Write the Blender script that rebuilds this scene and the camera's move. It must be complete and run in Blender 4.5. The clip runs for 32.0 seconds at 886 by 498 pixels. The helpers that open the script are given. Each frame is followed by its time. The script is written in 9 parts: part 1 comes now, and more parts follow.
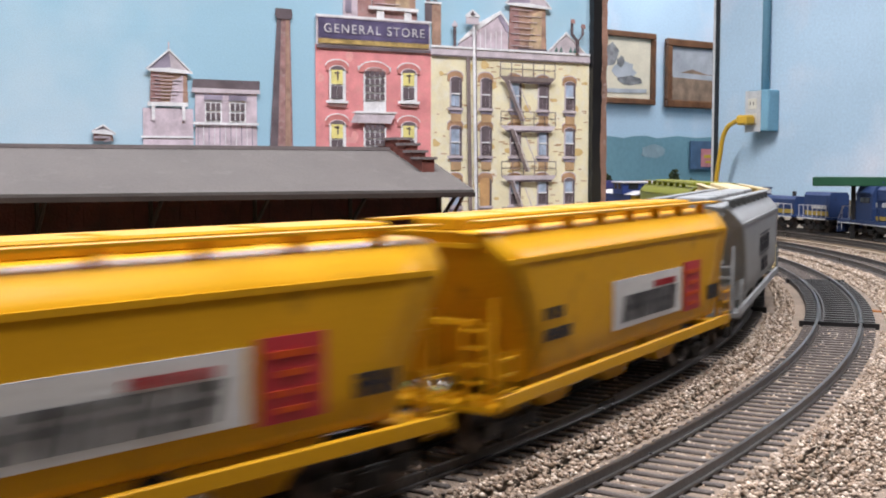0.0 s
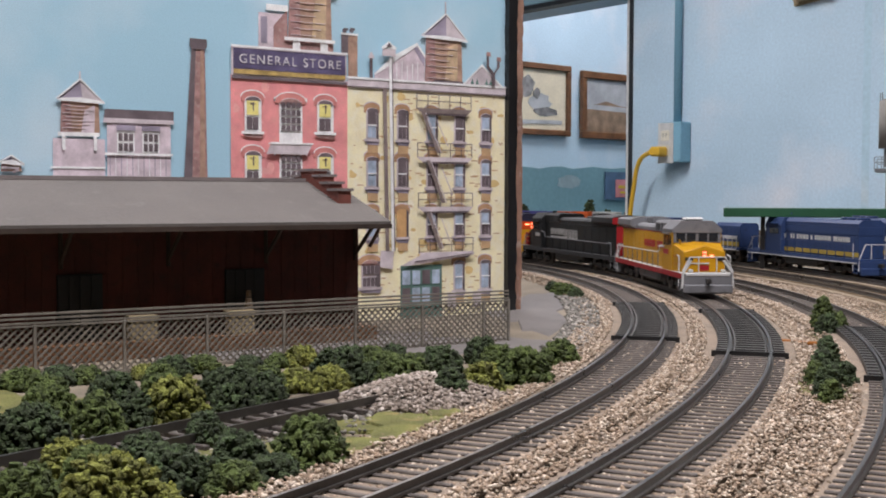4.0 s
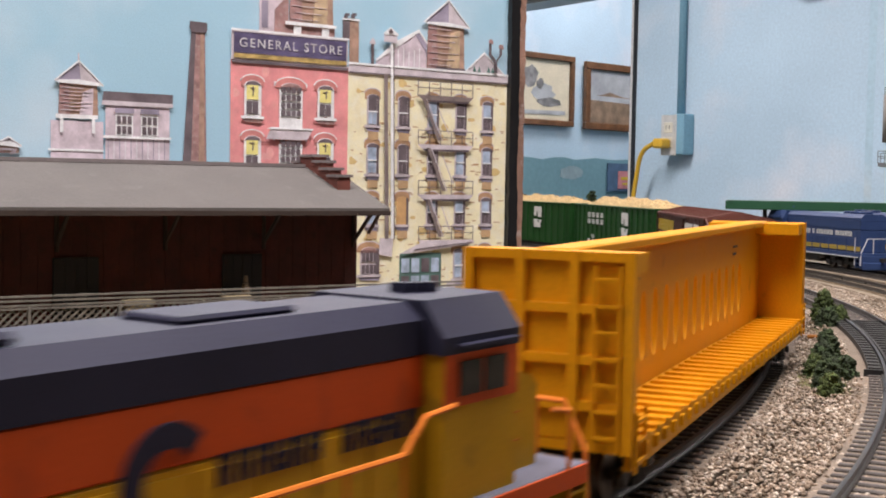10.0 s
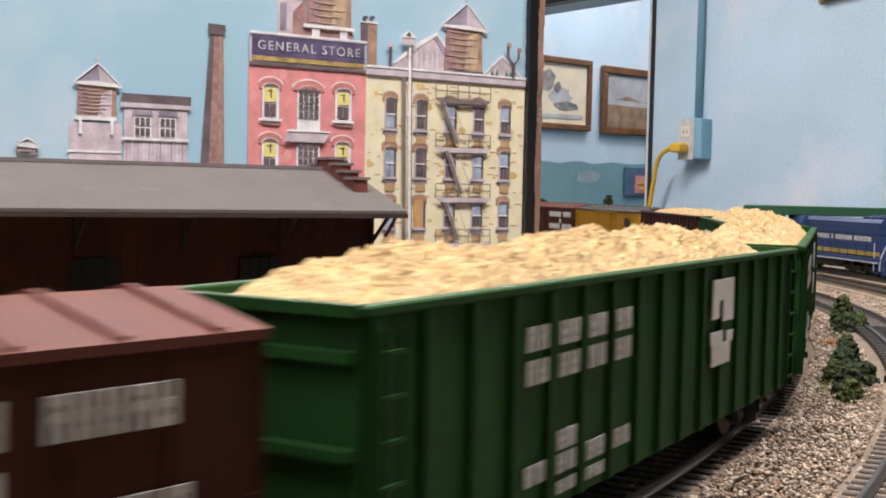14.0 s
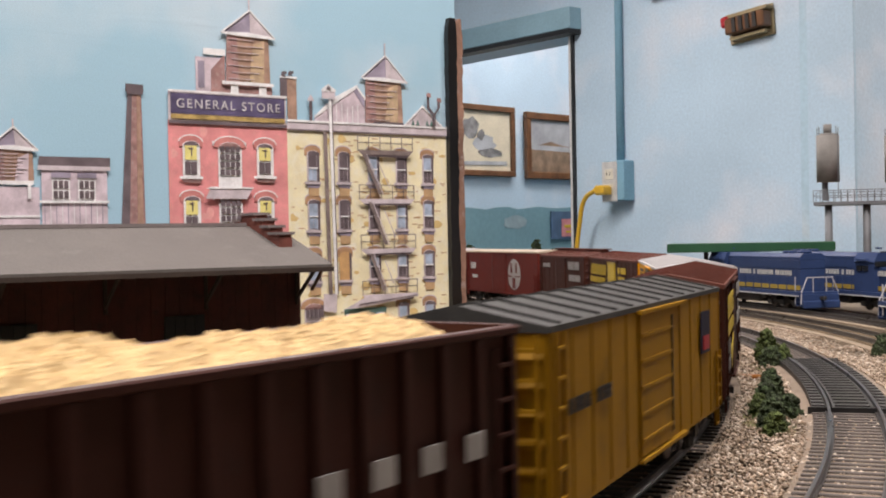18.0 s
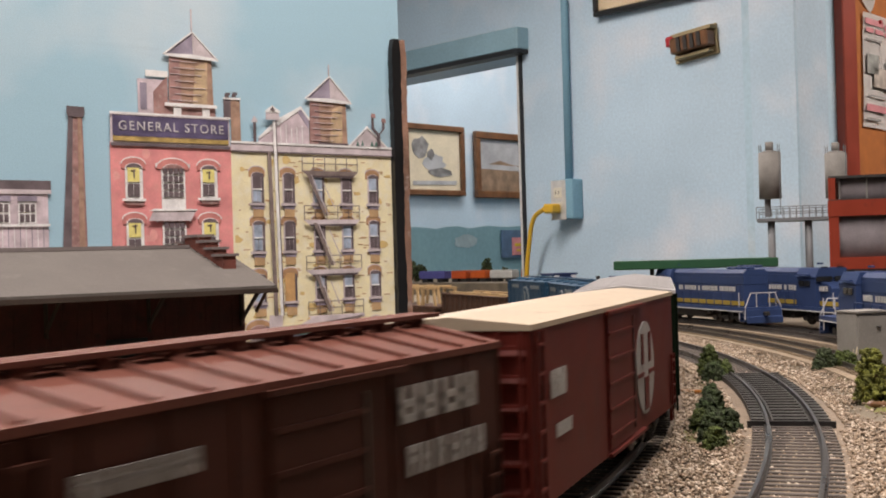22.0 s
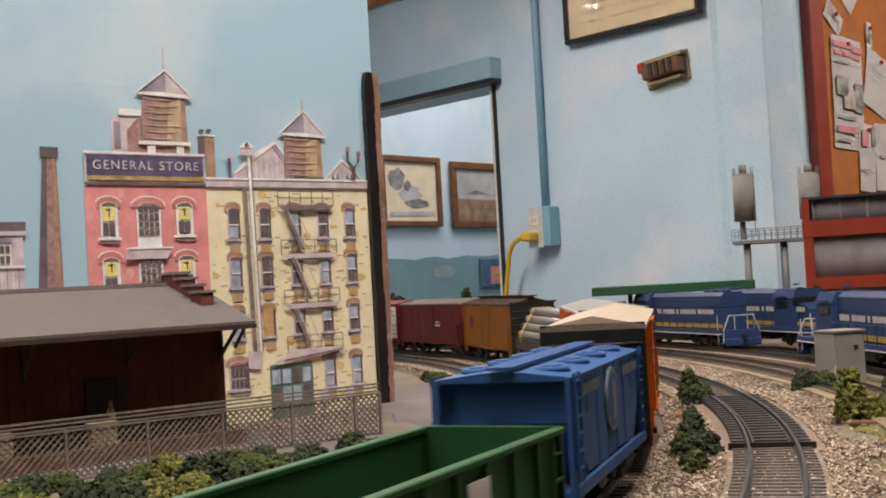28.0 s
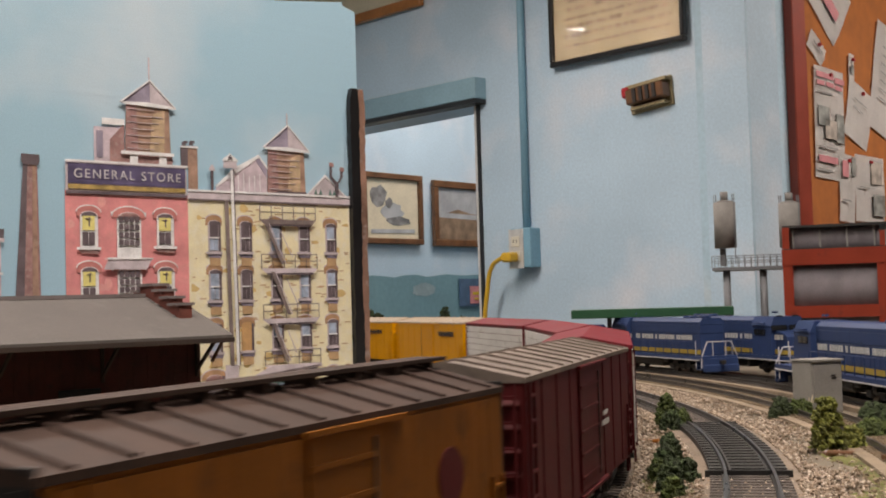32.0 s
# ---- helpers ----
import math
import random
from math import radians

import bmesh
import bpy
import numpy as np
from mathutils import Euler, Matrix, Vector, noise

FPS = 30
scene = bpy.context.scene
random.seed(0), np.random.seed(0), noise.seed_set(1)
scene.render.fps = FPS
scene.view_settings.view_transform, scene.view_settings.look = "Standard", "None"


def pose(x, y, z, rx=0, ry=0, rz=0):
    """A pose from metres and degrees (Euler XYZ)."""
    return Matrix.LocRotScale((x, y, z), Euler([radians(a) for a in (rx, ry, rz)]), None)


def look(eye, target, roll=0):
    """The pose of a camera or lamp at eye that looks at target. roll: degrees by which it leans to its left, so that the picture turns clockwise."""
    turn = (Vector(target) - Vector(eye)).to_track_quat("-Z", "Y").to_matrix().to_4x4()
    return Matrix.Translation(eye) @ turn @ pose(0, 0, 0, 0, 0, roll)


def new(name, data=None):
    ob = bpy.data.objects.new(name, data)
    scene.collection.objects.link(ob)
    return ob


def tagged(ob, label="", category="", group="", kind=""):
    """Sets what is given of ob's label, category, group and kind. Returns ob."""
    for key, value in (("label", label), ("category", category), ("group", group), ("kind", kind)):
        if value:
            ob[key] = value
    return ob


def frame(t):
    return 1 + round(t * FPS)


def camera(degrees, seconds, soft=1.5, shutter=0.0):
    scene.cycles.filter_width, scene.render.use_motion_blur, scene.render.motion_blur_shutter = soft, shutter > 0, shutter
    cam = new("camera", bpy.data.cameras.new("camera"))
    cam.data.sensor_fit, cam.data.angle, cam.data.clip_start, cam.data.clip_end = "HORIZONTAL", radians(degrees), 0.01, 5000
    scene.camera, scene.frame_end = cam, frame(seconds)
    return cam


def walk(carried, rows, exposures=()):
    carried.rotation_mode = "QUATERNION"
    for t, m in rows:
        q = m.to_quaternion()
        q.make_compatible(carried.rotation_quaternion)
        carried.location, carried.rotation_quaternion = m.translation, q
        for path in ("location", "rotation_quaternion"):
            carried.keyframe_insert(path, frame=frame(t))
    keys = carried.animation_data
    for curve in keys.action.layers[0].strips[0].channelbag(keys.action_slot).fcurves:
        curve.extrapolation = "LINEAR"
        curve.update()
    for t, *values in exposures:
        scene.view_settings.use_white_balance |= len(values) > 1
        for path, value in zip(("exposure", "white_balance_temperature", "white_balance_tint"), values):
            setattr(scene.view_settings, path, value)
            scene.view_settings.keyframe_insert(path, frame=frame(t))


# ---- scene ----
EYE = (0.0, 0.0, 0.065)          # 65 mm above the rail heads of an HO layout
cam = camera(40.94, 32.0, soft=1.9, shutter=0.45)


def aim(yaw, pitch, roll, dx, dy, dz):
    """Hand-held camera: degrees right, up, and lean; sway of the eye in millimetres."""
    y, p = radians(yaw), radians(pitch)
    way = Vector((math.sin(y) * math.cos(p), math.cos(y) * math.cos(p), math.sin(p)))
    eye = Vector(EYE) + Vector((dx, dy, dz)) / 1000
    return look(eye, eye + way, roll)


walk(cam, [(0, aim(-8.89, -4.08, 0.10, -3.5, -3.1, -0.1)), (0.5, aim(-8.32, -4.29, 0.27, -3.5, -3.1, -0.1)), (1, aim(-8.24, -4.18, 0.30, -3.6, -3.1, 0.2)),
          (1.5, aim(-8.35, -4.17, 0.81, -3.8, -2.9, 0.5)), (2, aim(-7.45, -3.25, 0.25, -3.2, -3.1, 0.3)), (2.5, aim(-7.18, -2.65, 0.16, -2.6, -3.2, 0.5)),
          (3, aim(-5.87, -2.44, -0.09, -2.7, -2.6, 0.6)), (3.5, aim(-5.40, -2.33, -0.11, -2.7, -2.6, 0.7)), (4, aim(-4.93, -2.63, 0.18, -3.0, -2.3, 0.7)),
          (4.5, aim(-4.62, -2.67, 0.24, -3.0, -2.2, 0.6)), (6.5, aim(-4.73, -3.44, 1.05, -3.2, -1.2, -0.4)), (7, aim(-6.48, -2.92, 0.76, -3.5, 0.4, -0.1)),
          (7.5, aim(-4.17, -2.80, 0.59, -3.0, 0.1, 0.3)), (8, aim(-4.89, -2.78, 0.78, -1.0, -0.2, 0.1)), (8.5, aim(-4.33, -3.19, 1.33, -1.9, 0.7, -0.4)),
          (9, aim(-4.83, -3.54, 1.22, -2.0, 0.7, -0.2)), (9.5, aim(-4.86, -3.33, 1.07, -2.0, 1.3, -0.1)), (10, aim(-5.00, -3.14, 0.94, -2.1, 1.5, -0.2)),
          (10.5, aim(-5.19, -2.90, 0.74, -1.9, 1.2, -0.2)), (11, aim(-5.49, -3.02, 1.02, -2.5, 2.5, -0.4)), (11.5, aim(-6.30, -3.37, 1.39, -3.1, 3.1, -0.4)),
          (12, aim(-6.58, -3.31, 1.22, -3.1, 2.8, -0.3)), (12.5, aim(-6.22, -3.18, 1.14, -3.0, 2.8, -0.6)), (13, aim(-6.15, -3.03, 0.83, -2.6, 2.3, -0.2)),
          (13.5, aim(-6.12, -2.87, 1.31, -2.7, 2.8, -0.3)), (14, aim(-5.78, -2.98, 1.20, -2.7, 2.6, -0.5)), (14.5, aim(-5.53, -2.98, 1.47, -2.8, 3.5, -0.2)),
          (15, aim(-5.00, -3.00, 1.39, -2.7, 3.2, -0.3)), (15.5, aim(-2.70, -2.99, 1.71, -2.4, 3.6, 0.0)), (17.5, aim(-2.43, -1.44, -0.17, -1.0, 2.4, -0.1)),
          (18, aim(-2.43, -0.60, -1.03, -0.5, 1.8, -0.1)), (18.5, aim(-2.41, 0.20, -1.75, 0.1, 1.1, 0.1)), (19, aim(-1.32, -0.33, -0.29, 1.2, 0.0, 0.2)),
          (19.5, aim(1.67, -0.82, -0.74, 2.4, -1.0, 0.4)), (20, aim(1.49, -0.43, -0.91, 2.4, -0.7, 0.4)), (20.5, aim(-0.13, -0.22, -1.11, 2.6, 0.4, 0.2)),
          (21, aim(-0.12, 0.36, -1.43, 2.9, 0.2, -0.0)), (21.5, aim(-0.10, 0.11, -1.50, 2.9, 0.2, 0.1)), (22, aim(-0.08, 0.29, -1.62, 3.1, -0.0, -0.1)),
          (22.5, aim(-0.10, 0.90, -2.41, 3.6, -0.3, -0.2)), (23, aim(-0.09, 0.71, -1.90, 3.3, -0.0, 0.1)), (23.5, aim(-0.10, 0.90, -2.31, 3.6, -0.4, -0.1)),
          (24, aim(-0.12, 1.04, -1.51, 3.4, 0.4, 0.1)), (24.5, aim(-0.08, 0.92, -2.17, 3.4, -0.0, -0.0)), (25, aim(-0.08, 1.02, -2.10, 3.5, -0.0, 0.1)),
          (25.5, aim(-0.14, 1.13, -2.17, 3.7, -0.1, 0.0)), (27.5, aim(0.96, 1.58, -2.95, 3.6, -0.6, -0.1)), (28, aim(1.01, 1.72, -3.15, 3.8, -0.9, -0.1)),
          (28.5, aim(1.09, 1.90, -3.56, 3.9, -1.1, -0.3)), (29, aim(1.10, 2.12, -2.92, 3.7, -0.8, -0.0)), (29.5, aim(1.15, 2.21, -3.04, 3.8, -0.4, -0.4)),
          (30, aim(2.00, 2.24, -3.41, 3.8, -0.8, -0.1)), (30.5, aim(2.16, 2.35, -2.96, 3.4, -0.5, -0.1)), (31, aim(2.18, 2.39, -3.04, 3.6, -0.9, 0.1)),
          (31.5, aim(2.15, 2.44, -3.43, 3.7, -0.9, -0.2)), (32, aim(2.01, 2.57, -1.62, 3.1, 0.6, 0.2))],
     exposures=[(0, 0.45, 6050, 10), (2, 0.10, 6150, 11), (5, 0.1, 6300, 11), (7, 0.15, 6350, 12), (9, 0.35, 6450, 12), (15, 0.38, 6600, 12), (20, 0.2, 7000, 13), (25, 0.08, 7300, 12), (28, 0.05, 7300, 12), (29, 0.06, 7200, 12), (30, -0.18, 7300, 12), (31, -0.18, 7300, 12), (32, -0.08, 7300, 12)])

# ---- world and lights ----
world = bpy.data.worlds.new("world")
scene.world = world
world.use_nodes = True
world.node_tree.nodes["Background"].inputs[0].default_value = (0.9, 0.95, 1.0, 1)
world.node_tree.nodes["Background"].inputs[1].default_value = 0.09
scene.view_settings.exposure = 0.0

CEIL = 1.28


def unseen_lamp(x, y, turn, power, sx=1.2, sy=0.28):
    lamp = bpy.data.lights.new("unseen_ceiling_lamp", "AREA")
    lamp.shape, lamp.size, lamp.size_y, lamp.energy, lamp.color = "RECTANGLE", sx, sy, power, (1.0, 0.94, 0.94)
    ob = new("unseen_ceiling_lamp", lamp)
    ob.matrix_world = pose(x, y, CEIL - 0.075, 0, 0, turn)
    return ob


# Ceiling lamps all out of view; places and powers set to balance the brightness.
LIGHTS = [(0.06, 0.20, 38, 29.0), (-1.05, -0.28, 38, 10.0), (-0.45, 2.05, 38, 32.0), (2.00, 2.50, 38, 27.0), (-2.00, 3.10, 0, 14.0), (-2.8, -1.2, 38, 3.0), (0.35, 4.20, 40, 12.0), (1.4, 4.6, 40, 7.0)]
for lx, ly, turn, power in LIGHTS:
    unseen_lamp(lx, ly, turn, power)


# ---- materials ----
def material(name, color, rough=0.5, vary=0.25, scale=60.0, fine=900.0, bump=0.1, metal=0.0, spot=None, spots=0.0, island=0.0, other=None, spec=0.5):
    """Procedural surface: base colour, broad and fine variation, stains of a second colour, relief."""
    m = bpy.data.materials.new(name)
    m.use_nodes = True
    nt = m.node_tree
    b = nt.nodes["Principled BSDF"]
    b.inputs["Roughness"].default_value, b.inputs["Metallic"].default_value = rough, metal
    b.inputs["Specular IOR Level"].default_value = spec
    tc = nt.nodes.new("ShaderNodeTexCoord")

    def tex(s, detail):
        n = nt.nodes.new("ShaderNodeTexNoise")
        n.inputs["Scale"].default_value, n.inputs["Detail"].default_value = s, detail
        nt.links.new(tc.outputs["Object"], n.inputs["Vector"])
        return n.outputs["Fac"]

    def mix(fac, a, c, mode="MIX"):
        n = nt.nodes.new("ShaderNodeMix")
        n.data_type, n.blend_type = "RGBA", mode
        for sock, v in ((0, fac), (6, a), (7, c)):
            if hasattr(v, "is_linked"):
                nt.links.new(v, n.inputs[sock])
            else:
                n.inputs[sock].default_value = v
        return n.outputs[2]

    def ramp(src, lo, hi):
        n = nt.nodes.new("ShaderNodeMapRange")
        n.inputs[1].default_value, n.inputs[2].default_value = lo, hi
        nt.links.new(src, n.inputs[0])
        return n.outputs[0]

    broad, grain = tex(scale, 4), tex(fine, 2)
    lo = tuple(c * (1 - vary) for c in color) + (1,)
    hi = tuple(min(1, c * (1 + vary)) for c in color) + (1,)
    col = mix(ramp(broad, 0.3, 0.7), lo, hi)
    if island:
        g = nt.nodes.new("ShaderNodeNewGeometry")
        oc = (other or color) + (1,)
        col = mix(ramp(g.outputs["Random Per Island"], 1 - island, 1.0), col, oc)
        v = nt.nodes.new("ShaderNodeMapRange")
        v.inputs[3].default_value, v.inputs[4].default_value = 0.52, 1.22
        nt.links.new(g.outputs["Random Per Island"], v.inputs[0])
        hs = nt.nodes.new("ShaderNodeHueSaturation")
        nt.links.new(v.outputs[0], hs.inputs["Value"])
        nt.links.new(col, hs.inputs["Color"])
        col = hs.outputs["Color"]
    if spots:
        col = mix(ramp(tex(scale * 2.7, 5), 0.66 - spots * 0.3, 0.78), col, spot + (1,))
    col = mix(ramp(grain, 0.2, 0.8), mix(0.18, col, (0, 0, 0, 1)), col)
    nt.links.new(col, b.inputs["Base Color"])
    if bump:
        bp = nt.nodes.new("ShaderNodeBump")
        bp.inputs["Strength"].default_value, bp.inputs["Distance"].default_value = bump, 0.0012
        nt.links.new(grain, bp.inputs["Height"])
        nt.links.new(bp.outputs[0], b.inputs["Normal"])
    rr = nt.nodes.new("ShaderNodeMapRange")
    rr.inputs[3].default_value, rr.inputs[4].default_value = max(0.02, rough - 0.1), min(1, rough + 0.12)
    nt.links.new(broad, rr.inputs[0])
    nt.links.new(rr.outputs[0], b.inputs["Roughness"])
    return m


def glow(name, color, strength):
    m = bpy.data.materials.new(name)
    m.use_nodes = True
    b = m.node_tree.nodes["Principled BSDF"]
    b.inputs["Base Color"].default_value = color + (1,)
    b.inputs["Emission Color"].default_value, b.inputs["Emission Strength"].default_value = color + (1,), strength
    return m


def paint(name, color, rough=0.46, vary=0.1, dirt=0.25, spec=0.12):
    """Model paint with a little weathering."""
    return material(name, color, rough, vary, 45, 1500, 0.05, 0, tuple(c * 0.55 + 0.01 for c in color), dirt, spec=spec)


WALL_BLUE = material("wall_blue", (0.45, 0.63, 0.74), 0.6, 0.10, 2.2, 90, 0.2, 0, (0.60, 0.68, 0.73), 0.35)
# Dark colour for unseen walls, so that they throw back little light.
UNSEEN_DARK = material("unseen_wall_dark", (0.09, 0.065, 0.045), 0.5, 0.3, 6, 120)
WALL_SKY = material("wall_sky", (0.49, 0.65, 0.77), 0.55, 0.14, 1.6, 150, 0.3, 0, (0.70, 0.74, 0.80), 0.5)
BACK_BLUE = material("backdrop_blue", (0.41, 0.65, 0.79), 0.5, 0.05, 2.4, 1500, 0.03, 0, (0.84, 0.87, 0.90), 0.6)


def wrinkle(m, along, across, strength, depth):
    """Shallow creases running along the sheet, as in pasted paper."""
    nt = m.node_tree
    tc, mp, nz, bp = (nt.nodes.new("ShaderNode" + k) for k in ("TexCoord", "Mapping", "TexNoise", "Bump"))
    mp.inputs["Scale"].default_value = (along, along, across)
    nz.inputs["Scale"].default_value, nz.inputs["Detail"].default_value, nz.inputs["Distortion"].default_value = 1.0, 3, 0.6
    bp.inputs["Strength"].default_value, bp.inputs["Distance"].default_value = strength, depth
    nt.links.new(tc.outputs["Object"], mp.inputs["Vector"])
    nt.links.new(mp.outputs[0], nz.inputs["Vector"])
    nt.links.new(nz.outputs["Fac"], bp.inputs["Height"])
    nt.links.new(bp.outputs[0], nt.nodes["Principled BSDF"].inputs["Normal"])


wrinkle(BACK_BLUE, 14, 80, 0.16, 0.0012)
wrinkle(WALL_BLUE, 6, 9, 0.3, 0.0100)
TEAL = material("painted_hills", (0.16, 0.31, 0.36), 0.7, 0.15, 3, 60, 0.1)
CEILING = material("ceiling_white", (0.75, 0.75, 0.72), 0.8, 0.05, 3, 90)
FLOOR = material("floor_tile", (0.30, 0.28, 0.25), 0.5, 0.15, 3, 60)
TABLE = material("table_scenery", (0.17, 0.14, 0.10), 0.9, 0.3, 30, 500, 0.6)
WOOD = material("wood_orange", (0.42, 0.17, 0.05), 0.45, 0.2, 14, 120)
FRAME_WOOD = material("frame_wood", (0.16, 0.075, 0.035), 0.35, 0.3, 30, 300)
BLACK = material("black_plastic", (0.012, 0.012, 0.013), 0.4, 0.2, 60, 900)
DARK = material("truck_black", (0.022, 0.020, 0.019), 0.6, 0.4, 90, 1500, 0.2)
STEEL = material("rail_steel", (0.10, 0.092, 0.085), 0.30, 0.3, 60, 900, 0.1, 0.6)
TIE = material("tie_plastic", (0.085, 0.070, 0.060), 0.7, 0.35, 110, 1500, 0.4, spot=(0.12, 0.10, 0.08), spots=0.3)
PLATE = material("crossing_plate", (0.034, 0.032, 0.030), 0.55, 0.3, 70, 1200, 0.3, spot=(0.15, 0.14, 0.12), spots=0.15)
CORK = material("cork_roadbed", (0.22, 0.17, 0.125), 0.9, 0.2, 60, 1500, 0.6)
STONE = material("ballast_stone", (0.37, 0.27, 0.185), 0.85, 0.30, 240, 1500, 0.4, spot=(0.22, 0.19, 0.17), spots=0.35, island=0.45, other=(0.56, 0.48, 0.39))
STONE_DARK = material("ballast_grey", (0.20, 0.185, 0.16), 0.85, 0.2, 100, 1500, 0.3, island=0.4, other=(0.33, 0.30, 0.26))
ASPHALT = material("asphalt_grey", (0.13, 0.118, 0.112), 0.85, 0.15, 40, 1200, 0.2)
GRASS = material("ground_turf", (0.13, 0.13, 0.035), 0.95, 0.45, 60, 900, 0.9, spot=(0.28, 0.20, 0.08), spots=0.3)
LEAF_DARK = material("foliage_dark", (0.042, 0.062, 0.022), 0.95, 0.4, 220, 1800, 1.0, island=0.3, other=(0.050, 0.080, 0.028))
LEAF_MID = material("foliage_mid", (0.075, 0.105, 0.022), 0.95, 0.4, 220, 1800, 1.0, island=0.3, other=(0.085, 0.115, 0.028))
LEAF_YELLOW = material("foliage_yellow", (0.165, 0.175, 0.030), 0.95, 0.4, 220, 1800, 1.0, island=0.3, other=(0.22, 0.24, 0.05))
WHITE = material("white_ink", (0.62, 0.62, 0.60), 0.5, 0.1, 80, 900)
GREY_INK = material("grey_ink", (0.34, 0.33, 0.32), 0.5, 0.15, 80, 900)
YELLOW_INK = material("yellow_ink", (0.62, 0.45, 0.04), 0.5, 0.1, 80, 900)
BLACK_INK = material("black_ink", (0.03, 0.03, 0.035), 0.5, 0.1, 80, 900)
RED_INK = material("red_ink", (0.42, 0.02, 0.03), 0.5, 0.1, 80, 900)
GLASS_DARK = material("dark_window", (0.02, 0.022, 0.025), 0.12, 0.2, 60, 500, 0.0)
CHIPS = material("wood_chips", (0.60, 0.43, 0.21), 0.95, 0.22, 260, 1200, 1.0, spot=(0.36, 0.20, 0.08), spots=0.4)
YELLOW_CORD = material("yellow_cord", (0.70, 0.42, 0.03), 0.4, 0.05)
HEADLIGHT = glow("headlight_glow", (1.0, 0.22, 0.10), 3.0)
RED_LAMP = glow("marker_glow", (1.0, 0.22, 0.10), 5.0)


# ---- mesh helpers ----
def box(bm, x0, x1, y0, y1, z0, z1, m=None):
    """A block into bm; m: its pose."""
    vs = [bm.verts.new((x, y, z)) for z in (z0, z1) for y in (y0, y1) for x in (x0, x1)]
    if m is not None:
        for v in vs:
            v.co = m @ v.co
    for f in ((0, 2, 3, 1), (4, 5, 7, 6), (0, 1, 5, 4), (2, 6, 7, 3), (0, 4, 6, 2), (1, 3, 7, 5)):
        bm.faces.new([vs[i] for i in f])
    return vs


def prism(bm, outline, a, b, axis="x"):
    """Extrude a closed outline of two coordinates from a to b along an axis."""
    def at(p, t):
        return {"x": (t, p[0], p[1]), "y": (p[0], t, p[1]), "z": (p[0], p[1], t)}[axis]
    lo, hi = [bm.verts.new(at(p, a)) for p in outline], [bm.verts.new(at(p, b)) for p in outline]
    n = len(outline)
    bm.faces.new(lo[::-1]), bm.faces.new(hi)
    for i in range(n):
        bm.faces.new((lo[i], lo[(i + 1) % n], hi[(i + 1) % n], hi[i])).smooth = n >= 12
    return lo + hi


def tube(bm, p, q, r, n=8):
    """A rod from p to q."""
    p, q = Vector(p), Vector(q)
    rot = (q - p).to_track_quat("Z", "Y").to_matrix()
    ring = [rot @ Vector((r * math.cos(2 * math.pi * i / n), r * math.sin(2 * math.pi * i / n), 0)) for i in range(n)]
    lo, hi = [bm.verts.new(p + c) for c in ring], [bm.verts.new(q + c) for c in ring]
    bm.faces.new(lo[::-1]), bm.faces.new(hi)
    for i in range(n):
        bm.faces.new((lo[i], lo[(i + 1) % n], hi[(i + 1) % n], hi[i])).smooth = n >= 12


def cone(bm, x, y, z0, z1, r0, r1, n=14):
    lo = [bm.verts.new((x + r0 * math.cos(2 * math.pi * i / n), y + r0 * math.sin(2 * math.pi * i / n), z0)) for i in range(n)]
    hi = [bm.verts.new((x + r1 * math.cos(2 * math.pi * i / n), y + r1 * math.sin(2 * math.pi * i / n), z1)) for i in range(n)]
    bm.faces.new(lo[::-1]), bm.faces.new(hi)
    for i in range(n):
        bm.faces.new((lo[i], lo[(i + 1) % n], hi[(i + 1) % n], hi[i])).smooth = n >= 12


def soften(bm, w, seg=1):
    bmesh.ops.bevel(bm, geom=bm.edges[:], offset=w, segments=seg, affect="EDGES", clamp_overlap=True)


def mesh_of(name, bm, mat):
    bmesh.ops.recalc_face_normals(bm, faces=bm.faces[:])
    for fc in bm.faces:
        fc.smooth = fc.smooth and len(fc.verts) == 4
    me = bpy.data.meshes.new(name)
    bm.to_mesh(me)
    bm.free()
    me.materials.append(mat)
    return me


def hang(name, me, parent, m=None, label="", kind=""):
    """One more object on a mesh, under a thing or part."""
    ob = new(name, me)
    ob.parent = parent
    if m is not None:
        ob.matrix_basis = m
    return tagged(ob, label, kind=kind)


def part(name, bm, mat, parent, label="", m=None, kind=""):
    return hang(name, mesh_of(name, bm, mat), parent, m, label, kind)


def thing(name, label, category, group="", kind="", m=None):
    ob = new(name)
    ob.empty_display_size = 0.02
    if m is not None:
        ob.matrix_basis = m
    return tagged(ob, label, category, group, kind)


def solid(name, bm, mat, label, category="", group="", kind="", m=None):
    ob = new(name, mesh_of(name, bm, mat))
    if m is not None:
        ob.matrix_basis = m
    return tagged(ob, label, category, group, kind)


def B(*boxes, bevel=0.0):
    bm = bmesh.new()
    for b in boxes:
        box(bm, *b)
    if bevel:
        soften(bm, bevel)
    return bm


# ---- plan ----
CX, CY = -1.0047, 0.7137         # centre of the concentric curves
R_A, R_B, R_C, R_D, R_E = 1.060, 1.1077, 1.167, 1.29, 1.236
GROUND = -0.0062


def ring(r, deg, z=0.0):
    a = radians(deg)
    return Vector((CX + r * math.cos(a), CY + r * math.sin(a), z))


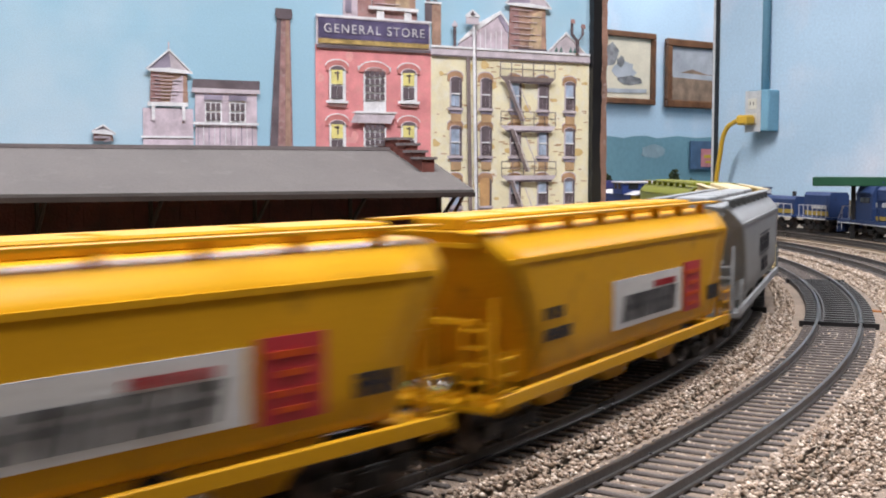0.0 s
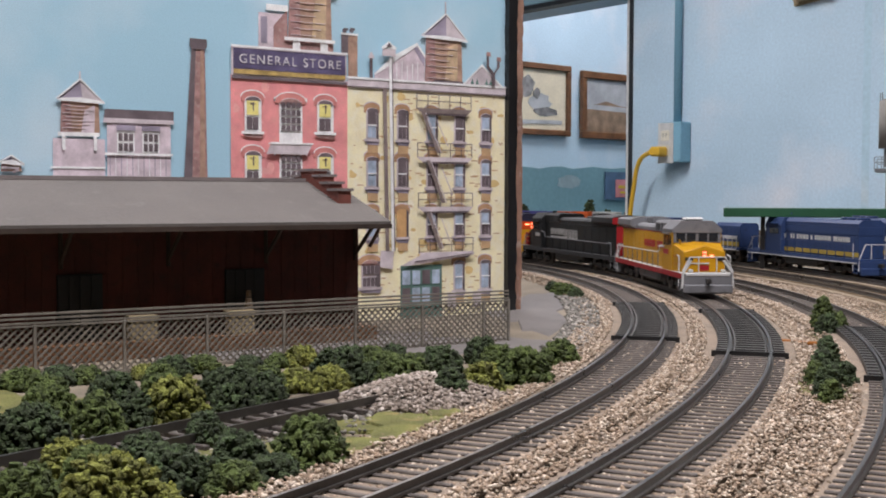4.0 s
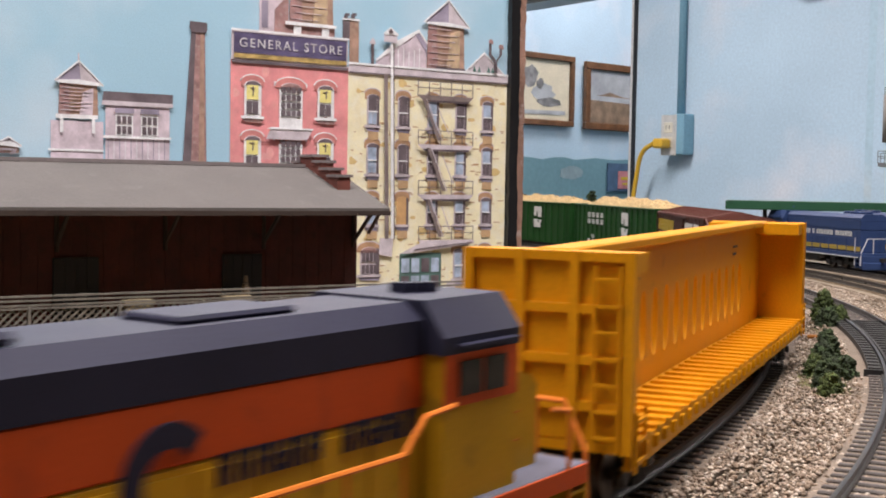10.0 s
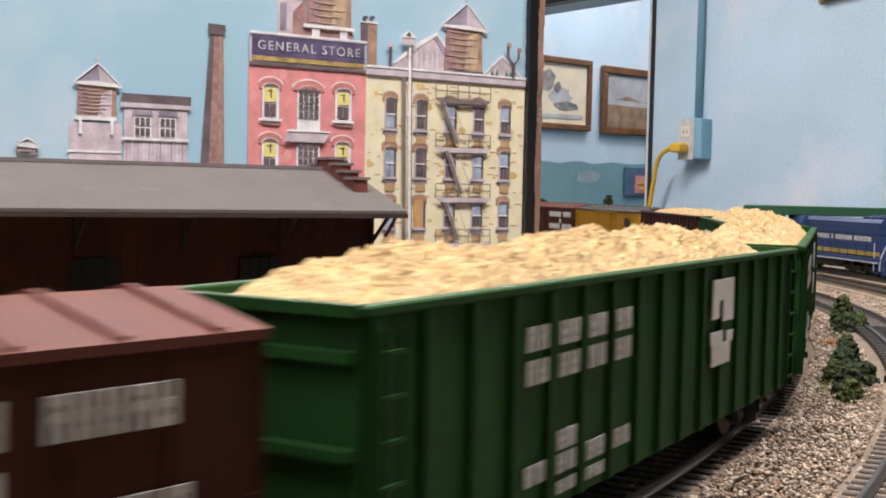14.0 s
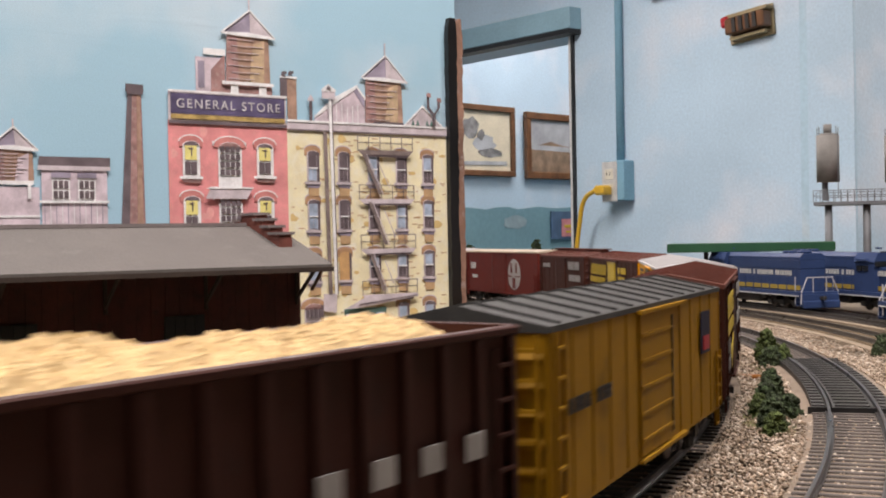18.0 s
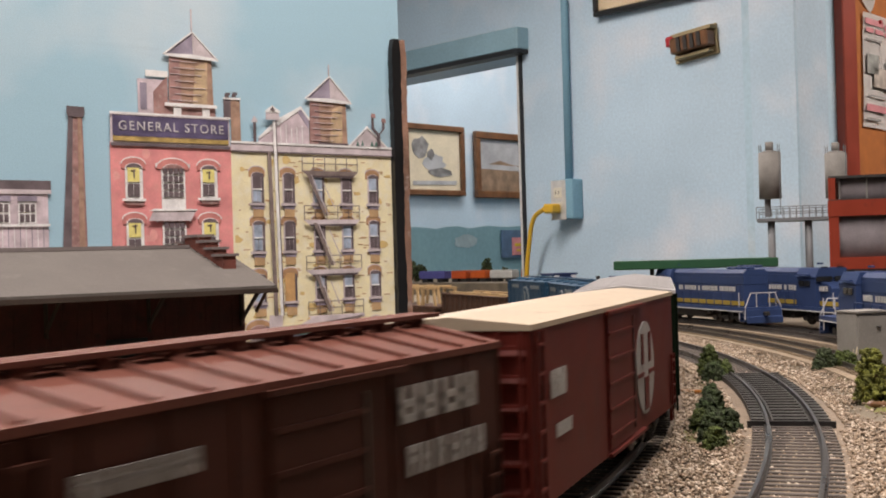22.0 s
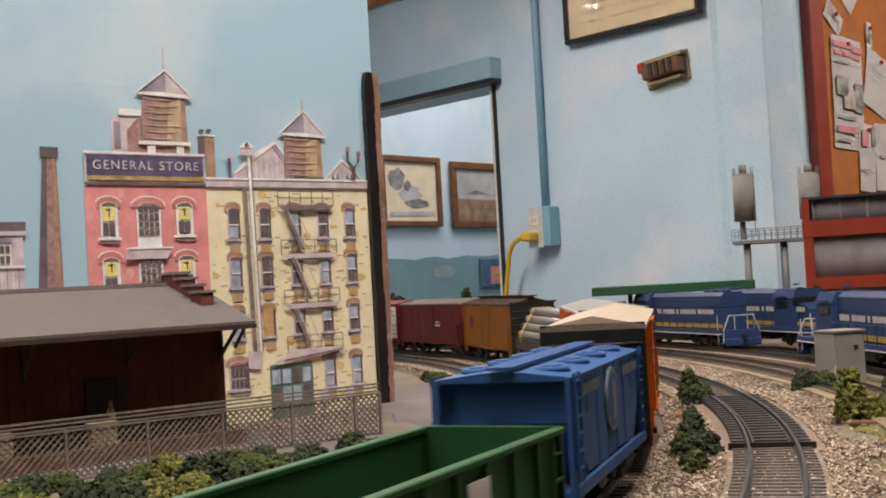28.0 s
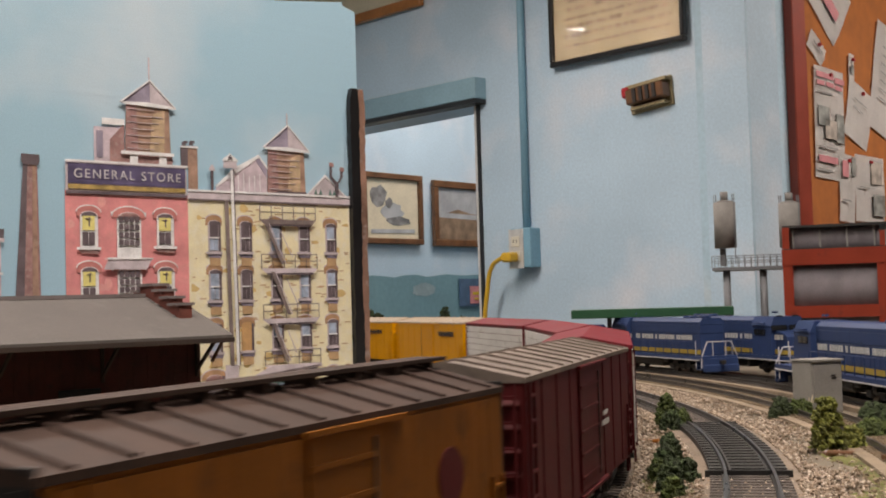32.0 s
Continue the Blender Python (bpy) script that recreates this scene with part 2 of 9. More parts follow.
def along(r, s):
    """Place and heading on an oval: half circle with straight legs running off to the left. s grows towards the near end; 0 faces east."""
    quarter = r * math.pi / 2
    if s < -quarter:
        return Vector((CX + (s + quarter), CY + r, 0)), Vector((1, 0, 0))
    if s > quarter:
        return Vector((CX - (s - quarter), CY - r, 0)), Vector((-1, 0, 0))
    a = -s / r
    return Vector((CX + r * math.cos(a), CY + r * math.sin(a), 0)), Vector((math.sin(a), -math.cos(a), 0))


def on_track(r, s, half):
    """Pose of a car whose trucks stand half before and behind s."""
    p, q = along(r, s + half)[0], along(r, s - half)[0]
    d = p - q
    return Matrix.Translation((p + q) / 2) @ Matrix.Rotation(math.atan2(d.y, d.x), 4, "Z")


# ---- room ----
def upright(px, py, deg):
    """Pose of a vertical sheet: x along the wall, z up, -y out of its right-hand face."""
    return pose(px, py, 0, 0, 0, deg)


W_MAIN = upright(0.329, 3.284, -48)      # wall with the opening; x = 0 at the outlet
W_BOARD = upright(0.823, 2.7355, 43)      # wall with the notice board
FLOOR_Z = -1.25


def wall(name, m, boxes, mat, label):
    bm = bmesh.new()
    for b in boxes:
        box(bm, *b)
    return solid(name, bm, mat, label, "wall", kind="structure", m=m)


OPEN_L, OPEN_R, OPEN_T, OPEN_B = -1.25, -0.144, 0.635, -0.25
wall("wall_main", W_MAIN, [(OPEN_R, 0.738, 0, 0.14, FLOOR_Z, CEIL), (OPEN_L, OPEN_R, 0, 0.14, OPEN_T, CEIL), (OPEN_L, OPEN_R, 0, 0.14, FLOOR_Z, OPEN_B), (-7.0, OPEN_L, 0, 0.14, FLOOR_Z, CEIL)], WALL_SKY,
     "pale blue plastered wall with a cloudy painted finish")
wall("wall_board", W_BOARD, [(0.002, 3.2, 0.0, 0.14, FLOOR_Z, CEIL)], WALL_BLUE, "pale blue painted wall behind the notice board")
wall("wall_far_room", upright(0.2, 4.75, 47), [(-3.0, 2.6, 0, 0.1, FLOOR_Z, CEIL)], WALL_SKY, "pale blue wall of the next room")
# East and south walls are out of view, dark to cut bounced light.
wall("wall_east", upright(3.1, 4.9, -75), [(-2.6, 8.5, 0, 0.1, FLOOR_Z, CEIL)], UNSEEN_DARK, "unseen wall kept dark to cut bounced light")
wall("wall_south", upright(0, -3.2, 0), [(-11.0, 5.6, -0.1, 0, FLOOR_Z, CEIL)], UNSEEN_DARK, "unseen wall kept dark to cut bounced light")
wall("wall_west", upright(-11.0, 0, 90), [(-3.3, 9.5, 0, 0.1, FLOOR_Z, CEIL)], WALL_BLUE, "pale blue painted wall")
wall("wall_north", upright(0, 9.4, 0), [(-11.0, 5.6, 0, 0.1, FLOOR_Z, CEIL)], WALL_BLUE, "pale blue painted wall")
solid("floor", B((-11.1, 5.6, -3.3, 9.5, FLOOR_Z - 0.05, FLOOR_Z)), FLOOR, "worn floor of the club room", "floor", kind="structure")
solid("ceiling", B((-11.1, 5.6, -3.3, 9.5, CEIL, CEIL + 0.05)), CEILING, "white ceiling", "ceiling", kind="structure")
# Housings added over the lamps, none of them in view.
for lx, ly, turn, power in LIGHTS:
    lt = thing("unseen_ceiling_light", "white ceiling light added out of view", "light", "ceiling lights", m=pose(lx, ly, CEIL, 0, 0, turn))
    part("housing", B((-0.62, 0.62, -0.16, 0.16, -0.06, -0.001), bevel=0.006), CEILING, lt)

# layout table: one deck under everything
bm = bmesh.new()
prism(bm, [(-9.6, -0.75), (0.42, -0.75), (0.62, 0.0), (0.62, 0.9), (0.30, 1.62), (-0.05, 2.15), (-9.6, 2.15)], GROUND - 0.05, GROUND, "z")
solid("layout_table", bm, TABLE, "model railway deck covered in tan scenery", "table", kind="structure")
bm = bmesh.new()
for x in (-9.0, -6.0, -3.0, -0.6):
    for y in (-0.5, 1.9):
        box(bm, x - 0.04, x + 0.04, y - 0.04, y + 0.04, FLOOR_Z, GROUND - 0.05)
box(bm, 0.3, 0.38, 0.4, 0.48, FLOOR_Z, GROUND - 0.05)
solid("table_frame", bm, WOOD, "wooden legs under the layout deck", "table leg", kind="structure")


# ---- tracks ----
def arc_strip(bm, r, w, z0, z1, a0, a1, step=0.9):
    """A bent bar of width w on the curve."""
    n = max(2, int(abs(a1 - a0) / step))
    rows = []
    for i in range(n + 1):
        a = a0 + (a1 - a0) * i / n
        rows.append([bm.verts.new(ring(r + d, a, z)) for d, z in ((-w / 2, z0), (w / 2, z0), (w / 2, z1), (-w / 2, z1))])
    for p, q in zip(rows, rows[1:]):
        for k in range(4):
            bm.faces.new((p[k], p[(k + 1) % 4], q[(k + 1) % 4], q[k]))
    bm.faces.new(rows[0][::-1]), bm.faces.new(rows[-1])


bm = bmesh.new()
box(bm, -0.0009, 0.0009, -0.0145, 0.0145, -0.0044, -0.0026)
soften(bm, 0.0003)
TIE_MESH = mesh_of("tie", bm, TIE)


def track(name, label, r, near, far, legs=True, tie_mat=TIE, bed_mat=CORK):
    """Curved track: rails, ties (singly where the camera is near), straight legs out of sight."""
    t = thing(name, label, "track", "tracks", "structure")
    for side in (-1, 1):
        bm = bmesh.new()
        arc_strip(bm, r + side * 0.0087, 0.0011, -0.0006, 0.0, -89, 89)
        arc_strip(bm, r + side * 0.0087, 0.0006, -0.0020, -0.0006, -89, 89)
        arc_strip(bm, r + side * 0.0087, 0.0022, -0.0026, -0.0020, -89, 89)
        if legs:
            for y in (CY + r + side * 0.0087, CY - r - side * 0.0087):
                box(bm, -9.4, CX + 0.02, y - 0.0005, y + 0.0005, -0.0026, 0)
        part("rail", bm, STEEL, t, "dull steel rail with a bright head")
    bm = bmesh.new()
    arc_strip(bm, r, 0.040, GROUND + 0.0003, -0.0033, -89, 89, 1.5)
    part("roadbed", bm, bed_mat, t, "tan cork roadbed")
    step = math.degrees(0.0062 / r)
    rest = bmesh.new()
    a = -60.0
    while a < 60:
        if near <= a <= far:
            o = hang("tie", TIE_MESH, t, Matrix.Translation(ring(r, a)) @ Matrix.Rotation(radians(a + 90 + random.uniform(-0.8, 0.8)), 4, "Z"))
        elif -45 < a < 45:
            box(rest, -0.0009, 0.0009, -0.0145, 0.0145, -0.0044, -0.0026, Matrix.Translation(ring(r, a)) @ Matrix.Rotation(radians(a + 90), 4, "Z"))
        a += step
    part("hidden_ties", rest, tie_mat, t, kind="stuff")
    return t


TAN_TIE = material("weathered_tie", (0.20, 0.15, 0.095), 0.8, 0.3, 90, 1200, 0.3)
TAN_BED = material("tan_dirt", (0.26, 0.20, 0.135), 0.9, 0.2, 60, 1500, 0.6)
TRACKS = {"A": track("track_1", "dark flexible model track curving in tan ballast", R_A, -36, 20), "B": track("track_2", "dark flexible model track on the curve, carrying the long train", R_B, -34, 22),
          "C": track("track_3", "dark model track with a rerailer section", R_C, -34, 16), "D": track("track_4", "model track under the parked blue diesels", R_D, 0, 0, False, TIE, TAN_BED),
          "E": track("track_5", "tan weathered empty model track", R_E, 0, 0, False, TAN_TIE, TAN_BED)}


def rerailer(key, r, a0, a1):
    t = TRACKS[key]
    for w, off in ((0.0140, 0.0), (0.0048, -0.0120), (0.0048, 0.0120)):
        bm = bmesh.new()
        arc_strip(bm, r + off, w, -0.0045, -0.0009, a0, a1, 0.5)
        part("rerailer_plate", bm, PLATE, t, "dark grey plastic rerailer plate")
    n = int((a1 - a0) / 0.42)
    rib = mesh_of("plate_rib", B((-0.0010, 0.0010, -0.0062, 0.0062, -0.0009, -0.0003)), PLATE)
    short = mesh_of("plate_rib", B((-0.0009, 0.0009, -0.0023, 0.0023, -0.0009, -0.0004)), PLATE)
    for i in range(n):
        a = a0 + (a1 - a0) * (i + 0.5) / n
        for off in (-0.0120, 0.0120):
            hang("plate_rib", short, t, Matrix.Translation(ring(r + off, a)) @ Matrix.Rotation(radians(a + 90), 4, "Z"))
        hang("plate_rib", rib, t, Matrix.Translation(ring(r, a)) @ Matrix.Rotation(radians(a + 90), 4, "Z"))
    for a in (a0, a1):
        part("plate_edge", B((-0.0004, 0.0004, -0.0160, 0.0160, -0.0045, -0.0007)), BLACK, t, m=Matrix.Translation(ring(r, a)) @ Matrix.Rotation(radians(a + 90), 4, "Z"))


rerailer("B", R_B, -10.6, -0.6)
rerailer("A", R_A, -8.3, 1.5)
rerailer("C", R_C, -13.4, -4.8)

# spur ending in a gravel heap
spur = thing("spur_track", "short stub track half buried in gravel", "track", "tracks", "structure", m=pose(-0.100, 0.334, -0.0008, 0, 0, 58.5))
for side in (-1, 1):
    part("rail", B((-0.26, 0.066, side * 0.0087 - 0.0005, side * 0.0087 + 0.0005, -0.0026, 0.0)), STEEL, spur, "rusty rail")
for i in range(46):
    hang("tie", TIE_MESH, spur, pose(-0.225 + i * 0.0062, 0, 0))


# ---- loose ballast ----
def stones(name, label, mat, count, size, place, seed):
    """Crushed stone as one mesh; place(rng) gives x, y, z or None."""
    rng = np.random.default_rng(seed)
    base = np.array([(1, 0, 0), (-1, 0, 0), (0, 1, 0), (0, -1, 0), (0.2, 0.1, 0.9), (-0.1, 0.2, -0.9), (0.7, 0.7, 0.3), (-0.7, -0.7, 0.3)])
    tri = np.array([(0, 6, 4), (6, 2, 4), (2, 1, 4), (1, 7, 4), (7, 3, 4), (3, 0, 4), (6, 0, 5), (2, 6, 5), (1, 2, 5), (7, 1, 5), (3, 7, 5), (0, 3, 5)])
    k = len(base)
    pts = place(rng, count)
    n = len(pts)
    s = size * rng.uniform(0.45, 1.15, (n, 1, 1)) * rng.uniform(0.6, 1.3, (n, 1, 3)) / 2
    v = base[None] * rng.uniform(0.65, 1.3, (n, k, 1)) * s
    a = rng.uniform(0, 6.283, n)
    c, d = np.cos(a)[:, None], np.sin(a)[:, None]
    v = np.stack([v[..., 0] * c - v[..., 1] * d, v[..., 0] * d + v[..., 1] * c, v[..., 2] * 0.8], -1) + pts[:, None]
    f = (tri[None] + (np.arange(n) * k)[:, None, None]).reshape(-1, 3)
    me = bpy.data.meshes.new(name)
    me.vertices.add(n * k)
    me.vertices.foreach_set("co", v.reshape(-1))
    me.loops.add(len(f) * 3)
    me.loops.foreach_set("vertex_index", f.reshape(-1).astype(np.int32))
    me.polygons.add(len(f))
    me.polygons.foreach_set("loop_start", np.arange(0, len(f) * 3, 3, dtype=np.int32))
    me.update(calc_edges=True)
    me.materials.append(mat)
    return tagged(new(name, me), label, "gravel", kind="stuff")


TURF = ((0.101, 0.432, .016, .042), (0.140, 0.600, .014, .030), (0.208, 0.455, .045, .100), (0.225, 0.62, .030, .035), (0.26, 0.40, .05, .10), (0.168, 0.40, .016, .030))


def ballast_zone(rng, count):
    """Gravel over the curves: dense beside the ties, thin between them, none on the plates."""
    a = np.radians(rng.uniform(-31, 19, count))
    r = np.sqrt(rng.uniform(1.022 ** 2, 1.235 ** 2, count))
    z = GROUND + 0.0008 + rng.uniform(0, 0.0016, count)
    keep = np.ones(count, bool)
    deg = np.degrees(a)
    for rc in (R_A, R_B, R_C):
        d = np.abs(r - rc)
        keep &= ~((d < 0.0165) & (rng.random(count) > 0.16))
        z = np.where(d < 0.0165, -0.0034, z)
        z = np.where((d >= 0.0160) & (d < 0.0215), -0.0030 + rng.uniform(-0.0003, 0.0005, count), z)
        z = np.where((d >= 0.0215) & (d < 0.026), z + 0.0012, z)
    for rc, a0, a1 in ((R_B, -10.6, -0.6), (R_A, -8.3, 1.5), (R_C, -13.4, -4.8)):
        keep &= ~((np.abs(r - rc) < 0.0195) & (deg > a0 - 0.3) & (deg < a1 + 0.3))
    x, y = CX + r * np.cos(a), CY + r * np.sin(a)
    turf = np.array([noise.noise((px * 22, py * 22, 0.3)) for px, py in zip(x, y)])
    far_off = (r > 1.192) & (turf > -0.02)
    keep &= ~(far_off & (rng.random(count) > 0.18))
    keep &= ~((r < 1.034) & (deg > -5) & (rng.random(count) > 0.2))
    keep &= ~((r < 1.033) & (deg < -9) & (rng.random(count) > 0.12))
    for px, py, rx, ry in TURF:
        keep &= ~((((x - px) / rx) ** 2 + ((y - py) / ry) ** 2 < 0.8) & (rng.random(count) > 0.22))
    return np.stack([x, y, z], -1)[keep]


stones("ballast", "loose tan and grey crushed stone ballast between the tracks", STONE, 250000, 0.00165, ballast_zone, 3)


# ---- painted backdrop with printed buildings ----
RED_BRICK = material("print_red_brick", (0.82, 0.32, 0.32), 0.55, 0.16, 90, 1400, 0.05, spot=(0.80, 0.36, 0.33), spots=0.45)
YEL_BRICK = material("print_yellow_brick", (0.93, 0.84, 0.56), 0.55, 0.10, 70, 1200, 0.05, spot=(0.92, 0.88, 0.72), spots=0.7)
BRICK_MARK = material("print_brick_mark", (0.56, 0.37, 0.20), 0.6, 0.2, 90, 1200, 0.0)
PRINT_STONE = material("print_stone", (0.62, 0.55, 0.58), 0.55, 0.2, 120, 1200, 0.05)
PRINT_DARK = material("print_dark", (0.150, 0.118, 0.130), 0.55, 0.3, 120, 1200, 0.05)
PRINT_PALE = material("print_pale", (0.875, 0.875, 0.880), 0.55, 0.15, 150, 1200, 0.05)
PRINT_SHADE = material("print_blind", (0.880, 0.792, 0.288), 0.55, 0.1, 150, 1200, 0.05)
PRINT_GLASS = material("print_glass", (0.405, 0.486, 0.608), 0.4, 0.35, 160, 1200, 0.0)
PRINT_TANK = material("print_tank_wood", (0.420, 0.266, 0.196), 0.55, 0.35, 130, 1200, 0.05, spot=(0.46, 0.34, 0.25), spots=0.5)
PRINT_ROOF = material("print_tank_roof", (0.325, 0.286, 0.364), 0.55, 0.4, 60, 1200, 0.05)
PRINT_SHED = material("print_shed_boards", (0.66, 0.56, 0.61), 0.55, 0.25, 140, 1200, 0.05)
PRINT_STACK = material("print_stack_brick", (0.378, 0.216, 0.203), 0.55, 0.3, 160, 1400, 0.05, spot=(0.48, 0.36, 0.33), spots=0.5)
SIGN_BLUE = material("print_sign_blue", (0.12, 0.10, 0.19), 0.5, 0.4, 80, 1200, 0.0)
SIGN_OCHRE = material("print_sign_ochre", (0.456, 0.324, 0.120), 0.5, 0.4, 220, 1200, 0.0)
ARCH_BROWN = material("print_arch_brown", (0.45, 0.27, 0.15), 0.6, 0.25, 120, 1200, 0.0)
SIGN_INK = material("print_sign_ink", (0.62, 0.60, 0.62), 0.5, 0.4, 160, 1200, 0.0)
GREEN_DOOR = material("print_green_door", (0.104, 0.195, 0.169), 0.5, 0.2, 90, 1200, 0.0)
IRON = material("print_iron", (0.24, 0.19, 0.18), 0.5, 0.3, 150, 1200, 0.0)
M_BACK = upright(-0.026, 0.73, 39)

bm = bmesh.new()
prism(bm, [(-0.75, GROUND), (-0.0075, GROUND), (-0.0045, 0.252), (-0.12, 0.2375), (-0.75, 0.232)], 0.0, 0.0032, "y")
solid("backdrop", bm, BACK_BLUE, "sky-blue painted hardboard backdrop with faint clouds", "backdrop", kind="structure", m=M_BACK)
bm = bmesh.new()
prism(bm, [(-0.0070, GROUND), (0.0060, GROUND), (0.0062, 0.10), (0.0055, 0.247), (-0.0042, 0.250)], 0.0005, 0.0042, "y")
solid("backdrop_strip", bm, BACK_BLUE, "narrow blue strip joined to the backdrop's end", "backdrop", kind="structure", m=M_BACK)
# rough sawn end of the backing board
post = thing("board_end", "rough black and pink-brown sawn board end standing beside the building flat", "board", m=M_BACK)
PINK = material("raw_board", (0.30, 0.17, 0.12), 0.8, 0.35, 60, 900, 0.6, spot=(0.45, 0.36, 0.32), spots=0.3)
for nm, x0, x1, y0, mt in (("black_edge", -0.0030, 0.0035, -0.0040, BLACK), ("raw_edge", 0.0032, 0.0085, -0.0030, PINK)):
    bm = bmesh.new()
    n = 46
    pts = []
    for i in range(n + 1):
        z = GROUND + (0.197 - GROUND) * i / n
        pts.append((x0 + random.uniform(-0.0004, 0.0004), x1 + random.uniform(-0.0006, 0.0006), z))
    pts[-1] = (x0 + 0.0016, x1 - 0.0008, pts[-1][2] + 0.0012)
    for (a, b, z), (c, d, w) in zip(pts, pts[1:]):
        q = [bm.verts.new(v) for v in ((a, y0, z), (b, y0, z), (d, y0, w), (c, y0, w), (a, 0, z), (b, 0, z), (d, 0, w), (c, 0, w))]
        for f in ((0, 1, 2, 3), (4, 7, 6, 5), (0, 3, 7, 4), (1, 5, 6, 2), (0, 4, 5, 1), (3, 2, 6, 7)):
            bm.faces.new([q[k] for k in f])
    bmesh.ops.remove_doubles(bm, verts=bm.verts[:], dist=1e-5)
    part(nm, bm, mt, post)


def sheet(outline, y, t=0.0002):
    """A paper-thin printed shape at depth y in front of the backdrop."""
    bm = bmesh.new()
    prism(bm, outline, -y - t, -y, "y")
    return bm


def rects(y, *rs):
    bm = bmesh.new()
    for x0, x1, z0, z1 in rs:
        box(bm, x0, x1, -y - 0.0002, -y, z0, z1)
    return bm


def arch(cx, w, z0, z1, n=7):
    h = w * 0.28
    return [(cx - w / 2, z0), (cx + w / 2, z0)] + [(cx + w / 2 * math.cos(math.pi * i / n), z1 - h + h * math.sin(math.pi * i / n)) for i in range(n + 1)]


def print_window(parent, cx, z0, z1, w, style):
    """A painted arched window: brick crown, pale frame, panes, shaded reveal, sill and drip stain."""
    red_wall = style == "red" or (style == "big" and parent.name.startswith("red"))
    win = part("window", sheet(arch(cx, w * 1.36, z1 - 0.0030, z1 + 0.0028), 0.0008), PINK_CROWN if red_wall else ARCH_BROWN, parent, "arched window")
    part("crown_line", sheet(arch(cx, w * 1.44, z1 + 0.0002, z1 + 0.0034, 9), 0.0007), PRINT_PALE if red_wall else PRINT_STONE, win)
    part("frame", sheet(arch(cx, w, z0, z1), 0.0011), BOARDED_FILL if style == "boarded" else PRINT_PALE if red_wall else PRINT_STONE, win)
    if not red_wall:
        part("reveal", sheet([(cx + w * 0.36, z0), (cx + w * 0.54, z0), (cx + w * 0.54, z1 - 0.0014), (cx + w * 0.36, z1 - 0.0006)], 0.0013), PRINT_DARK, win, "dark painted reveal")
    g = w * 0.12
    if style == "big":
        cols, rws, share = (4, 4, 0.66) if red_wall else (4, 2, 0.86)
        part("head_shade", sheet(arch(cx, w * 0.96, z1 - 0.0022, z1 - 0.0002), 0.0013), PRINT_STACK, win)
        for i in range(cols):
            for j in range(rws):
                x0, h = cx - w / 2 + g * 0.6 + i * (w - g) / cols, (z1 - z0) * share
                part("pane", rects(0.0016, (x0, x0 + (w - g) / cols - g * 0.4, z1 - h + j * h / rws - 0.0014, z1 - h + (j + 0.72) * h / rws - 0.0014)), PRINT_DARK, win)
    elif style != "boarded":
        mid = z0 + (z1 - z0) * 0.44
        part("head_shade", sheet(arch(cx, w * 0.9, z1 - 0.0026, z1 - 0.0003), 0.0013), PRINT_DARK, win)
        up = PRINT_SHADE if red_wall else random.choice((PRINT_GLASS, PRINT_DARK, PRINT_GLASS))
        part("pane", rects(0.0014, (cx - w / 2 + g, cx + w / 2 - g * 1.6, mid + g * 0.5, z1 - 0.0026)), up, win)
        low = PRINT_DARK if red_wall else random.choice((PRINT_DARK, PRINT_GLASS))
        for k in (0, 1):
            x0 = cx - w / 2 + g + k * (w * 0.5 - g * 1.2)
            part("pane", rects(0.0014, (x0, x0 + w * 0.5 - g * 1.5, z0 + g, mid - g * 0.3)), low, win)
        if red_wall:
            part("blind_cord", rects(0.0017, (cx - w * 0.04, cx + w * 0.02, mid + (z1 - mid) * 0.25, z1 - 0.0032), (cx - w * 0.2, cx + w * 0.1, z1 - 0.0042, z1 - 0.0038)), PRINT_DARK, win)
        else:
            part("bar", rects(0.0017, (cx - w / 2 + g, cx + w / 2 - g, mid - g * 0.3, mid + g * 0.5)), PRINT_PALE, win)
    part("sill", rects(0.0015, (cx - w * 0.70, cx + w * 0.64, z0 - 0.0012, z0 + 0.0002)), PRINT_PALE if red_wall else PRINT_STONE, win)
    part("sill_shadow", sheet([(cx - w * 0.62, z0 - 0.0012), (cx + w * 0.62, z0 - 0.0012), (cx + w * 0.50, z0 - 0.0034), (cx - w * 0.42, z0 - 0.0030)], 0.0011), PRINT_STACK if red_wall else PRINT_ROOF, win)
    if not red_wall and style != "big":
        part("drip_stain", rects(0.0010, (cx - w * 0.38, cx + w * 0.50, z0 - 0.0078, z0 - 0.0030)), BRICK_MARK, win, "brown painted drip stain")


PINK_CROWN = material("print_pink_crown", (0.62, 0.24, 0.22), 0.55, 0.2, 140, 1200, 0.0)
BOARDED_FILL = material("print_boarded_window", (0.60, 0.36, 0.16), 0.55, 0.2, 120, 1200, 0.0)
red = thing("red_store_print", "printed cutout of a red brick general store with a blue sign", "building print", "printed skyline", m=M_BACK)
part("facade", rects(0.0004, (-0.1840, -0.1137, GROUND, 0.1285)), RED_BRICK, red)
for cx, st, w, h in ((-0.1715, "red", 0.0098, 0.0190), (-0.1491, "big", 0.0139, 0.0248), (-0.1279, "red", 0.0102, 0.0182)):
    for zt in (0.1178, 0.0888, 0.0598):
        print_window(red, cx, zt - h, zt, w, st)
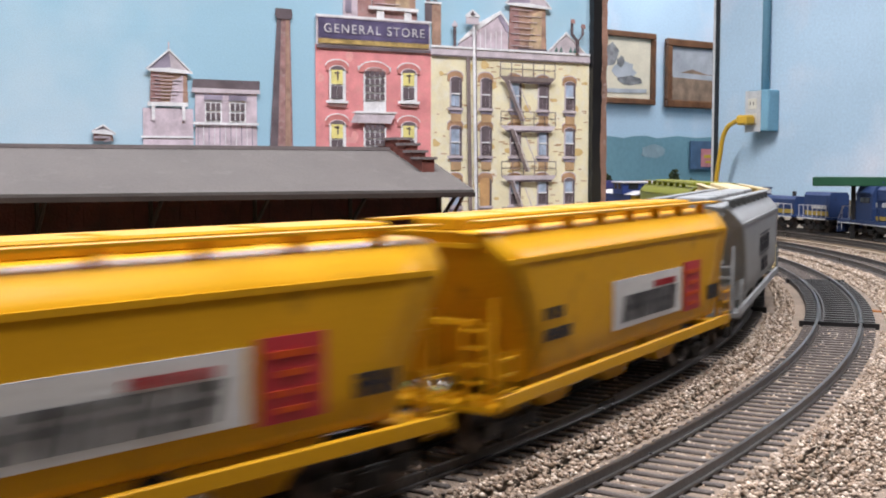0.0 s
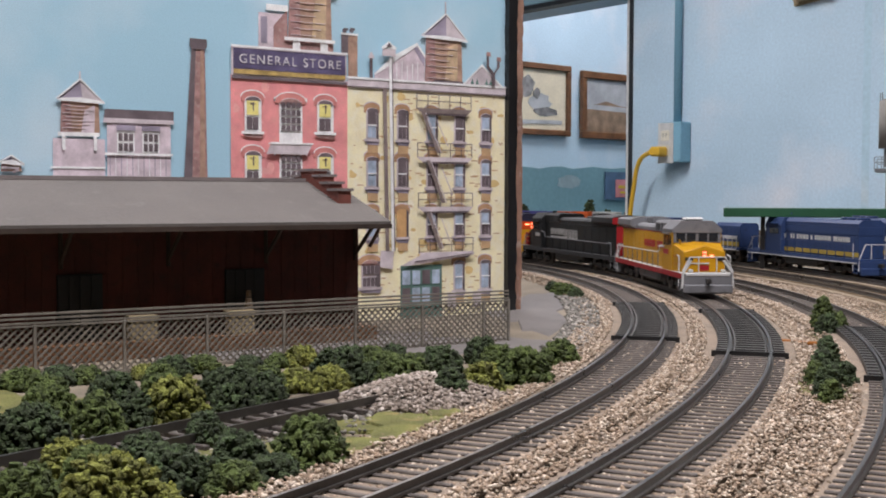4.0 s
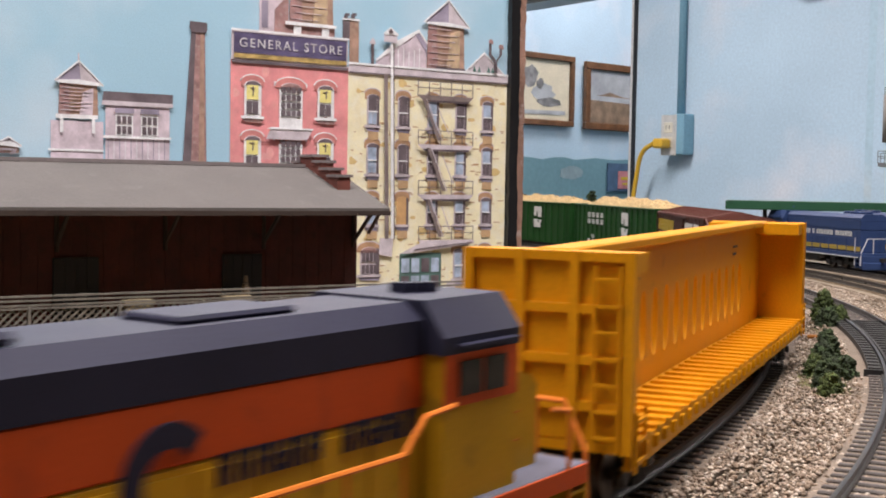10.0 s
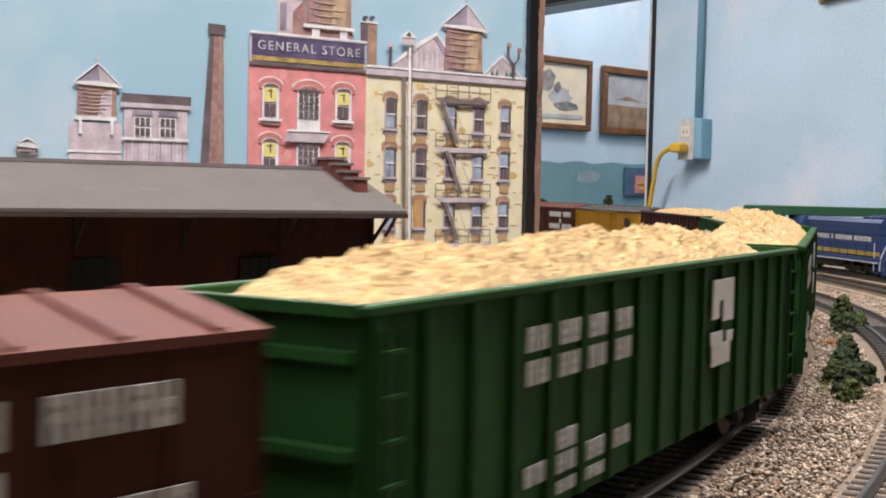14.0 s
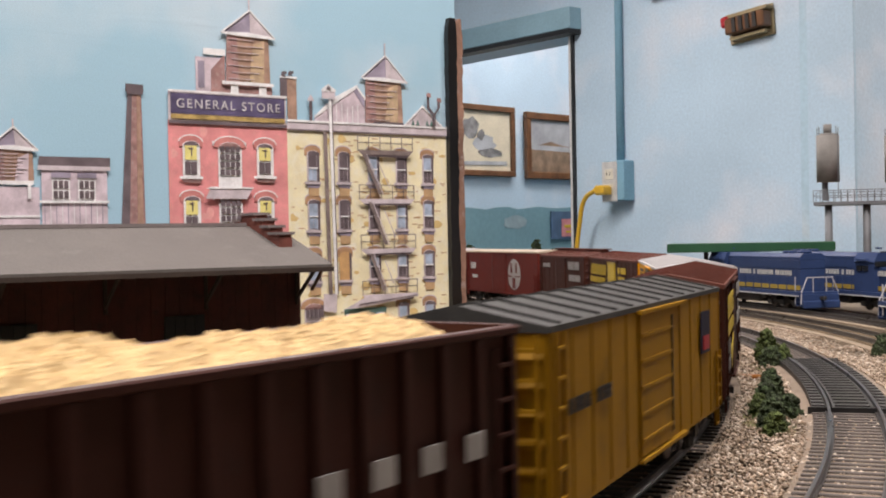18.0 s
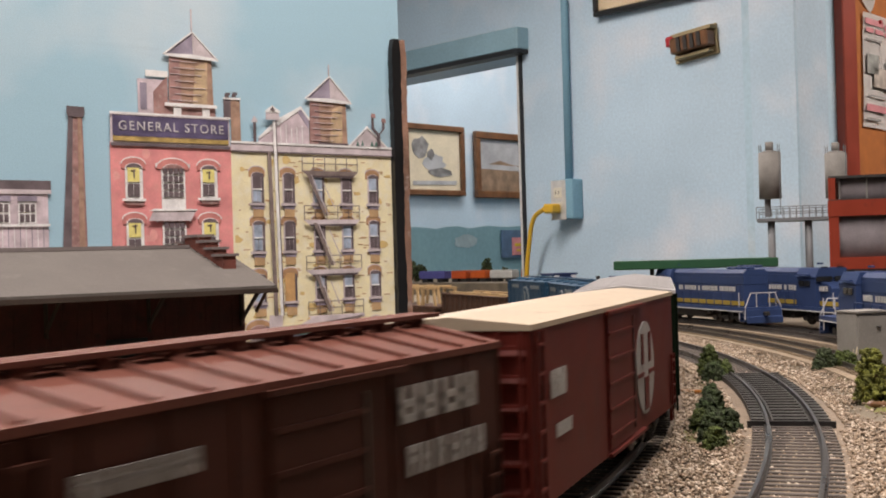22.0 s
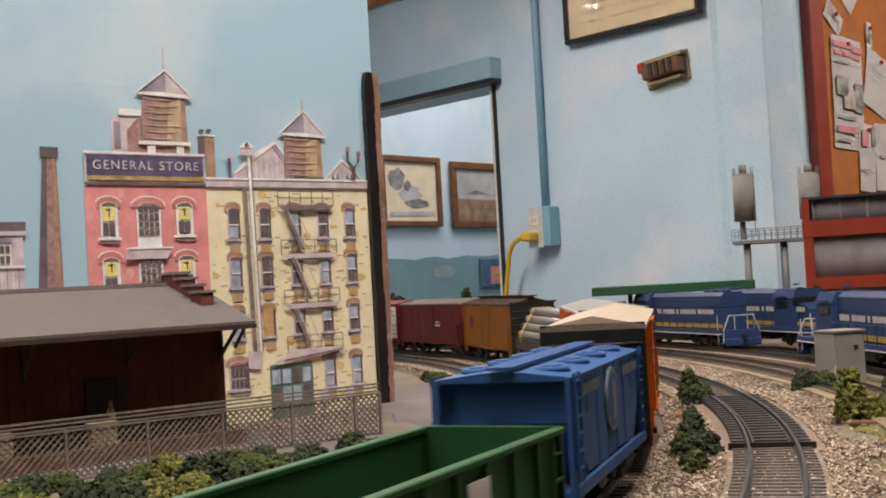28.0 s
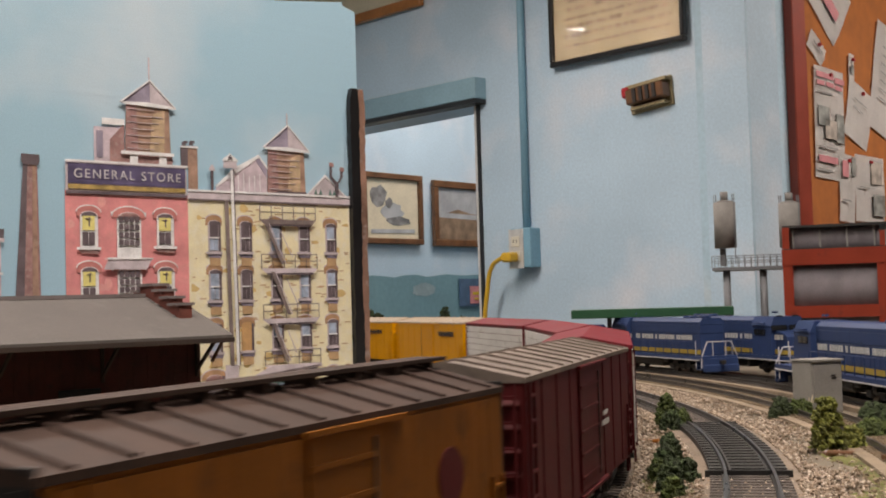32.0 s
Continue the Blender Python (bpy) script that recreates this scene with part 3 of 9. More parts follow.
for z in (0.0935, 0.0645):
    cn = part("canopy", sheet([(-0.1641, z - 0.0063), (-0.1398, z - 0.0063), (-0.1360, z), (-0.1611, z)], 0.0020), PRINT_STONE, red)
    part("canopy_edge", sheet([(-0.1640, z - 0.0010), (-0.1360, z - 0.0008), (-0.1360, z), (-0.1611, z + 0.0002)], 0.0023), PRINT_PALE, cn)
part("sign_board", rects(0.0008, (-0.1838, -0.1144, 0.1282, 0.1440)), PRINT_STONE, red)
part("sign_panel", rects(0.0012, (-0.1826, -0.1154, 0.1318, 0.1426)), SIGN_BLUE, red, "dark blue sign")
part("sign_band", rects(0.0012, (-0.1826, -0.1154, 0.1292, 0.1316)), SIGN_OCHRE, red)
cu = bpy.data.curves.new("sign_text", "FONT")
cu.body, cu.size, cu.align_x, cu.align_y, cu.extrude, cu.space_character = "GENERAL STORE", 0.0068, "CENTER", "CENTER", 0.0001, 1.25
cu.materials.append(SIGN_INK)
tx = hang("sign_text", cu, red, pose(-0.1489, -0.0016, 0.1370, 90, 0, 0))
part("cornice", rects(0.0016, (-0.1842, -0.1140, 0.1433, 0.1443)), PRINT_PALE, red)
part("sign_shadow", rects(0.0010, (-0.1836, -0.1142, 0.1266, 0.1282)), PRINT_DARK, red, "dark painted line under the sign")

yel = thing("yellow_tenement_print", "printed cutout of a yellow brick tenement with fire escapes", "building print", "printed skyline", m=M_BACK)
part("facade", rects(0.0006, (-0.1137, -0.0035, GROUND, 0.1265)), YEL_BRICK, yel)
part("cornice", rects(0.0010, (-0.1139, -0.0032, 0.1262, 0.1304)), PRINT_STONE, yel)
part("coping", rects(0.0013, (-0.1140, -0.0030, 0.1304, 0.1316)), PRINT_PALE, yel)
part("cornice_shadow", rects(0.0013, (-0.1136, -0.0034, 0.1256, 0.1264)), PRINT_DARK, yel, "dark painted line under the cornice")
bm = bmesh.new()
for i in range(170):
    x, z = random.uniform(-0.112, -0.006), random.uniform(0.004, 0.124)
    w = random.uniform(0.001, 0.005)
    box(bm, x, min(x + w, -0.0045), -0.0009, -0.0006, z, z + 0.0006)
part("brickwork", bm, BRICK_MARK, yel, kind="stuff")


def dabs(name, mat, parent, count, x0, x1, z0, z1, size, lift, seed):
    """Loose painted dabs on a printed wall."""
    g = random.Random(seed)
    bm = bmesh.new()
    for i in range(count):
        cx, cz, a, b = g.uniform(x0, x1), g.uniform(z0, z1), size * g.uniform(0.4, 1.2), size * g.uniform(0.25, 0.8)
        n = 9
        ring_pts = [(min(x1, max(x0, cx + a * g.uniform(0.6, 1.1) * math.cos(2 * math.pi * k / n))), min(z1, max(z0, cz + b * g.uniform(0.6, 1.1) * math.sin(2 * math.pi * k / n)))) for k in range(n)]
        bm.faces.new([bm.verts.new((px, -lift - i * 0.0000012, pz)) for px, pz in ring_pts])
    part(name, bm, mat, parent, kind="stuff")


CREAM_DAB = material("print_cream_dab", (0.90, 0.85, 0.68), 0.55, 0.08, 120, 1200, 0.0)
OCHRE_DAB = material("print_ochre_dab", (0.74, 0.55, 0.24), 0.55, 0.12, 120, 1200, 0.0)
PINK_DAB = material("print_pink_dab", (0.84, 0.40, 0.38), 0.55, 0.1, 120, 1200, 0.0)
dabs("cream_wash", CREAM_DAB, yel, 70, -0.1125, -0.0045, 0.0, 0.125, 0.0060, 0.00072, 7)
dabs("ochre_wash", OCHRE_DAB, yel, 46, -0.1125, -0.0045, 0.0, 0.125, 0.0038, 0.00086, 8)
dabs("pink_wash", PINK_DAB, red, 46, -0.1825, -0.1150, 0.0, 0.127, 0.0050, 0.00058, 9)
for r, (z0, z1) in enumerate(((0.0969, 0.1148), (0.0696, 0.0873), (0.0408, 0.0573), (0.0085, 0.0266))):
    for cx in (-0.0979, -0.0776, -0.0573, -0.0376, -0.0182):
        if r == 3 and cx in (-0.0776, -0.0573):
            continue
        if r == 3 and cx == -0.0979:
            print_window(yel, -0.0990, 0.0125, 0.0285, 0.0120, "big")
        else:
            print_window(yel, cx, z0, z1, 0.0076, "boarded" if (r, cx) == (2, -0.0776) else "plain")
for x, mt, w in ((-0.0912, IRON, 0.0024), (-0.0872, PRINT_PALE, 0.0018), (-0.0854, PRINT_DARK, 0.0006)):
    part("drain_pipe", sheet([(x + 0.0020, 0.033), (x + 0.0020 + w, 0.033), (x + w, 0.1262 if mt is IRON else 0.1440), (x, 0.1262 if mt is IRON else 0.1440)], 0.0018), mt, yel)
part("pipe_shoe", sheet([(-0.0930, 0.0240), (-0.0845, 0.0225), (-0.0838, 0.0335), (-0.0925, 0.0335)], 0.0017), PRINT_STONE, yel)
for i, z in enumerate((0.1160, 0.0876, 0.0585, 0.0318)):
    k = 0.0006 * i
    fe = part("fire_escape", sheet([(-0.0655 + k, z - 0.0028), (-0.0320 + k, z - 0.0026), (-0.0296 + k, z), (-0.0692 + k, z)], 0.0022), PRINT_STONE if i else IRON, yel, "dark iron fire escape landing")
    part("landing_shadow", sheet([(-0.0640 + k, z - 0.0038), (-0.0330 + k, z - 0.0038), (-0.0322 + k, z - 0.0026), (-0.0652 + k, z - 0.0026)], 0.0020), PRINT_DARK, fe)
    part("railing", rects(0.0024, (-0.0688 + k, -0.0298 + k, z + 0.0078, z + 0.0083), (-0.0688 + k, -0.0298 + k, z + 0.0040, z + 0.0044), *[(x, x + 0.0004, z, z + 0.0083) for x in np.linspace(-0.0688 + k, -0.0302 + k, 6)]), IRON, fe)
for x0, z0, x1, z1 in ((-0.0658, 0.1136, -0.0537, 0.0900), (-0.0620, 0.0856, -0.0500, 0.0607), (-0.0620, 0.0556, -0.0520, 0.0337)):
    st = part("stair", sheet([(x0, z0), (x0 + 0.0022, z0), (x1 + 0.0014, z1), (x1 - 0.0010, z1)], 0.0027), IRON, yel, "steep iron stair")
    part("stair_light", sheet([(x0 + 0.0026, z0), (x0 + 0.0032, z0), (x1 + 0.0024, z1), (x1 + 0.0018, z1)], 0.0029), PRINT_STONE, st)
    part("stair_rail", sheet([(x0 + 0.0105, z0 - 0.0040), (x0 + 0.0110, z0 - 0.0040), (x1 + 0.0072, z1 + 0.0040), (x1 + 0.0066, z1 + 0.0040)], 0.0027), PRINT_STONE, st)
part("canopy", sheet([(-0.0790, 0.0243), (-0.0740, 0.0243), (-0.0276, 0.0296), (-0.0276, 0.0314), (-0.0628, 0.0317)], 0.0024), PRINT_STONE, yel)
part("canopy_slat", sheet([(-0.0700, 0.0262), (-0.0290, 0.0303), (-0.0290, 0.0306), (-0.0690, 0.0268)], 0.0027), PRINT_DARK, yel)
part("shop_door", rects(0.0012, (-0.0788, -0.0500, GROUND, 0.0243)), GREEN_DOOR, yel, "dark green shop front")
for i in range(4):
    for j in range(2):
        part("pane", rects(0.0015, (-0.0778 + i * 0.0069, -0.0778 + i * 0.0069 + 0.0054, 0.0030 + j * 0.0102, 0.0112 + j * 0.0102)), PRINT_GLASS if (i + j) % 3 else PRINT_DARK, yel)
for x in (-0.0460, -0.0275):
    part("planter", rects(0.0016, (x, x + 0.0060, -0.002, 0.0075)), PRINT_STONE, yel, "grey painted tub")


TANK_LIGHT = material("print_tank_light", (0.56, 0.41, 0.27), 0.55, 0.3, 140, 1200, 0.0, spot=(0.66, 0.52, 0.28), spots=0.5)


def roof_tank(cx, z0, z1, w, top, name_label, spire, apex=0.0):
    t = thing("water_tank_print", name_label, "tank print", "printed skyline", m=M_BACK)
    ax = cx + apex
    part("tank", sheet([(cx - w * 0.48, z0), (cx + w * 0.48, z0), (cx + w * 0.45, z1), (cx - w * 0.45, z1)], 0.0006), PRINT_TANK, t)
    part("conical_roof", sheet([(cx - w * 0.58, z1 - 0.0002), (cx + w * 0.58, z1 - 0.0012), (ax, top)], 0.0010), PRINT_ROOF, t)
    part("eave", sheet([(cx - w * 0.60, z1 - 0.0004), (cx - w * 0.50, z1 - 0.0016), (cx + w * 0.60, z1 - 0.0024), (cx + w * 0.58, z1 - 0.0010), (cx, z1 + 0.0004)], 0.0013), PRINT_PALE, t)
    part("painted_shade", sheet([(cx - w * 0.48, z0), (cx - w * 0.20, z0), (cx - w * 0.24, z1 - 0.001), (cx - w * 0.45, z1 - 0.001)], 0.0008), PRINT_STACK, t, "dark painted shading")
    part("painted_light", sheet([(cx + w * 0.02, z0), (cx + w * 0.34, z0), (cx + w * 0.36, z1 - 0.003), (cx + w * 0.10, z1 - 0.006)], 0.0008), TANK_LIGHT if w > 0.025 else PRINT_SHED, t, "pale painted highlight")
    part("roof_facet", sheet([(cx + w * 0.05, z1 - 0.0002), (cx + w * 0.54, z1 - 0.0010), (ax, top - 0.0004)], 0.0012), PRINT_STONE, t, "lighter painted roof facet")
    part("roof_edge", sheet([(cx - w * 0.60, z1 - 0.0006), (cx - w * 0.56, z1 - 0.0008), (ax + 0.0002, top - 0.0005), (ax - 0.0003, top + 0.0002)], 0.0015), PRINT_PALE, t)
    part("roof_edge", sheet([(cx + w * 0.60, z1 - 0.0018), (cx + w * 0.57, z1 - 0.0018), (ax - 0.0002, top - 0.0005), (ax + 0.0003, top + 0.0002)], 0.0015), PRINT_PALE, t)
    for k, z in enumerate(np.linspace(z0 + 0.002, z1 - 0.004, 7)):
        part("hoop", rects(0.0011, (cx - w * (0.44 - 0.08 * (k % 2)), cx + w * (0.12 + 0.10 * (k % 3)), z, z + 0.0003)), PRINT_STONE, t)
    if spire:
        part("finial", rects(0.0008, (ax - 0.0004, ax + 0.0004, top - 0.001, top + spire)), PRINT_STONE, t)
    return t


t = roof_tank(-0.1370, 0.1500, 0.1772, 0.0279, 0.1898, "printed brown wooden water tank with a grey cone roof", 0.0125, 0.0010)
part("beam", rects(0.0014, (-0.1530, -0.1220, 0.1488, 0.1506)), PRINT_PALE, t)
part("tank_base", rects(0.0003, (-0.1520, -0.1225, 0.1440, 0.1490)), PRINT_STACK, t)
for x in (-0.1478, -0.1308):
    part("leg", rects(0.0010, (x, x + 0.0045, 0.1440, 0.1486)), PRINT_PALE, t)
part("penthouse", rects(0.0003, (-0.1678, -0.1510, 0.1440, 0.1626)), PRINT_SHED, t)
part("penthouse_door", rects(0.0005, (-0.1665, -0.1628, 0.1462, 0.1605)), PRINT_ROOF, t)
part("penthouse_shade", sheet([(-0.1590, 0.1440), (-0.1508, 0.1440), (-0.1508, 0.1650), (-0.1590, 0.1560)], 0.0005), PRINT_STACK, t, "dark painted shading")
part("penthouse_roof", rects(0.0007, (-0.1634, -0.1506, 0.1640, 0.1674)), PRINT_PALE, t)
part("chimney", rects(0.0003, (-0.1130, -0.1071, 0.1300, 0.1552)), PRINT_TANK, t)
part("chimney_side", rects(0.0003, (-0.1174, -0.1130, 0.1440, 0.1545)), PRINT_DARK, t)
part("chimney_cap", rects(0.0006, (-0.1176, -0.1068, 0.1545, 0.1556)), PRINT_PALE, t)
for x, z in ((-0.1168, 0.1556), (-0.1124, 0.1560)):
    part("chimney_pot", rects(0.0008, (x, x + 0.0024, z, z + 0.0018), (x + 0.0006, x + 0.0034, z + 0.0012, z + 0.0026)), PRINT_DARK, t)
t = roof_tank(-0.0486, 0.1318, 0.1586, 0.0278, 0.1720, "printed brown water tank with a grey cone roof on the tenement", 0.007, 0.0010)
part("tank_foot", rects(0.0012, (-0.0560, -0.0352, 0.1312, 0.1328)), PRINT_DARK, t)
part("gable_shed", sheet([(-0.0958, 0.1310), (-0.0620, 0.1310), (-0.0620, 0.1462), (-0.0674, 0.1528), (-0.0839, 0.1440), (-0.0958, 0.1345)], 0.0003), PRINT_SHED, t)
part("gable_roof", sheet([(-0.0962, 0.1340), (-0.0955, 0.1334), (-0.0674, 0.1516), (-0.0616, 0.1450), (-0.0612, 0.1462), (-0.0674, 0.1535), (-0.0839, 0.1450)], 0.0006), PRINT_PALE, t)
part("gable_shade", sheet([(-0.0700, 0.1505), (-0.0674, 0.1515), (-0.0622, 0.1452), (-0.0622, 0.1405)], 0.0005), PRINT_ROOF, t)
for k in range(6):
    part("gable_board", rects(0.0005, (-0.0850 + k * 0.0036, -0.0846 + k * 0.0036, 0.1318, 0.1400 + 0.0012 * (k % 3))), PRINT_PALE, t)
part("vent", rects(0.0022, (-0.0918, -0.0830, 0.1443, 0.1486)), PRINT_STONE, t)
part("vent_cap", sheet([(-0.0924, 0.1484), (-0.0824, 0.1484), (-0.0826, 0.1494), (-0.0876, 0.1528), (-0.0922, 0.1494)], 0.0024), PRINT_PALE, t)
part("vent_peak", sheet([(-0.0892, 0.1496), (-0.0860, 0.1496), (-0.0876, 0.1520)], 0.0027), PRINT_DARK, t)
part("stove_pipe", rects(0.0014, (-0.0996, -0.0978, 0.1316, 0.1430)), PRINT_DARK, t)
part("stove_pipe_cap", sheet([(-0.1008, 0.1425), (-0.0968, 0.1425), (-0.0972, 0.1440), (-0.0988, 0.1462), (-0.1004, 0.1440)], 0.0016), PRINT_STONE, t)
part("gable", sheet([(-0.0345, 0.1316), (-0.0065, 0.1316), (-0.0213, 0.1430)], 0.0010), PRINT_STONE, t)
part("gable_edge", sheet([(-0.0352, 0.1316), (-0.0338, 0.1316), (-0.0213, 0.1426), (-0.0072, 0.1316), (-0.0060, 0.1316), (-0.0213, 0.1440)], 0.0013), PRINT_PALE, t)
for x in (-0.0285, -0.0250, -0.0180, -0.0150):
    part("gable_picket", sheet([(x - 0.0012, 0.1318), (x + 0.0012, 0.1318), (x, 0.1352)], 0.0015), GREEN_DOOR, t)
for ax, az in ((-0.0175, 0.1500), (-0.0098, 0.1474)):
    part("vent_pipe", sheet([(-0.0142, 0.1318), (-0.0122, 0.1318), (-0.0122, 0.1390), (ax + 0.0010, 0.1430), (ax + 0.0010, az), (ax - 0.0008, az), (ax - 0.0008, 0.1422), (-0.0142, 0.1380)], 0.0018 if ax < -0.015 else 0.0021), PRINT_DARK, t)
    part("pipe_hood", sheet([(ax - 0.0016, az - 0.0006), (ax + 0.0020, az - 0.0012), (ax + 0.0016, az + 0.0014), (ax - 0.0010, az + 0.0016)], 0.0024), PRINT_STACK, t)
t = roof_tank(-0.2635, 0.0955, 0.1122, 0.0202, 0.1216, "small printed water tank on a grey mill roof", 0.0036)
part("mill_roof", rects(0.0003, (-0.2768, -0.2512, 0.0640, 0.0925)), PRINT_SHED, t)
part("mill_eave", rects(0.0006, (-0.2780, -0.2512, 0.0778, 0.0788)), PRINT_PALE, t)
part("deck", rects(0.0008, (-0.2745, -0.2540, 0.0936, 0.0956)), PRINT_PALE, t)
for x in (-0.2725, -0.2570):
    part("brace", rects(0.0010, (x, x + 0.0016, 0.0868, 0.0940)), PRINT_PALE, t)
shed = thing("mill_shed_print", "printed grey boarded mill building", "building print", "printed skyline", m=M_BACK)
part("wall", rects(0.0004, (-0.2502, -0.2172, 0.0600, 0.1030)), PRINT_SHED, shed)
part("roof", sheet([(-0.2519, 0.1030), (-0.2158, 0.1028), (-0.2156, 0.1076), (-0.2513, 0.1076)], 0.0008), PRINT_DARK, shed)
part("roof_edge", sheet([(-0.2522, 0.1008), (-0.2156, 0.1010), (-0.2157, 0.1030), (-0.2519, 0.1032)], 0.0009), PRINT_STONE, shed)
for k in range(11):
    part("board_line", rects(0.0006, (-0.2490 + k * 0.0029, -0.2487 + k * 0.0029, 0.066 + 0.004 * (k % 3), 0.0845)), PRINT_PALE if k % 2 else PRINT_ROOF, shed)
for cx in (-0.2408, -0.2278):
    wn = part("window", rects(0.0008, (cx - 0.0045, cx + 0.0045, 0.0862, 0.0985)), PRINT_PALE, shed)
    part("window_head", rects(0.0012, (cx - 0.0048, cx + 0.0048, 0.0972, 0.0998)), PRINT_ROOF, wn)
    for i in range(3):
        for j in range(2):
            part("pane", rects(0.0011, (cx - 0.0038 + i * 0.0027, cx - 0.0018 + i * 0.0027, 0.0870 + j * 0.0050, 0.0908 + j * 0.0050)), PRINT_DARK, wn)
part("ledge", rects(0.0011, (-0.2515, -0.2165, 0.0848, 0.0860)), PRINT_PALE, shed)
st = thing("chimney_print", "printed tall tapering brick chimney stack", "chimney print", "printed skyline", m=M_BACK)
part("shaft", sheet([(-0.2110, 0.06), (-0.1970, 0.06), (-0.1984, 0.1412), (-0.2056, 0.1412)], 0.0004), PRINT_STACK, st)
part("painted_shade", sheet([(-0.2110, 0.06), (-0.2062, 0.06), (-0.2034, 0.1408), (-0.2056, 0.1408)], 0.0006), PRINT_DARK, st, "dark painted side")
part("painted_light", sheet([(-0.2016, 0.06), (-0.1982, 0.06), (-0.1992, 0.1400), (-0.2008, 0.1400)], 0.0006), PRINT_TANK, st, "paler painted bricks")
part("cap", sheet([(-0.2060, 0.1404), (-0.1980, 0.1402), (-0.1972, 0.1422), (-0.1974, 0.1456), (-0.2066, 0.1458), (-0.2068, 0.1424)], 0.0008), PRINT_DARK, st)
t = roof_tank(-0.2965, 0.0760, 0.0812, 0.0100, 0.0838, "tiny printed roof vent", 0)

# ---- freight house ----
FREIGHT_RED = material("freight_house_red", (0.085, 0.020, 0.014), 0.7, 0.3, 70, 900, 0.2, spot=(0.05, 0.018, 0.012), spots=0.4)
ROOF_GREY = material("roof_felt", (0.125, 0.112, 0.103), 0.85, 0.10, 40, 900, 0.25, spot=(0.155, 0.14, 0.13), spots=0.25)
BRICK_PARAPET = material("parapet_brick", (0.17, 0.05, 0.035), 0.75, 0.25, 90, 900, 0.2)
COPING = material("parapet_coping", (0.20, 0.17, 0.165), 0.7, 0.2, 90, 900)
EAVE_DARK = material("eave_dark", (0.045, 0.028, 0.020), 0.7, 0.3, 70, 900)
fh = thing("freight_house", "dark red wooden freight house with a wide grey felt roof", "building", m=pose(-0.0945, 0.583, 0, 0, 0, 38))
part("wall", B((-0.40, -0.002, 0.0, 0.076, GROUND, 0.0530)), FREIGHT_RED, fh)
for i in range(57):
    x = -0.4007 + i * 0.007
    part("plank", B((x, x + 0.0068, -0.0005, 0.0, GROUND, 0.0525)), FREIGHT_RED, fh)
bm = bmesh.new()
prism(bm, [(-0.0215, 0.0510), (-0.0215, 0.0527), (0.0380, 0.0722), (0.0975, 0.0527), (0.0975, 0.0510), (0.0380, 0.0705)], -0.42, 0.0045)
part("roof", bm, ROOF_GREY, fh, "grey felt roof")
part("ridge_cap", B((-0.42, -0.012, 0.0365, 0.0395, 0.0720, 0.0738)), COPING, fh)
part("fascia", B((-0.42, 0.0048, -0.0222, -0.0212, 0.0492, 0.0514)), EAVE_DARK, fh)
for i, (y0, y1, z) in enumerate(((0.030, 0.046, 0.0775), (0.022, 0.030, 0.0745), (0.0135, 0.022, 0.0708), (0.004, 0.0135, 0.0673), (0.046, 0.054, 0.0745), (0.054, 0.0625, 0.0708))):
    part("parapet_step", B((-0.0105, -0.0035, y0, y1, 0.045, z)), BRICK_PARAPET, fh, "stepped brick parapet")
    part("coping_stone", B((-0.0118, -0.0022, y0 - 0.0006, y1 + 0.0006, z, z + 0.0013)), COPING, fh)
for i in range(9):
    x = -0.004 - i * 0.048
    bm = bmesh.new()
    tube(bm, (x, -0.001, 0.036), (x, -0.0190, 0.0502), 0.0010, 6)
    tube(bm, (x, -0.001, 0.0493), (x, -0.0200, 0.0497), 0.0009, 6)
    tube(bm, (x, -0.0008, 0.033), (x, -0.0008, 0.051), 0.0010, 6)
    part("eave_bracket", bm, EAVE_DARK, fh)
bm = bmesh.new()
tube(bm, (-0.002, -0.012, 0.040), (0.0038, -0.014, 0.0512), 0.0009, 6)
tube(bm, (-0.002, 0.0, 0.0500), (0.0040, -0.0195, 0.0505), 0.0008, 6)
part("gable_bracket", bm, FRAME_WOOD, fh)
DOOR_DARK = material("freight_door", (0.020, 0.022, 0.024), 0.6, 0.2, 80, 900)
for x in (-0.063, -0.140, -0.217, -0.294):
    d = part("door", B((x - 0.0098, x + 0.0098, -0.0016, -0.0007, 0.002, 0.0306)), DOOR_DARK, fh, "dark sliding door")
    for k in range(4):
        part("plank", B((x - 0.0096 + k * 0.0048, x - 0.0052 + k * 0.0048, -0.0021, -0.0016, 0.003, 0.0298)), DOOR_DARK, d)
part("loading_dock", B((-0.40, 0.0, -0.016, -0.0007, GROUND, 0.0015)), FRAME_WOOD, fh)

# figure and crates on the dock
FIG = material("figure_tan", (0.20, 0.14, 0.09), 0.7, 0.3, 200, 900)
M_FH = pose(-0.0945, 0.583, 0, 0, 0, 38)
bm = bmesh.new()
cone(bm, 0, 0, 0.0, 0.009, 0.0015, 0.0022, 8)
cone(bm, 0, 0, 0.009, 0.016, 0.0024, 0.0016, 8)
cone(bm, 0, 0, 0.0165, 0.0195, 0.0013, 0.0010, 8)
solid("figurine", bm, FIG, "tiny plain tan figurine standing on the dock", "figurine", m=M_FH @ pose(-0.064, -0.008, 0.0015))
CRATE = material("crate_tan", (0.34, 0.27, 0.15), 0.8, 0.2, 150, 900)
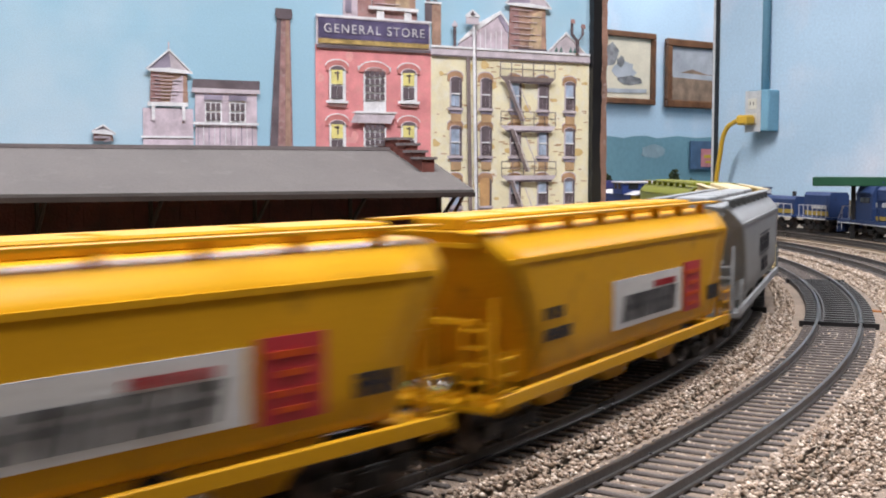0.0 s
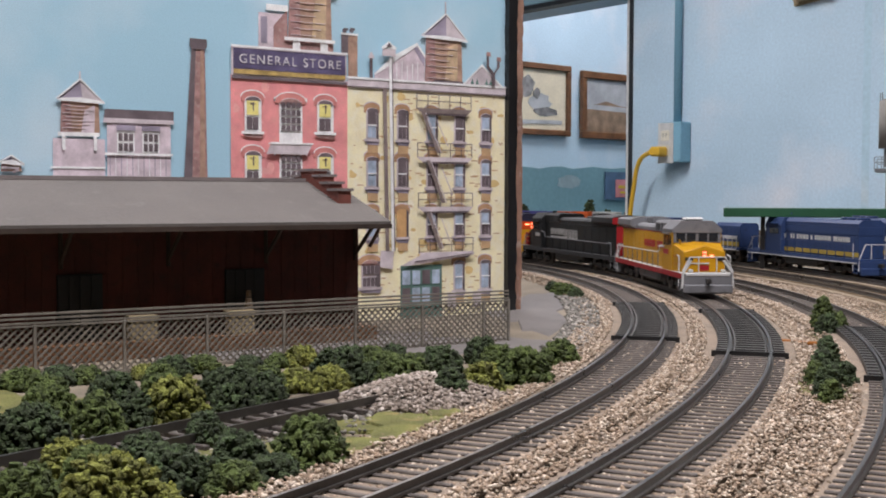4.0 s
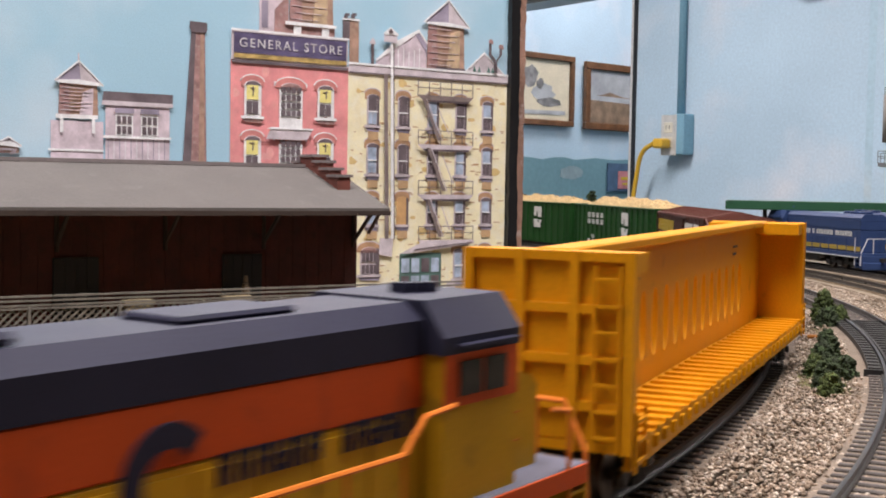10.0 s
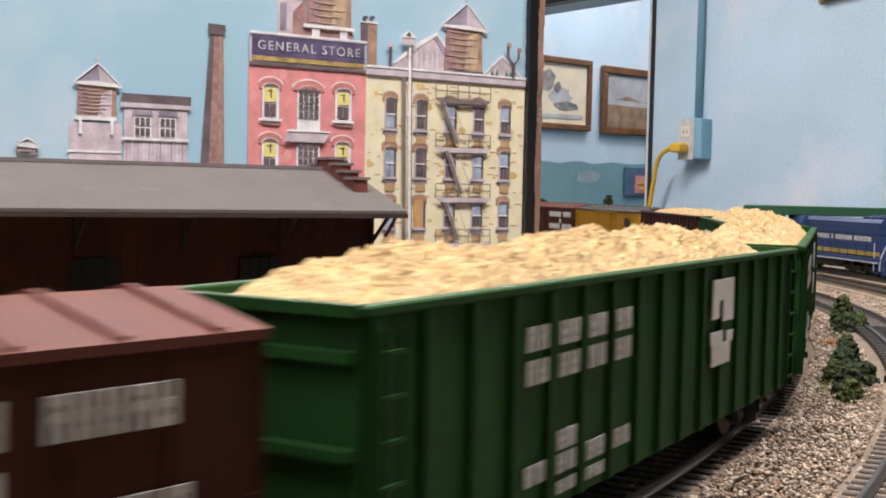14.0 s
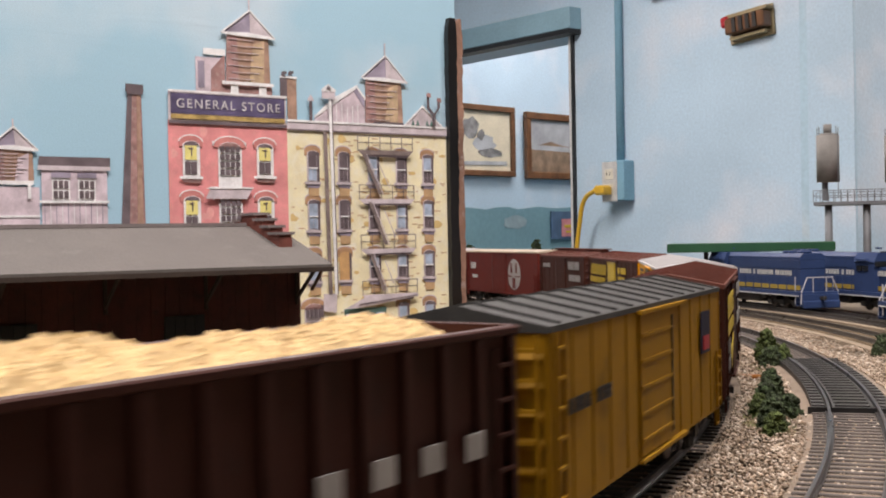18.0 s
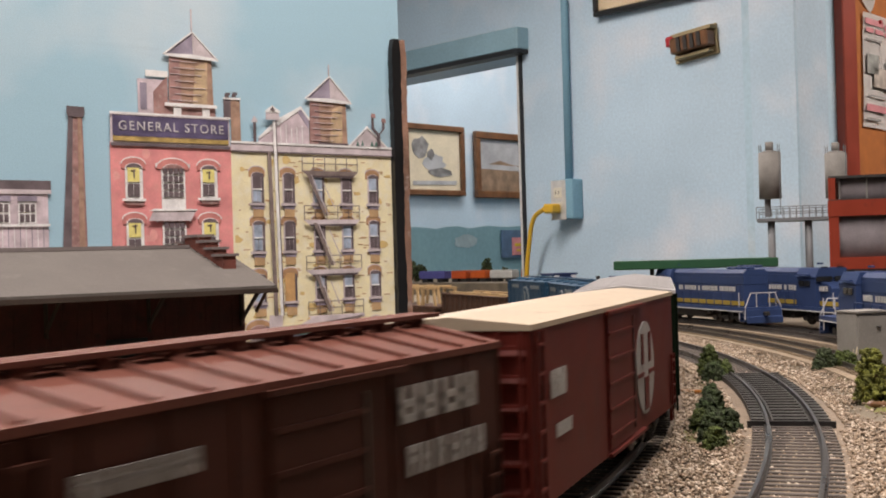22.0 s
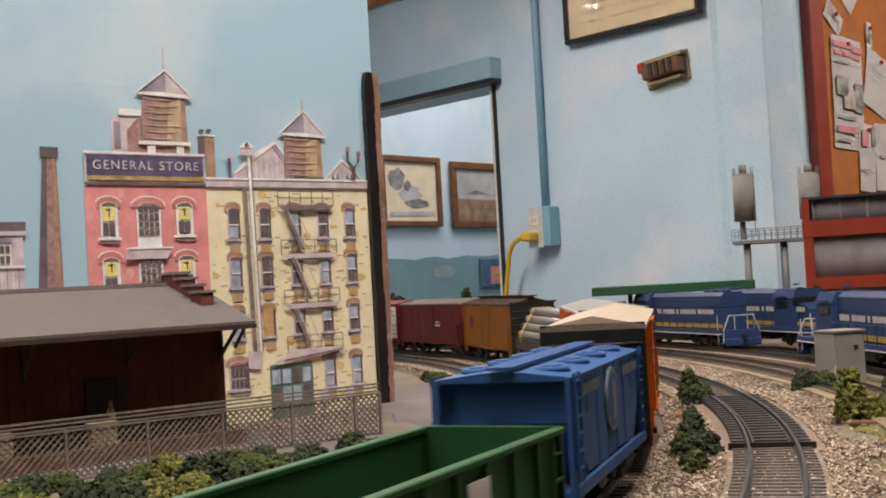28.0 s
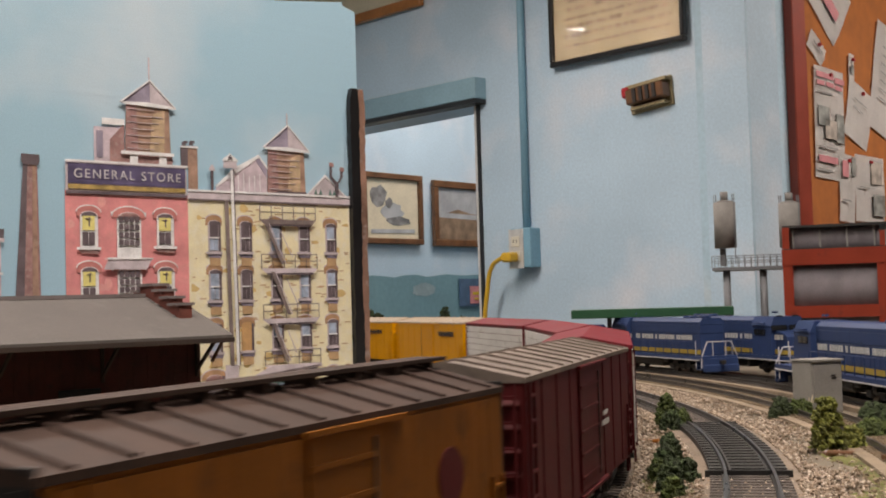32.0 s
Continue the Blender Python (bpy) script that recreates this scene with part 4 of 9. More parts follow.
for cx, h in ((-0.062, 0.010), (-0.108, 0.010)):
    cr = thing("crate", "small tan crate on the freight dock", "crate", "dock crates", m=M_FH @ pose(cx - 0.008, -0.0115, 0.0015))
    part("box", B((-0.006, 0.006, -0.003, 0.003, 0, h - 0.0005), bevel=0.0003), CRATE, cr)
    part("lid", B((-0.0065, 0.0065, -0.0034, 0.0034, h - 0.0005, h + 0.0008)), CRATE, cr)

# ---- lattice fence ----
FENCE = material("fence_grey", (0.20, 0.18, 0.15), 0.7, 0.25, 120, 1200)
fence = thing("lattice_fence", "weathered grey lattice fence with three top rails", "fence", m=pose(-0.0215, 0.574, -0.0066, 0, 0, 37))


def lattice(x0, x1, z0, z1, pitch, w):
    bm = bmesh.new()
    h = z1 - z0
    x = x0 - h
    while x < x1:
        for sgn, y in ((1, -0.0003), (-1, 0.0003)):
            a, b = max(x, x0), min(x + h, x1)
            if b - a > 0.0008:
                za, zb = (z0 + (a - x), z0 + (b - x)) if sgn > 0 else (z1 - (a - x), z1 - (b - x))
                vs = [bm.verts.new(v) for v in ((a, y, za - w), (b, y, zb - w), (b, y, zb + w), (a, y, za + w), (a, y + 0.0003, za - w), (b, y + 0.0003, zb - w), (b, y + 0.0003, zb + w), (a, y + 0.0003, za + w))]
                for f in ((0, 1, 2, 3), (4, 7, 6, 5), (0, 3, 7, 4), (1, 5, 6, 2), (0, 4, 5, 1), (3, 2, 6, 7)):
                    bm.faces.new([vs[k] for k in f])
        x += pitch
    return bm


xs = [0.001, -0.0135, -0.048, -0.083, -0.118, -0.153, -0.188, -0.223, -0.258, -0.293]
for a, b in zip(xs[1:], xs):
    part("lattice_panel", lattice(a + 0.001, b - 0.001, 0.0015, 0.0205, 0.0031, 0.00058), FENCE, fence)
    part("panel_rail", B((a, b, -0.0006, 0.0006, 0.0205, 0.0213)), FENCE, fence)
    part("panel_rail", B((a, b, -0.0006, 0.0006, 0.0008, 0.0016)), FENCE, fence)
for a in xs:
    part("post", B((a - 0.0006, a + 0.0006, -0.0008, 0.0008, 0.0004, 0.0215), bevel=0.0002), FENCE, fence)
for z in (0.0217, 0.0235, 0.0252):
    part("top_rail", B((xs[-1], xs[0], -0.0004, 0.0004, z, z + 0.0008)), FENCE, fence)

# ---- planting ----
ICO = bmesh.new()
bmesh.ops.create_icosphere(ICO, subdivisions=1, radius=1.0)
ICO_V = np.array([v.co[:] for v in ICO.verts])
ICO_F = np.array([[v.index for v in f.verts] for f in ICO.faces])
ICO.free()
LEAVES = {"dark": LEAF_DARK, "mid": LEAF_MID, "yellow": LEAF_YELLOW}


def clumps(name, mat, count, rx, ry, rz, size, seed, z0=0.0):
    """A foam-foliage crown: many crumbly clumps with gaps and an uneven outline."""
    rng = np.random.default_rng(seed)
    V, F = [], []
    for i in range(count):
        a, h = rng.uniform(0, 6.283), rng.uniform(0.05, 1.0)
        rr = math.sqrt(max(0.05, 1 - (h * 0.9) ** 2)) * rng.uniform(0.35, 1.05)
        c = np.array([math.cos(a) * rr * rx, math.sin(a) * rr * ry, z0 + h * rz * rng.uniform(0.75, 1.1)])
        s = size * rng.uniform(0.55, 1.25)
        jag = 1 + 0.38 * np.sin(ICO_V @ rng.uniform(-7, 7, 3) + rng.uniform(0, 6)) * np.sin(ICO_V @ rng.uniform(-7, 7, 3)) + rng.uniform(-0.42, 0.42, len(ICO_V))
        F.append(ICO_F + sum(len(v) for v in V))
        V.append(c + ICO_V * jag[:, None] * s * rng.uniform(0.8, 1.2, 3))
    me = bpy.data.meshes.new(name)
    me.from_pydata(np.concatenate(V).tolist(), [], np.concatenate(F).tolist())
    me.materials.append(mat)
    return me


def bush(x, y, rx, rz, tone, seed):
    words = {"dark": "dark green foam-foliage bush beside the track", "mid": "mid green foam-foliage bush beside the track", "yellow": "yellow-green foam-foliage bush beside the track"}
    b = thing("bush", words[tone], "bush", "lineside bushes", m=pose(x, y, GROUND - 0.0005, 0, 0, seed * 37))
    bm = bmesh.new()
    for k in range(4):
        tube(bm, (0, 0, 0), (random.uniform(-0.4, 0.4) * rx, random.uniform(-0.4, 0.4) * rx, rz * 0.6), 0.0008, 5)
    part("stems", bm, FRAME_WOOD, b)
    hang("crown", clumps("crown", LEAVES[tone], int(220 + rx * 52000), rx, rx * 0.85, rz * 0.85, 0.00115, seed, 0.001), b)
    return b


BUSHES = [(-0.144, 0.311, 0.0098, 0.0155, "dark"), (-0.155, 0.303, 0.0097, 0.0154, "dark"), (-0.155, 0.347, 0.0081, 0.0145, "mid"), (-0.134, 0.335, 0.0072, 0.0146, "mid"), (-0.128, 0.349, 0.0062, 0.0124, "dark"), (-0.118, 0.357, 0.0098, 0.0161, "yellow"), (-0.139, 0.406, 0.0061, 0.0133, "mid"), (-0.102, 0.378, 0.0103, 0.0158, "dark"), (-0.096, 0.385, 0.0076, 0.0132, "dark"), (-0.093, 0.421, 0.0062, 0.0092, "yellow"), (-0.081, 0.438, 0.0102, 0.0159, "dark"), (-0.068, 0.442, 0.0053, 0.0085, "dark"), (-0.057, 0.437, 0.0095, 0.0126, "mid"), (-0.120, 0.256, 0.0074, 0.0114, "mid"), (-0.097, 0.248, 0.0108, 0.0165, "yellow"), (-0.088, 0.251, 0.0051, 0.0076, "yellow"), (-0.091, 0.271, 0.0095, 0.0136, "dark"), (-0.098, 0.323, 0.0061, 0.0112, "dark"), (-0.080, 0.290, 0.0072, 0.0129, "dark"), (-0.069, 0.282, 0.0062, 0.0083, "dark"), (-0.064, 0.301, 0.0095, 0.0154, "mid"), (-0.035, 0.397, 0.0072, 0.0142, "dark"), (-0.025, 0.415, 0.0079, 0.0143, "yellow"), (-0.010, 0.436, 0.0093, 0.0176, "mid"), (0.003, 0.489, 0.0088, 0.0116, "mid"), (-0.030, 0.503, 0.0072, 0.0120, "dark"), (-0.053, 0.425, 0.0102, 0.0153, "mid"),
          (0.141, 0.628, .0058, .019, "mid"), (0.139, 0.610, .0056, .012, "dark"), (0.147, 0.620, .0048, .012, "mid"), (0.109, 0.478, .0056, .016, "dark"), (0.103, 0.458, .0062, .013, "dark"), (0.098, 0.446, .0046, .010, "mid"), (0.107, 0.444, .0048, .010, "dark"), (0.097, 0.425, .0052, .012, "dark"), (0.094, 0.408, .0042, .009, "mid"),
          (-0.165, 0.372, .0080, .0135, "mid"), (-0.148, 0.385, .0085, .0130, "dark"), (-0.128, 0.378, .0080, .0140, "mid"), (-0.115, 0.402, .0085, .0120, "dark"), (-0.100, 0.405, .0070, .0130, "mid"), (-0.080, 0.418, .0080, .0110, "yellow"), (-0.066, 0.458, .0080, .0110, "mid"), (-0.045, 0.470, .0085, .0120, "dark"), (-0.022, 0.475, .0080, .0125, "mid"), (-0.110, 0.270, .0080, .0130, "mid"), (-0.105, 0.290, .0070, .0120, "dark"), (-0.120, 0.280, .0080, .0120, "yellow"), (-0.135, 0.240, .0090, .0140, "mid"), (-0.075, 0.268, .0060, .0100, "mid"),
          (0.214, 0.664, .008, .013, "dark"), (0.224, 0.662, .008, .011, "mid"), (0.189, 0.522, .0072, .025, "yellow"), (0.199, 0.520, .0058, .012, "yellow"), (0.196, 0.430, .010, .012, "dark"), (0.224, 0.560, .009, .010, "mid"), (0.250, 0.620, .010, .012, "dark"),
          (0.013, 0.846, .008, .008, "mid"), (0.008, 0.868, .007, .007, "mid"), (0.018, 0.820, .006, .007, "dark"), (0.003, 0.892, .006, .006, "dark")]
for k in range(13):
    d = 0.075 + k * 0.0148
    BUSHES.append((-0.0215 - d * math.cos(radians(37)) + 0.012 + 0.003 * (k % 3), 0.574 - d * math.sin(radians(37)) - 0.013 - 0.003 * (k % 2), 0.0050 + 0.0008 * (k % 4), 0.0052 + 0.0010 * (k * 5 % 4), ("dark", "mid", "dark", "yellow", "mid")[k % 5]))
for i, (x, y, r, h, tone) in enumerate(BUSHES):
    bush(x, y, r * (1.12 if x < 0 else 1.0), h * (0.92 if x < 0 else 1.05), tone, i + 1)


def patch(name, x, y, rx, ry, mat, label, seed, z=0.0012, cat="turf"):
    """A low uneven pad of ground cover."""
    rng = random.Random(seed)
    bm = bmesh.new()
    n = 30
    rim = []
    for i in range(n):
        a = 2 * math.pi * i / n
        k = 0.8 + 0.25 * math.sin(3 * a + seed) + rng.uniform(-0.12, 0.12)
        rim.append((rx * k * math.cos(a), ry * k * math.sin(a)))
    top = [bm.verts.new((px * 0.9, py * 0.9, z)) for px, py in rim]
    low = [bm.verts.new((px, py, -0.0006)) for px, py in rim]
    mid = bm.verts.new((0, 0, z * 1.3))
    for i in range(n):
        bm.faces.new((low[i], low[(i + 1) % n], top[(i + 1) % n], top[i]))
        bm.faces.new((top[i], top[(i + 1) % n], mid))
    return solid(name, bm, mat, label, cat, kind="structure", m=pose(x, y, GROUND))


for i, (x, y, rx, ry) in enumerate(TURF + ((-0.015, 0.448, .035, .020), (-0.085, 0.315, .06, .03), (-0.135, 0.36, .07, .04), (-0.19, 0.33, .06, .08), (-0.045, 0.36, .03, .022))):
    patch("grass_patch", x, y, rx, ry, GRASS, "rough green and brown turf", i)
for k in range(7):
    gp = ring(1.026 - 0.002 * (k % 2), -25.0 + 2.2 * k)
    patch("grass_patch", gp.x, gp.y, 0.013 + 0.002 * (k % 3), 0.026, GRASS, "dry yellow-green turf beside the inner track", 30 + k, 0.0022)
patch("asphalt_apron", -0.012, 0.745, 0.036, 0.15, ASPHALT, "smooth grey asphalt apron by the backdrop", 5, 0.0008, "asphalt")
patch("asphalt_apron", -0.09, 0.56, 0.13, 0.075, ASPHALT, "smooth grey yard in front of the freight house", 8, 0.0008, "asphalt")


HEAP_STONE = material("heap_gravel", (0.29, 0.235, 0.19), 0.85, 0.2, 100, 1500, 0.3, island=0.4, other=(0.42, 0.37, 0.33))


def heap_zone(rng, count):
    a, r = rng.uniform(0, 6.283, count), np.sqrt(rng.uniform(0, 1, count))
    x, y = -0.044 + 0.030 * r * np.cos(a), 0.402 + 0.026 * r * np.sin(a)
    return np.stack([x, y, GROUND + 0.0085 * (1 - r ** 1.4) + rng.uniform(0, 0.002, count)], -1)


def rim_zone(rng, count):
    a = np.radians(rng.uniform(-12, 6, count))
    r = rng.uniform(1.015, 1.037, count)
    return np.stack([CX + r * np.cos(a), CY + r * np.sin(a), GROUND + rng.uniform(0.0005, 0.002, count)], -1)


def spur_zone(rng, count):
    u, v = rng.uniform(-0.26, 0.06, count), rng.normal(0, 0.017, count)
    c, s = math.cos(radians(58.5)), math.sin(radians(58.5))
    return np.stack([-0.1 + u * c - v * s, 0.334 + u * s + v * c, np.full(count, GROUND + 0.0012)], -1)


stones("gravel_heap", "heap of tan gravel burying the end of the spur", HEAP_STONE, 5200, 0.0024, heap_zone, 5)
stones("gravel_edge", "coarse grey gravel along the inner track", STONE_DARK, 1800, 0.0036, rim_zone, 6)
stones("spur_gravel", "thin grey gravel under the spur", STONE_DARK, 2600, 0.0028, spur_zone, 7)


# ---- things on and by the walls ----
OUTLET_IVORY = material("outlet_ivory", (0.72, 0.68, 0.56), 0.35, 0.05, 60, 600)
GALV = material("steel_cover", (0.66, 0.65, 0.62), 0.4, 0.12, 60, 600, 0.05, 0.3)
CONDUIT_PALE = material("valance_blue", (0.27, 0.44, 0.52), 0.5, 0.1, 8, 200, 0.2)
CONDUIT = material("conduit_blue", (0.20, 0.40, 0.52), 0.5, 0.12, 8, 200, 0.2)
out = thing("wall_outlet", "steel wall outlet box with an ivory duplex receptacle", "outlet", m=W_MAIN @ pose(0.030, 0, 0.205))
part("box", B((-0.022, 0.052, -0.045, 0.0, -0.052, 0.056), bevel=0.003), CONDUIT, out)
part("cover_plate", B((-0.024, 0.030, -0.048, -0.0452, -0.054, 0.054), bevel=0.001), GALV, out)
for dz in (0.020, -0.020):
    rec = part("receptacle", B((-0.012, 0.018, -0.0505, -0.0482, dz - 0.014, dz + 0.014), bevel=0.001), OUTLET_IVORY, out)
    part("slot", B((-0.004, -0.002, -0.0509, -0.0506, dz - 0.004, dz + 0.006), (0.007, 0.009, -0.0509, -0.0506, dz - 0.004, dz + 0.006)), BLACK, rec)
bm = bmesh.new()
tube(bm, (0.0425, -0.012, 0.255), (0.0435, -0.012, CEIL), 0.0105, 14)
cd = thing("conduit", "blue painted electrical conduit running up the wall", "conduit", m=W_MAIN)
part("pipe", bm, CONDUIT, cd)


def cord(name, pts, r, mat, label, category, m):
    cu = bpy.data.curves.new(name, "CURVE")
    cu.dimensions, cu.bevel_depth, cu.bevel_resolution, cu.use_fill_caps = "3D", r, 3, True
    sp = cu.splines.new("BEZIER")
    sp.bezier_points.add(len(pts) - 1)
    for b, p in zip(sp.bezier_points, pts):
        b.co, b.handle_left_type, b.handle_right_type = p, "AUTO", "AUTO"
    cu.materials.append(mat)
    ob = new(name, cu)
    ob.matrix_basis = m
    return tagged(ob, label, category)


plug = thing("power_plug", "yellow plug in the lower receptacle", "plug", m=W_MAIN @ pose(0.029, -0.051, 0.183))
part("body", B((-0.016, 0.018, -0.040, 0.0, -0.014, 0.012), bevel=0.005), YELLOW_CORD, plug)
cord("extension_cord", [(0.018, -0.088, 0.182), (-0.028, -0.080, 0.160), (-0.060, -0.07, 0.085), (-0.086, -0.06, -0.03), (-0.100, -0.06, -0.25), (-0.108, -0.06, -0.5)], 0.0062, YELLOW_CORD, "yellow extension cord hanging from the outlet", "cord", W_MAIN)
val = thing("valance", "pale blue boxed valance over the wall opening", "valance", m=W_MAIN)
part("front", B((-1.30, -0.1060, -0.048, 0.0, 0.641, 0.702), bevel=0.002), CONDUIT_PALE, val)
part("dark_edge", B((-1.30, -0.1080, -0.045, -0.001, 0.628, 0.6408)), BLACK, val)
trim = thing("opening_trim", "thin dark and white metal trim along the opening", "trim", kind="structure", m=W_MAIN)
part("dark_trim", B((-0.1445, -0.1335, -0.006, 0.0, OPEN_B, 0.628)), BLACK, trim)
part("white_trim", B((-0.1560, -0.1448, -0.003, 0.004, OPEN_B, 0.628)), WHITE, trim)

PAPER = material("aged_paper", (0.33, 0.26, 0.16), 0.6, 0.12, 12, 300)
WHITE_PAPER = material("white_paper", (0.84, 0.82, 0.79), 0.7, 0.06, 14, 300)
SKETCH = material("sketch_grey", (0.22, 0.22, 0.22), 0.7, 0.6, 30, 300)
SEPIA = material("sepia_hills", (0.26, 0.18, 0.12), 0.7, 0.4, 22, 300)
PALE_SKY = material("picture_sky", (0.40, 0.42, 0.44), 0.7, 0.3, 10, 200)
CREAM = material("picture_cream", (0.70, 0.63, 0.47), 0.7, 0.12, 8, 200)
PANE = bpy.data.materials.new("picture_glass")
PANE.use_nodes = True
_b = PANE.node_tree.nodes["Principled BSDF"]
_b.inputs["Base Color"].default_value, _b.inputs["Roughness"].default_value, _b.inputs["Transmission Weight"].default_value = (1, 1, 1, 1), 0.02, 1.0


def picture(label, m, w, h, fw, frame_mat, fill, marks):
    """Framed picture hanging on a wall; marks: (x0, x1, z0, z1, material) on the sheet."""
    p = thing("framed_picture", label, "picture", "framed pictures", m=m)
    for nm, b in (("frame_top", (-w / 2, w / 2, -0.02, 0, h / 2 - fw, h / 2)), ("frame_bottom", (-w / 2, w / 2, -0.02, 0, -h / 2, -h / 2 + fw)), ("frame_side", (-w / 2, -w / 2 + fw, -0.02, 0, -h / 2 + fw, h / 2 - fw)), ("frame_side", (w / 2 - fw, w / 2, -0.02, 0, -h / 2 + fw, h / 2 - fw))):
        part(nm, B(b, bevel=0.003), frame_mat, p)
    part("sheet", B((-w / 2 + fw, w / 2 - fw, -0.008, -0.002, -h / 2 + fw, h / 2 - fw)), fill, p)
    for i, (shape, mt) in enumerate(marks):
        bm = bmesh.new()
        prism(bm, shape, -0.0088 - i * 0.0004, -0.0081 - i * 0.0004, "y")
        part("image_area", bm, mt, p)
    return p


def blob(cx, cz, rx, rz, n, seed):
    g = random.Random(seed)
    return [(cx + rx * g.uniform(0.75, 1.1) * math.cos(2 * math.pi * i / n), cz + rz * g.uniform(0.75, 1.1) * math.sin(2 * math.pi * i / n)) for i in range(n)]


W_FAR = upright(0.2, 4.75, 47)
picture("brown framed etching of a train and trees on cream paper", W_FAR @ pose(-0.345, -0.004, 0.424), 0.330, 0.268, 0.022, FRAME_WOOD, CREAM,
        [(blob(-0.075, 0.045, 0.05, 0.045, 14, 1), SKETCH), (blob(0.0, -0.015, 0.062, 0.042, 16, 2), PALE_SKY), (blob(0.035, -0.045, 0.07, 0.018, 12, 3), SKETCH), (blob(-0.02, 0.02, 0.02, 0.022, 9, 5), SKETCH), ([(-0.12, -0.08), (0.12, -0.075), (0.12, -0.09), (-0.12, -0.095)], PALE_SKY)])
picture("brown framed landscape of hills under a grey sky", W_FAR @ pose(0.057, -0.004, 0.417), 0.345, 0.262, 0.028, FRAME_WOOD, PALE_SKY,
        [([(-0.14, -0.105), (0.14, -0.105), (0.14, 0.0), (0.06, 0.005), (-0.02, 0.02), (-0.08, 0.005), (-0.14, 0.0)], SEPIA), ([(-0.14, -0.015), (0.14, -0.02), (0.14, 0.0), (-0.14, 0.004)], PALE_SKY)])
m_cert = W_MAIN @ pose(0.372, -0.01, 0.905)
cert = picture("black framed certificate of small print behind glass", m_cert, 0.43, 0.44, 0.013, BLACK, PAPER, [])
bm = bmesh.new()
for r in range(15):
    x = -0.17 + random.uniform(0, 0.02)
    while x < 0.17:
        w = random.uniform(0.012, 0.045)
        box(bm, x, min(x + w, 0.175), -0.0090, -0.0082, -0.175 + r * 0.024, -0.175 + r * 0.024 + (0.011 if r % 3 else 0.007))
        x += w + 0.008
part("text_bars", bm, SEPIA, cert)
gl = part("glass", B((-0.2, 0.2, -0.0125, -0.0115, -0.205, 0.205)), PANE, cert)
gl.visible_shadow = False
# wood-edged picture above the opening, of which the bottom rail shows
pic = picture("large picture with a brown wooden frame", W_MAIN @ pose(-0.80, -0.004, 1.11), 0.90, 0.30, 0.030, WOOD, CREAM, [])

# small clamp-like gadget on the wall
gad = thing("wall_gadget", "tan and brown gadget with a red end on the wall", "fixture", m=W_MAIN @ pose(0.470, 0, 0.572, 0, -5, 0))
part("plate", B((-0.066, 0.062, -0.008, 0, -0.040, 0.034), bevel=0.001), CRATE, gad)
part("bracket", B((-0.055, 0.064, -0.035, -0.008, 0.020, 0.028), (-0.052, 0.050, -0.030, -0.008, -0.034, -0.028)), CRATE, gad)
part("body", B((-0.055, 0.058, -0.045, -0.008, -0.022, 0.017), bevel=0.004), FRAME_WOOD, gad)
part("red_end", B((-0.070, -0.048, -0.040, -0.006, 0.000, 0.026), bevel=0.004), RED_INK, gad)
for k in range(4):
    part("coil", B((-0.030 + k * 0.020, -0.020 + k * 0.020, -0.049, -0.044, -0.020, 0.015)), DARK, gad)

# ---- notice board ----
BOARD_RED = material("board_frame_red", (0.28, 0.045, 0.025), 0.45, 0.15, 20, 300)
BOARD_CORK = material("board_cork", (0.40, 0.13, 0.03), 0.85, 0.15, 25, 500, 0.3)
nb = thing("notice_board", "orange cork notice board in a red wooden frame", "notice board", m=W_BOARD)
part("cork", B((0.240, 2.0, -0.012, 0, 0.205, 1.20)), BOARD_CORK, nb)
part("frame_side", B((0.180, 0.246, -0.025, 0, 0.10, 1.27), bevel=0.003), BOARD_RED, nb)
part("frame_bottom", B((0.246, 2.0, -0.025, 0, 0.160, 0.228), bevel=0.003), BOARD_RED, nb)


def sheet_note(label, x0, z0, x1, z1, tilt, extra):
    n = thing("paper_notice", label, "paper", "pinned papers", m=W_BOARD @ pose((x0 + x1) / 2, -0.016, (z0 + z1) / 2, 0, tilt, 0))
    w, h = x1 - x0, z1 - z0
    bm = bmesh.new()
    k = 6
    rows = [[bm.verts.new((-w / 2 + w * i / k, -0.0013 * math.sin(i * 0.9 + j) - 0.0005 * j, -h / 2 + h * j / k)) for i in range(k + 1)] for j in range(k + 1)]
    for j in range(k):
        for i in range(k):
            bm.faces.new((rows[j][i], rows[j][i + 1], rows[j + 1][i + 1], rows[j + 1][i]))
    bmesh.ops.solidify(bm, geom=bm.faces[:], thickness=0.0012)
    part("sheet", bm, WHITE_PAPER, n)
    for (a, b, c, d, mt) in extra:
        part("print_block", B((-w / 2 + a * w, -w / 2 + b * w, -0.0066, -0.0058, -h / 2 + c * h, -h / 2 + d * h)), mt, n)
    part("pin", B((-0.004, 0.004, -0.012, -0.004, h / 2 - 0.02, h / 2 - 0.012), bevel=0.001), RED_INK, n)
    return n


PHOTO_A = material("photo_green", (0.30, 0.31, 0.29), 0.4, 0.6, 40, 300)
PHOTO_B = material("photo_tan", (0.46, 0.41, 0.36), 0.4, 0.5, 40, 300)
PINK_INK = material("pink_ink", (0.58, 0.24, 0.26), 0.6, 0.2, 30, 300)
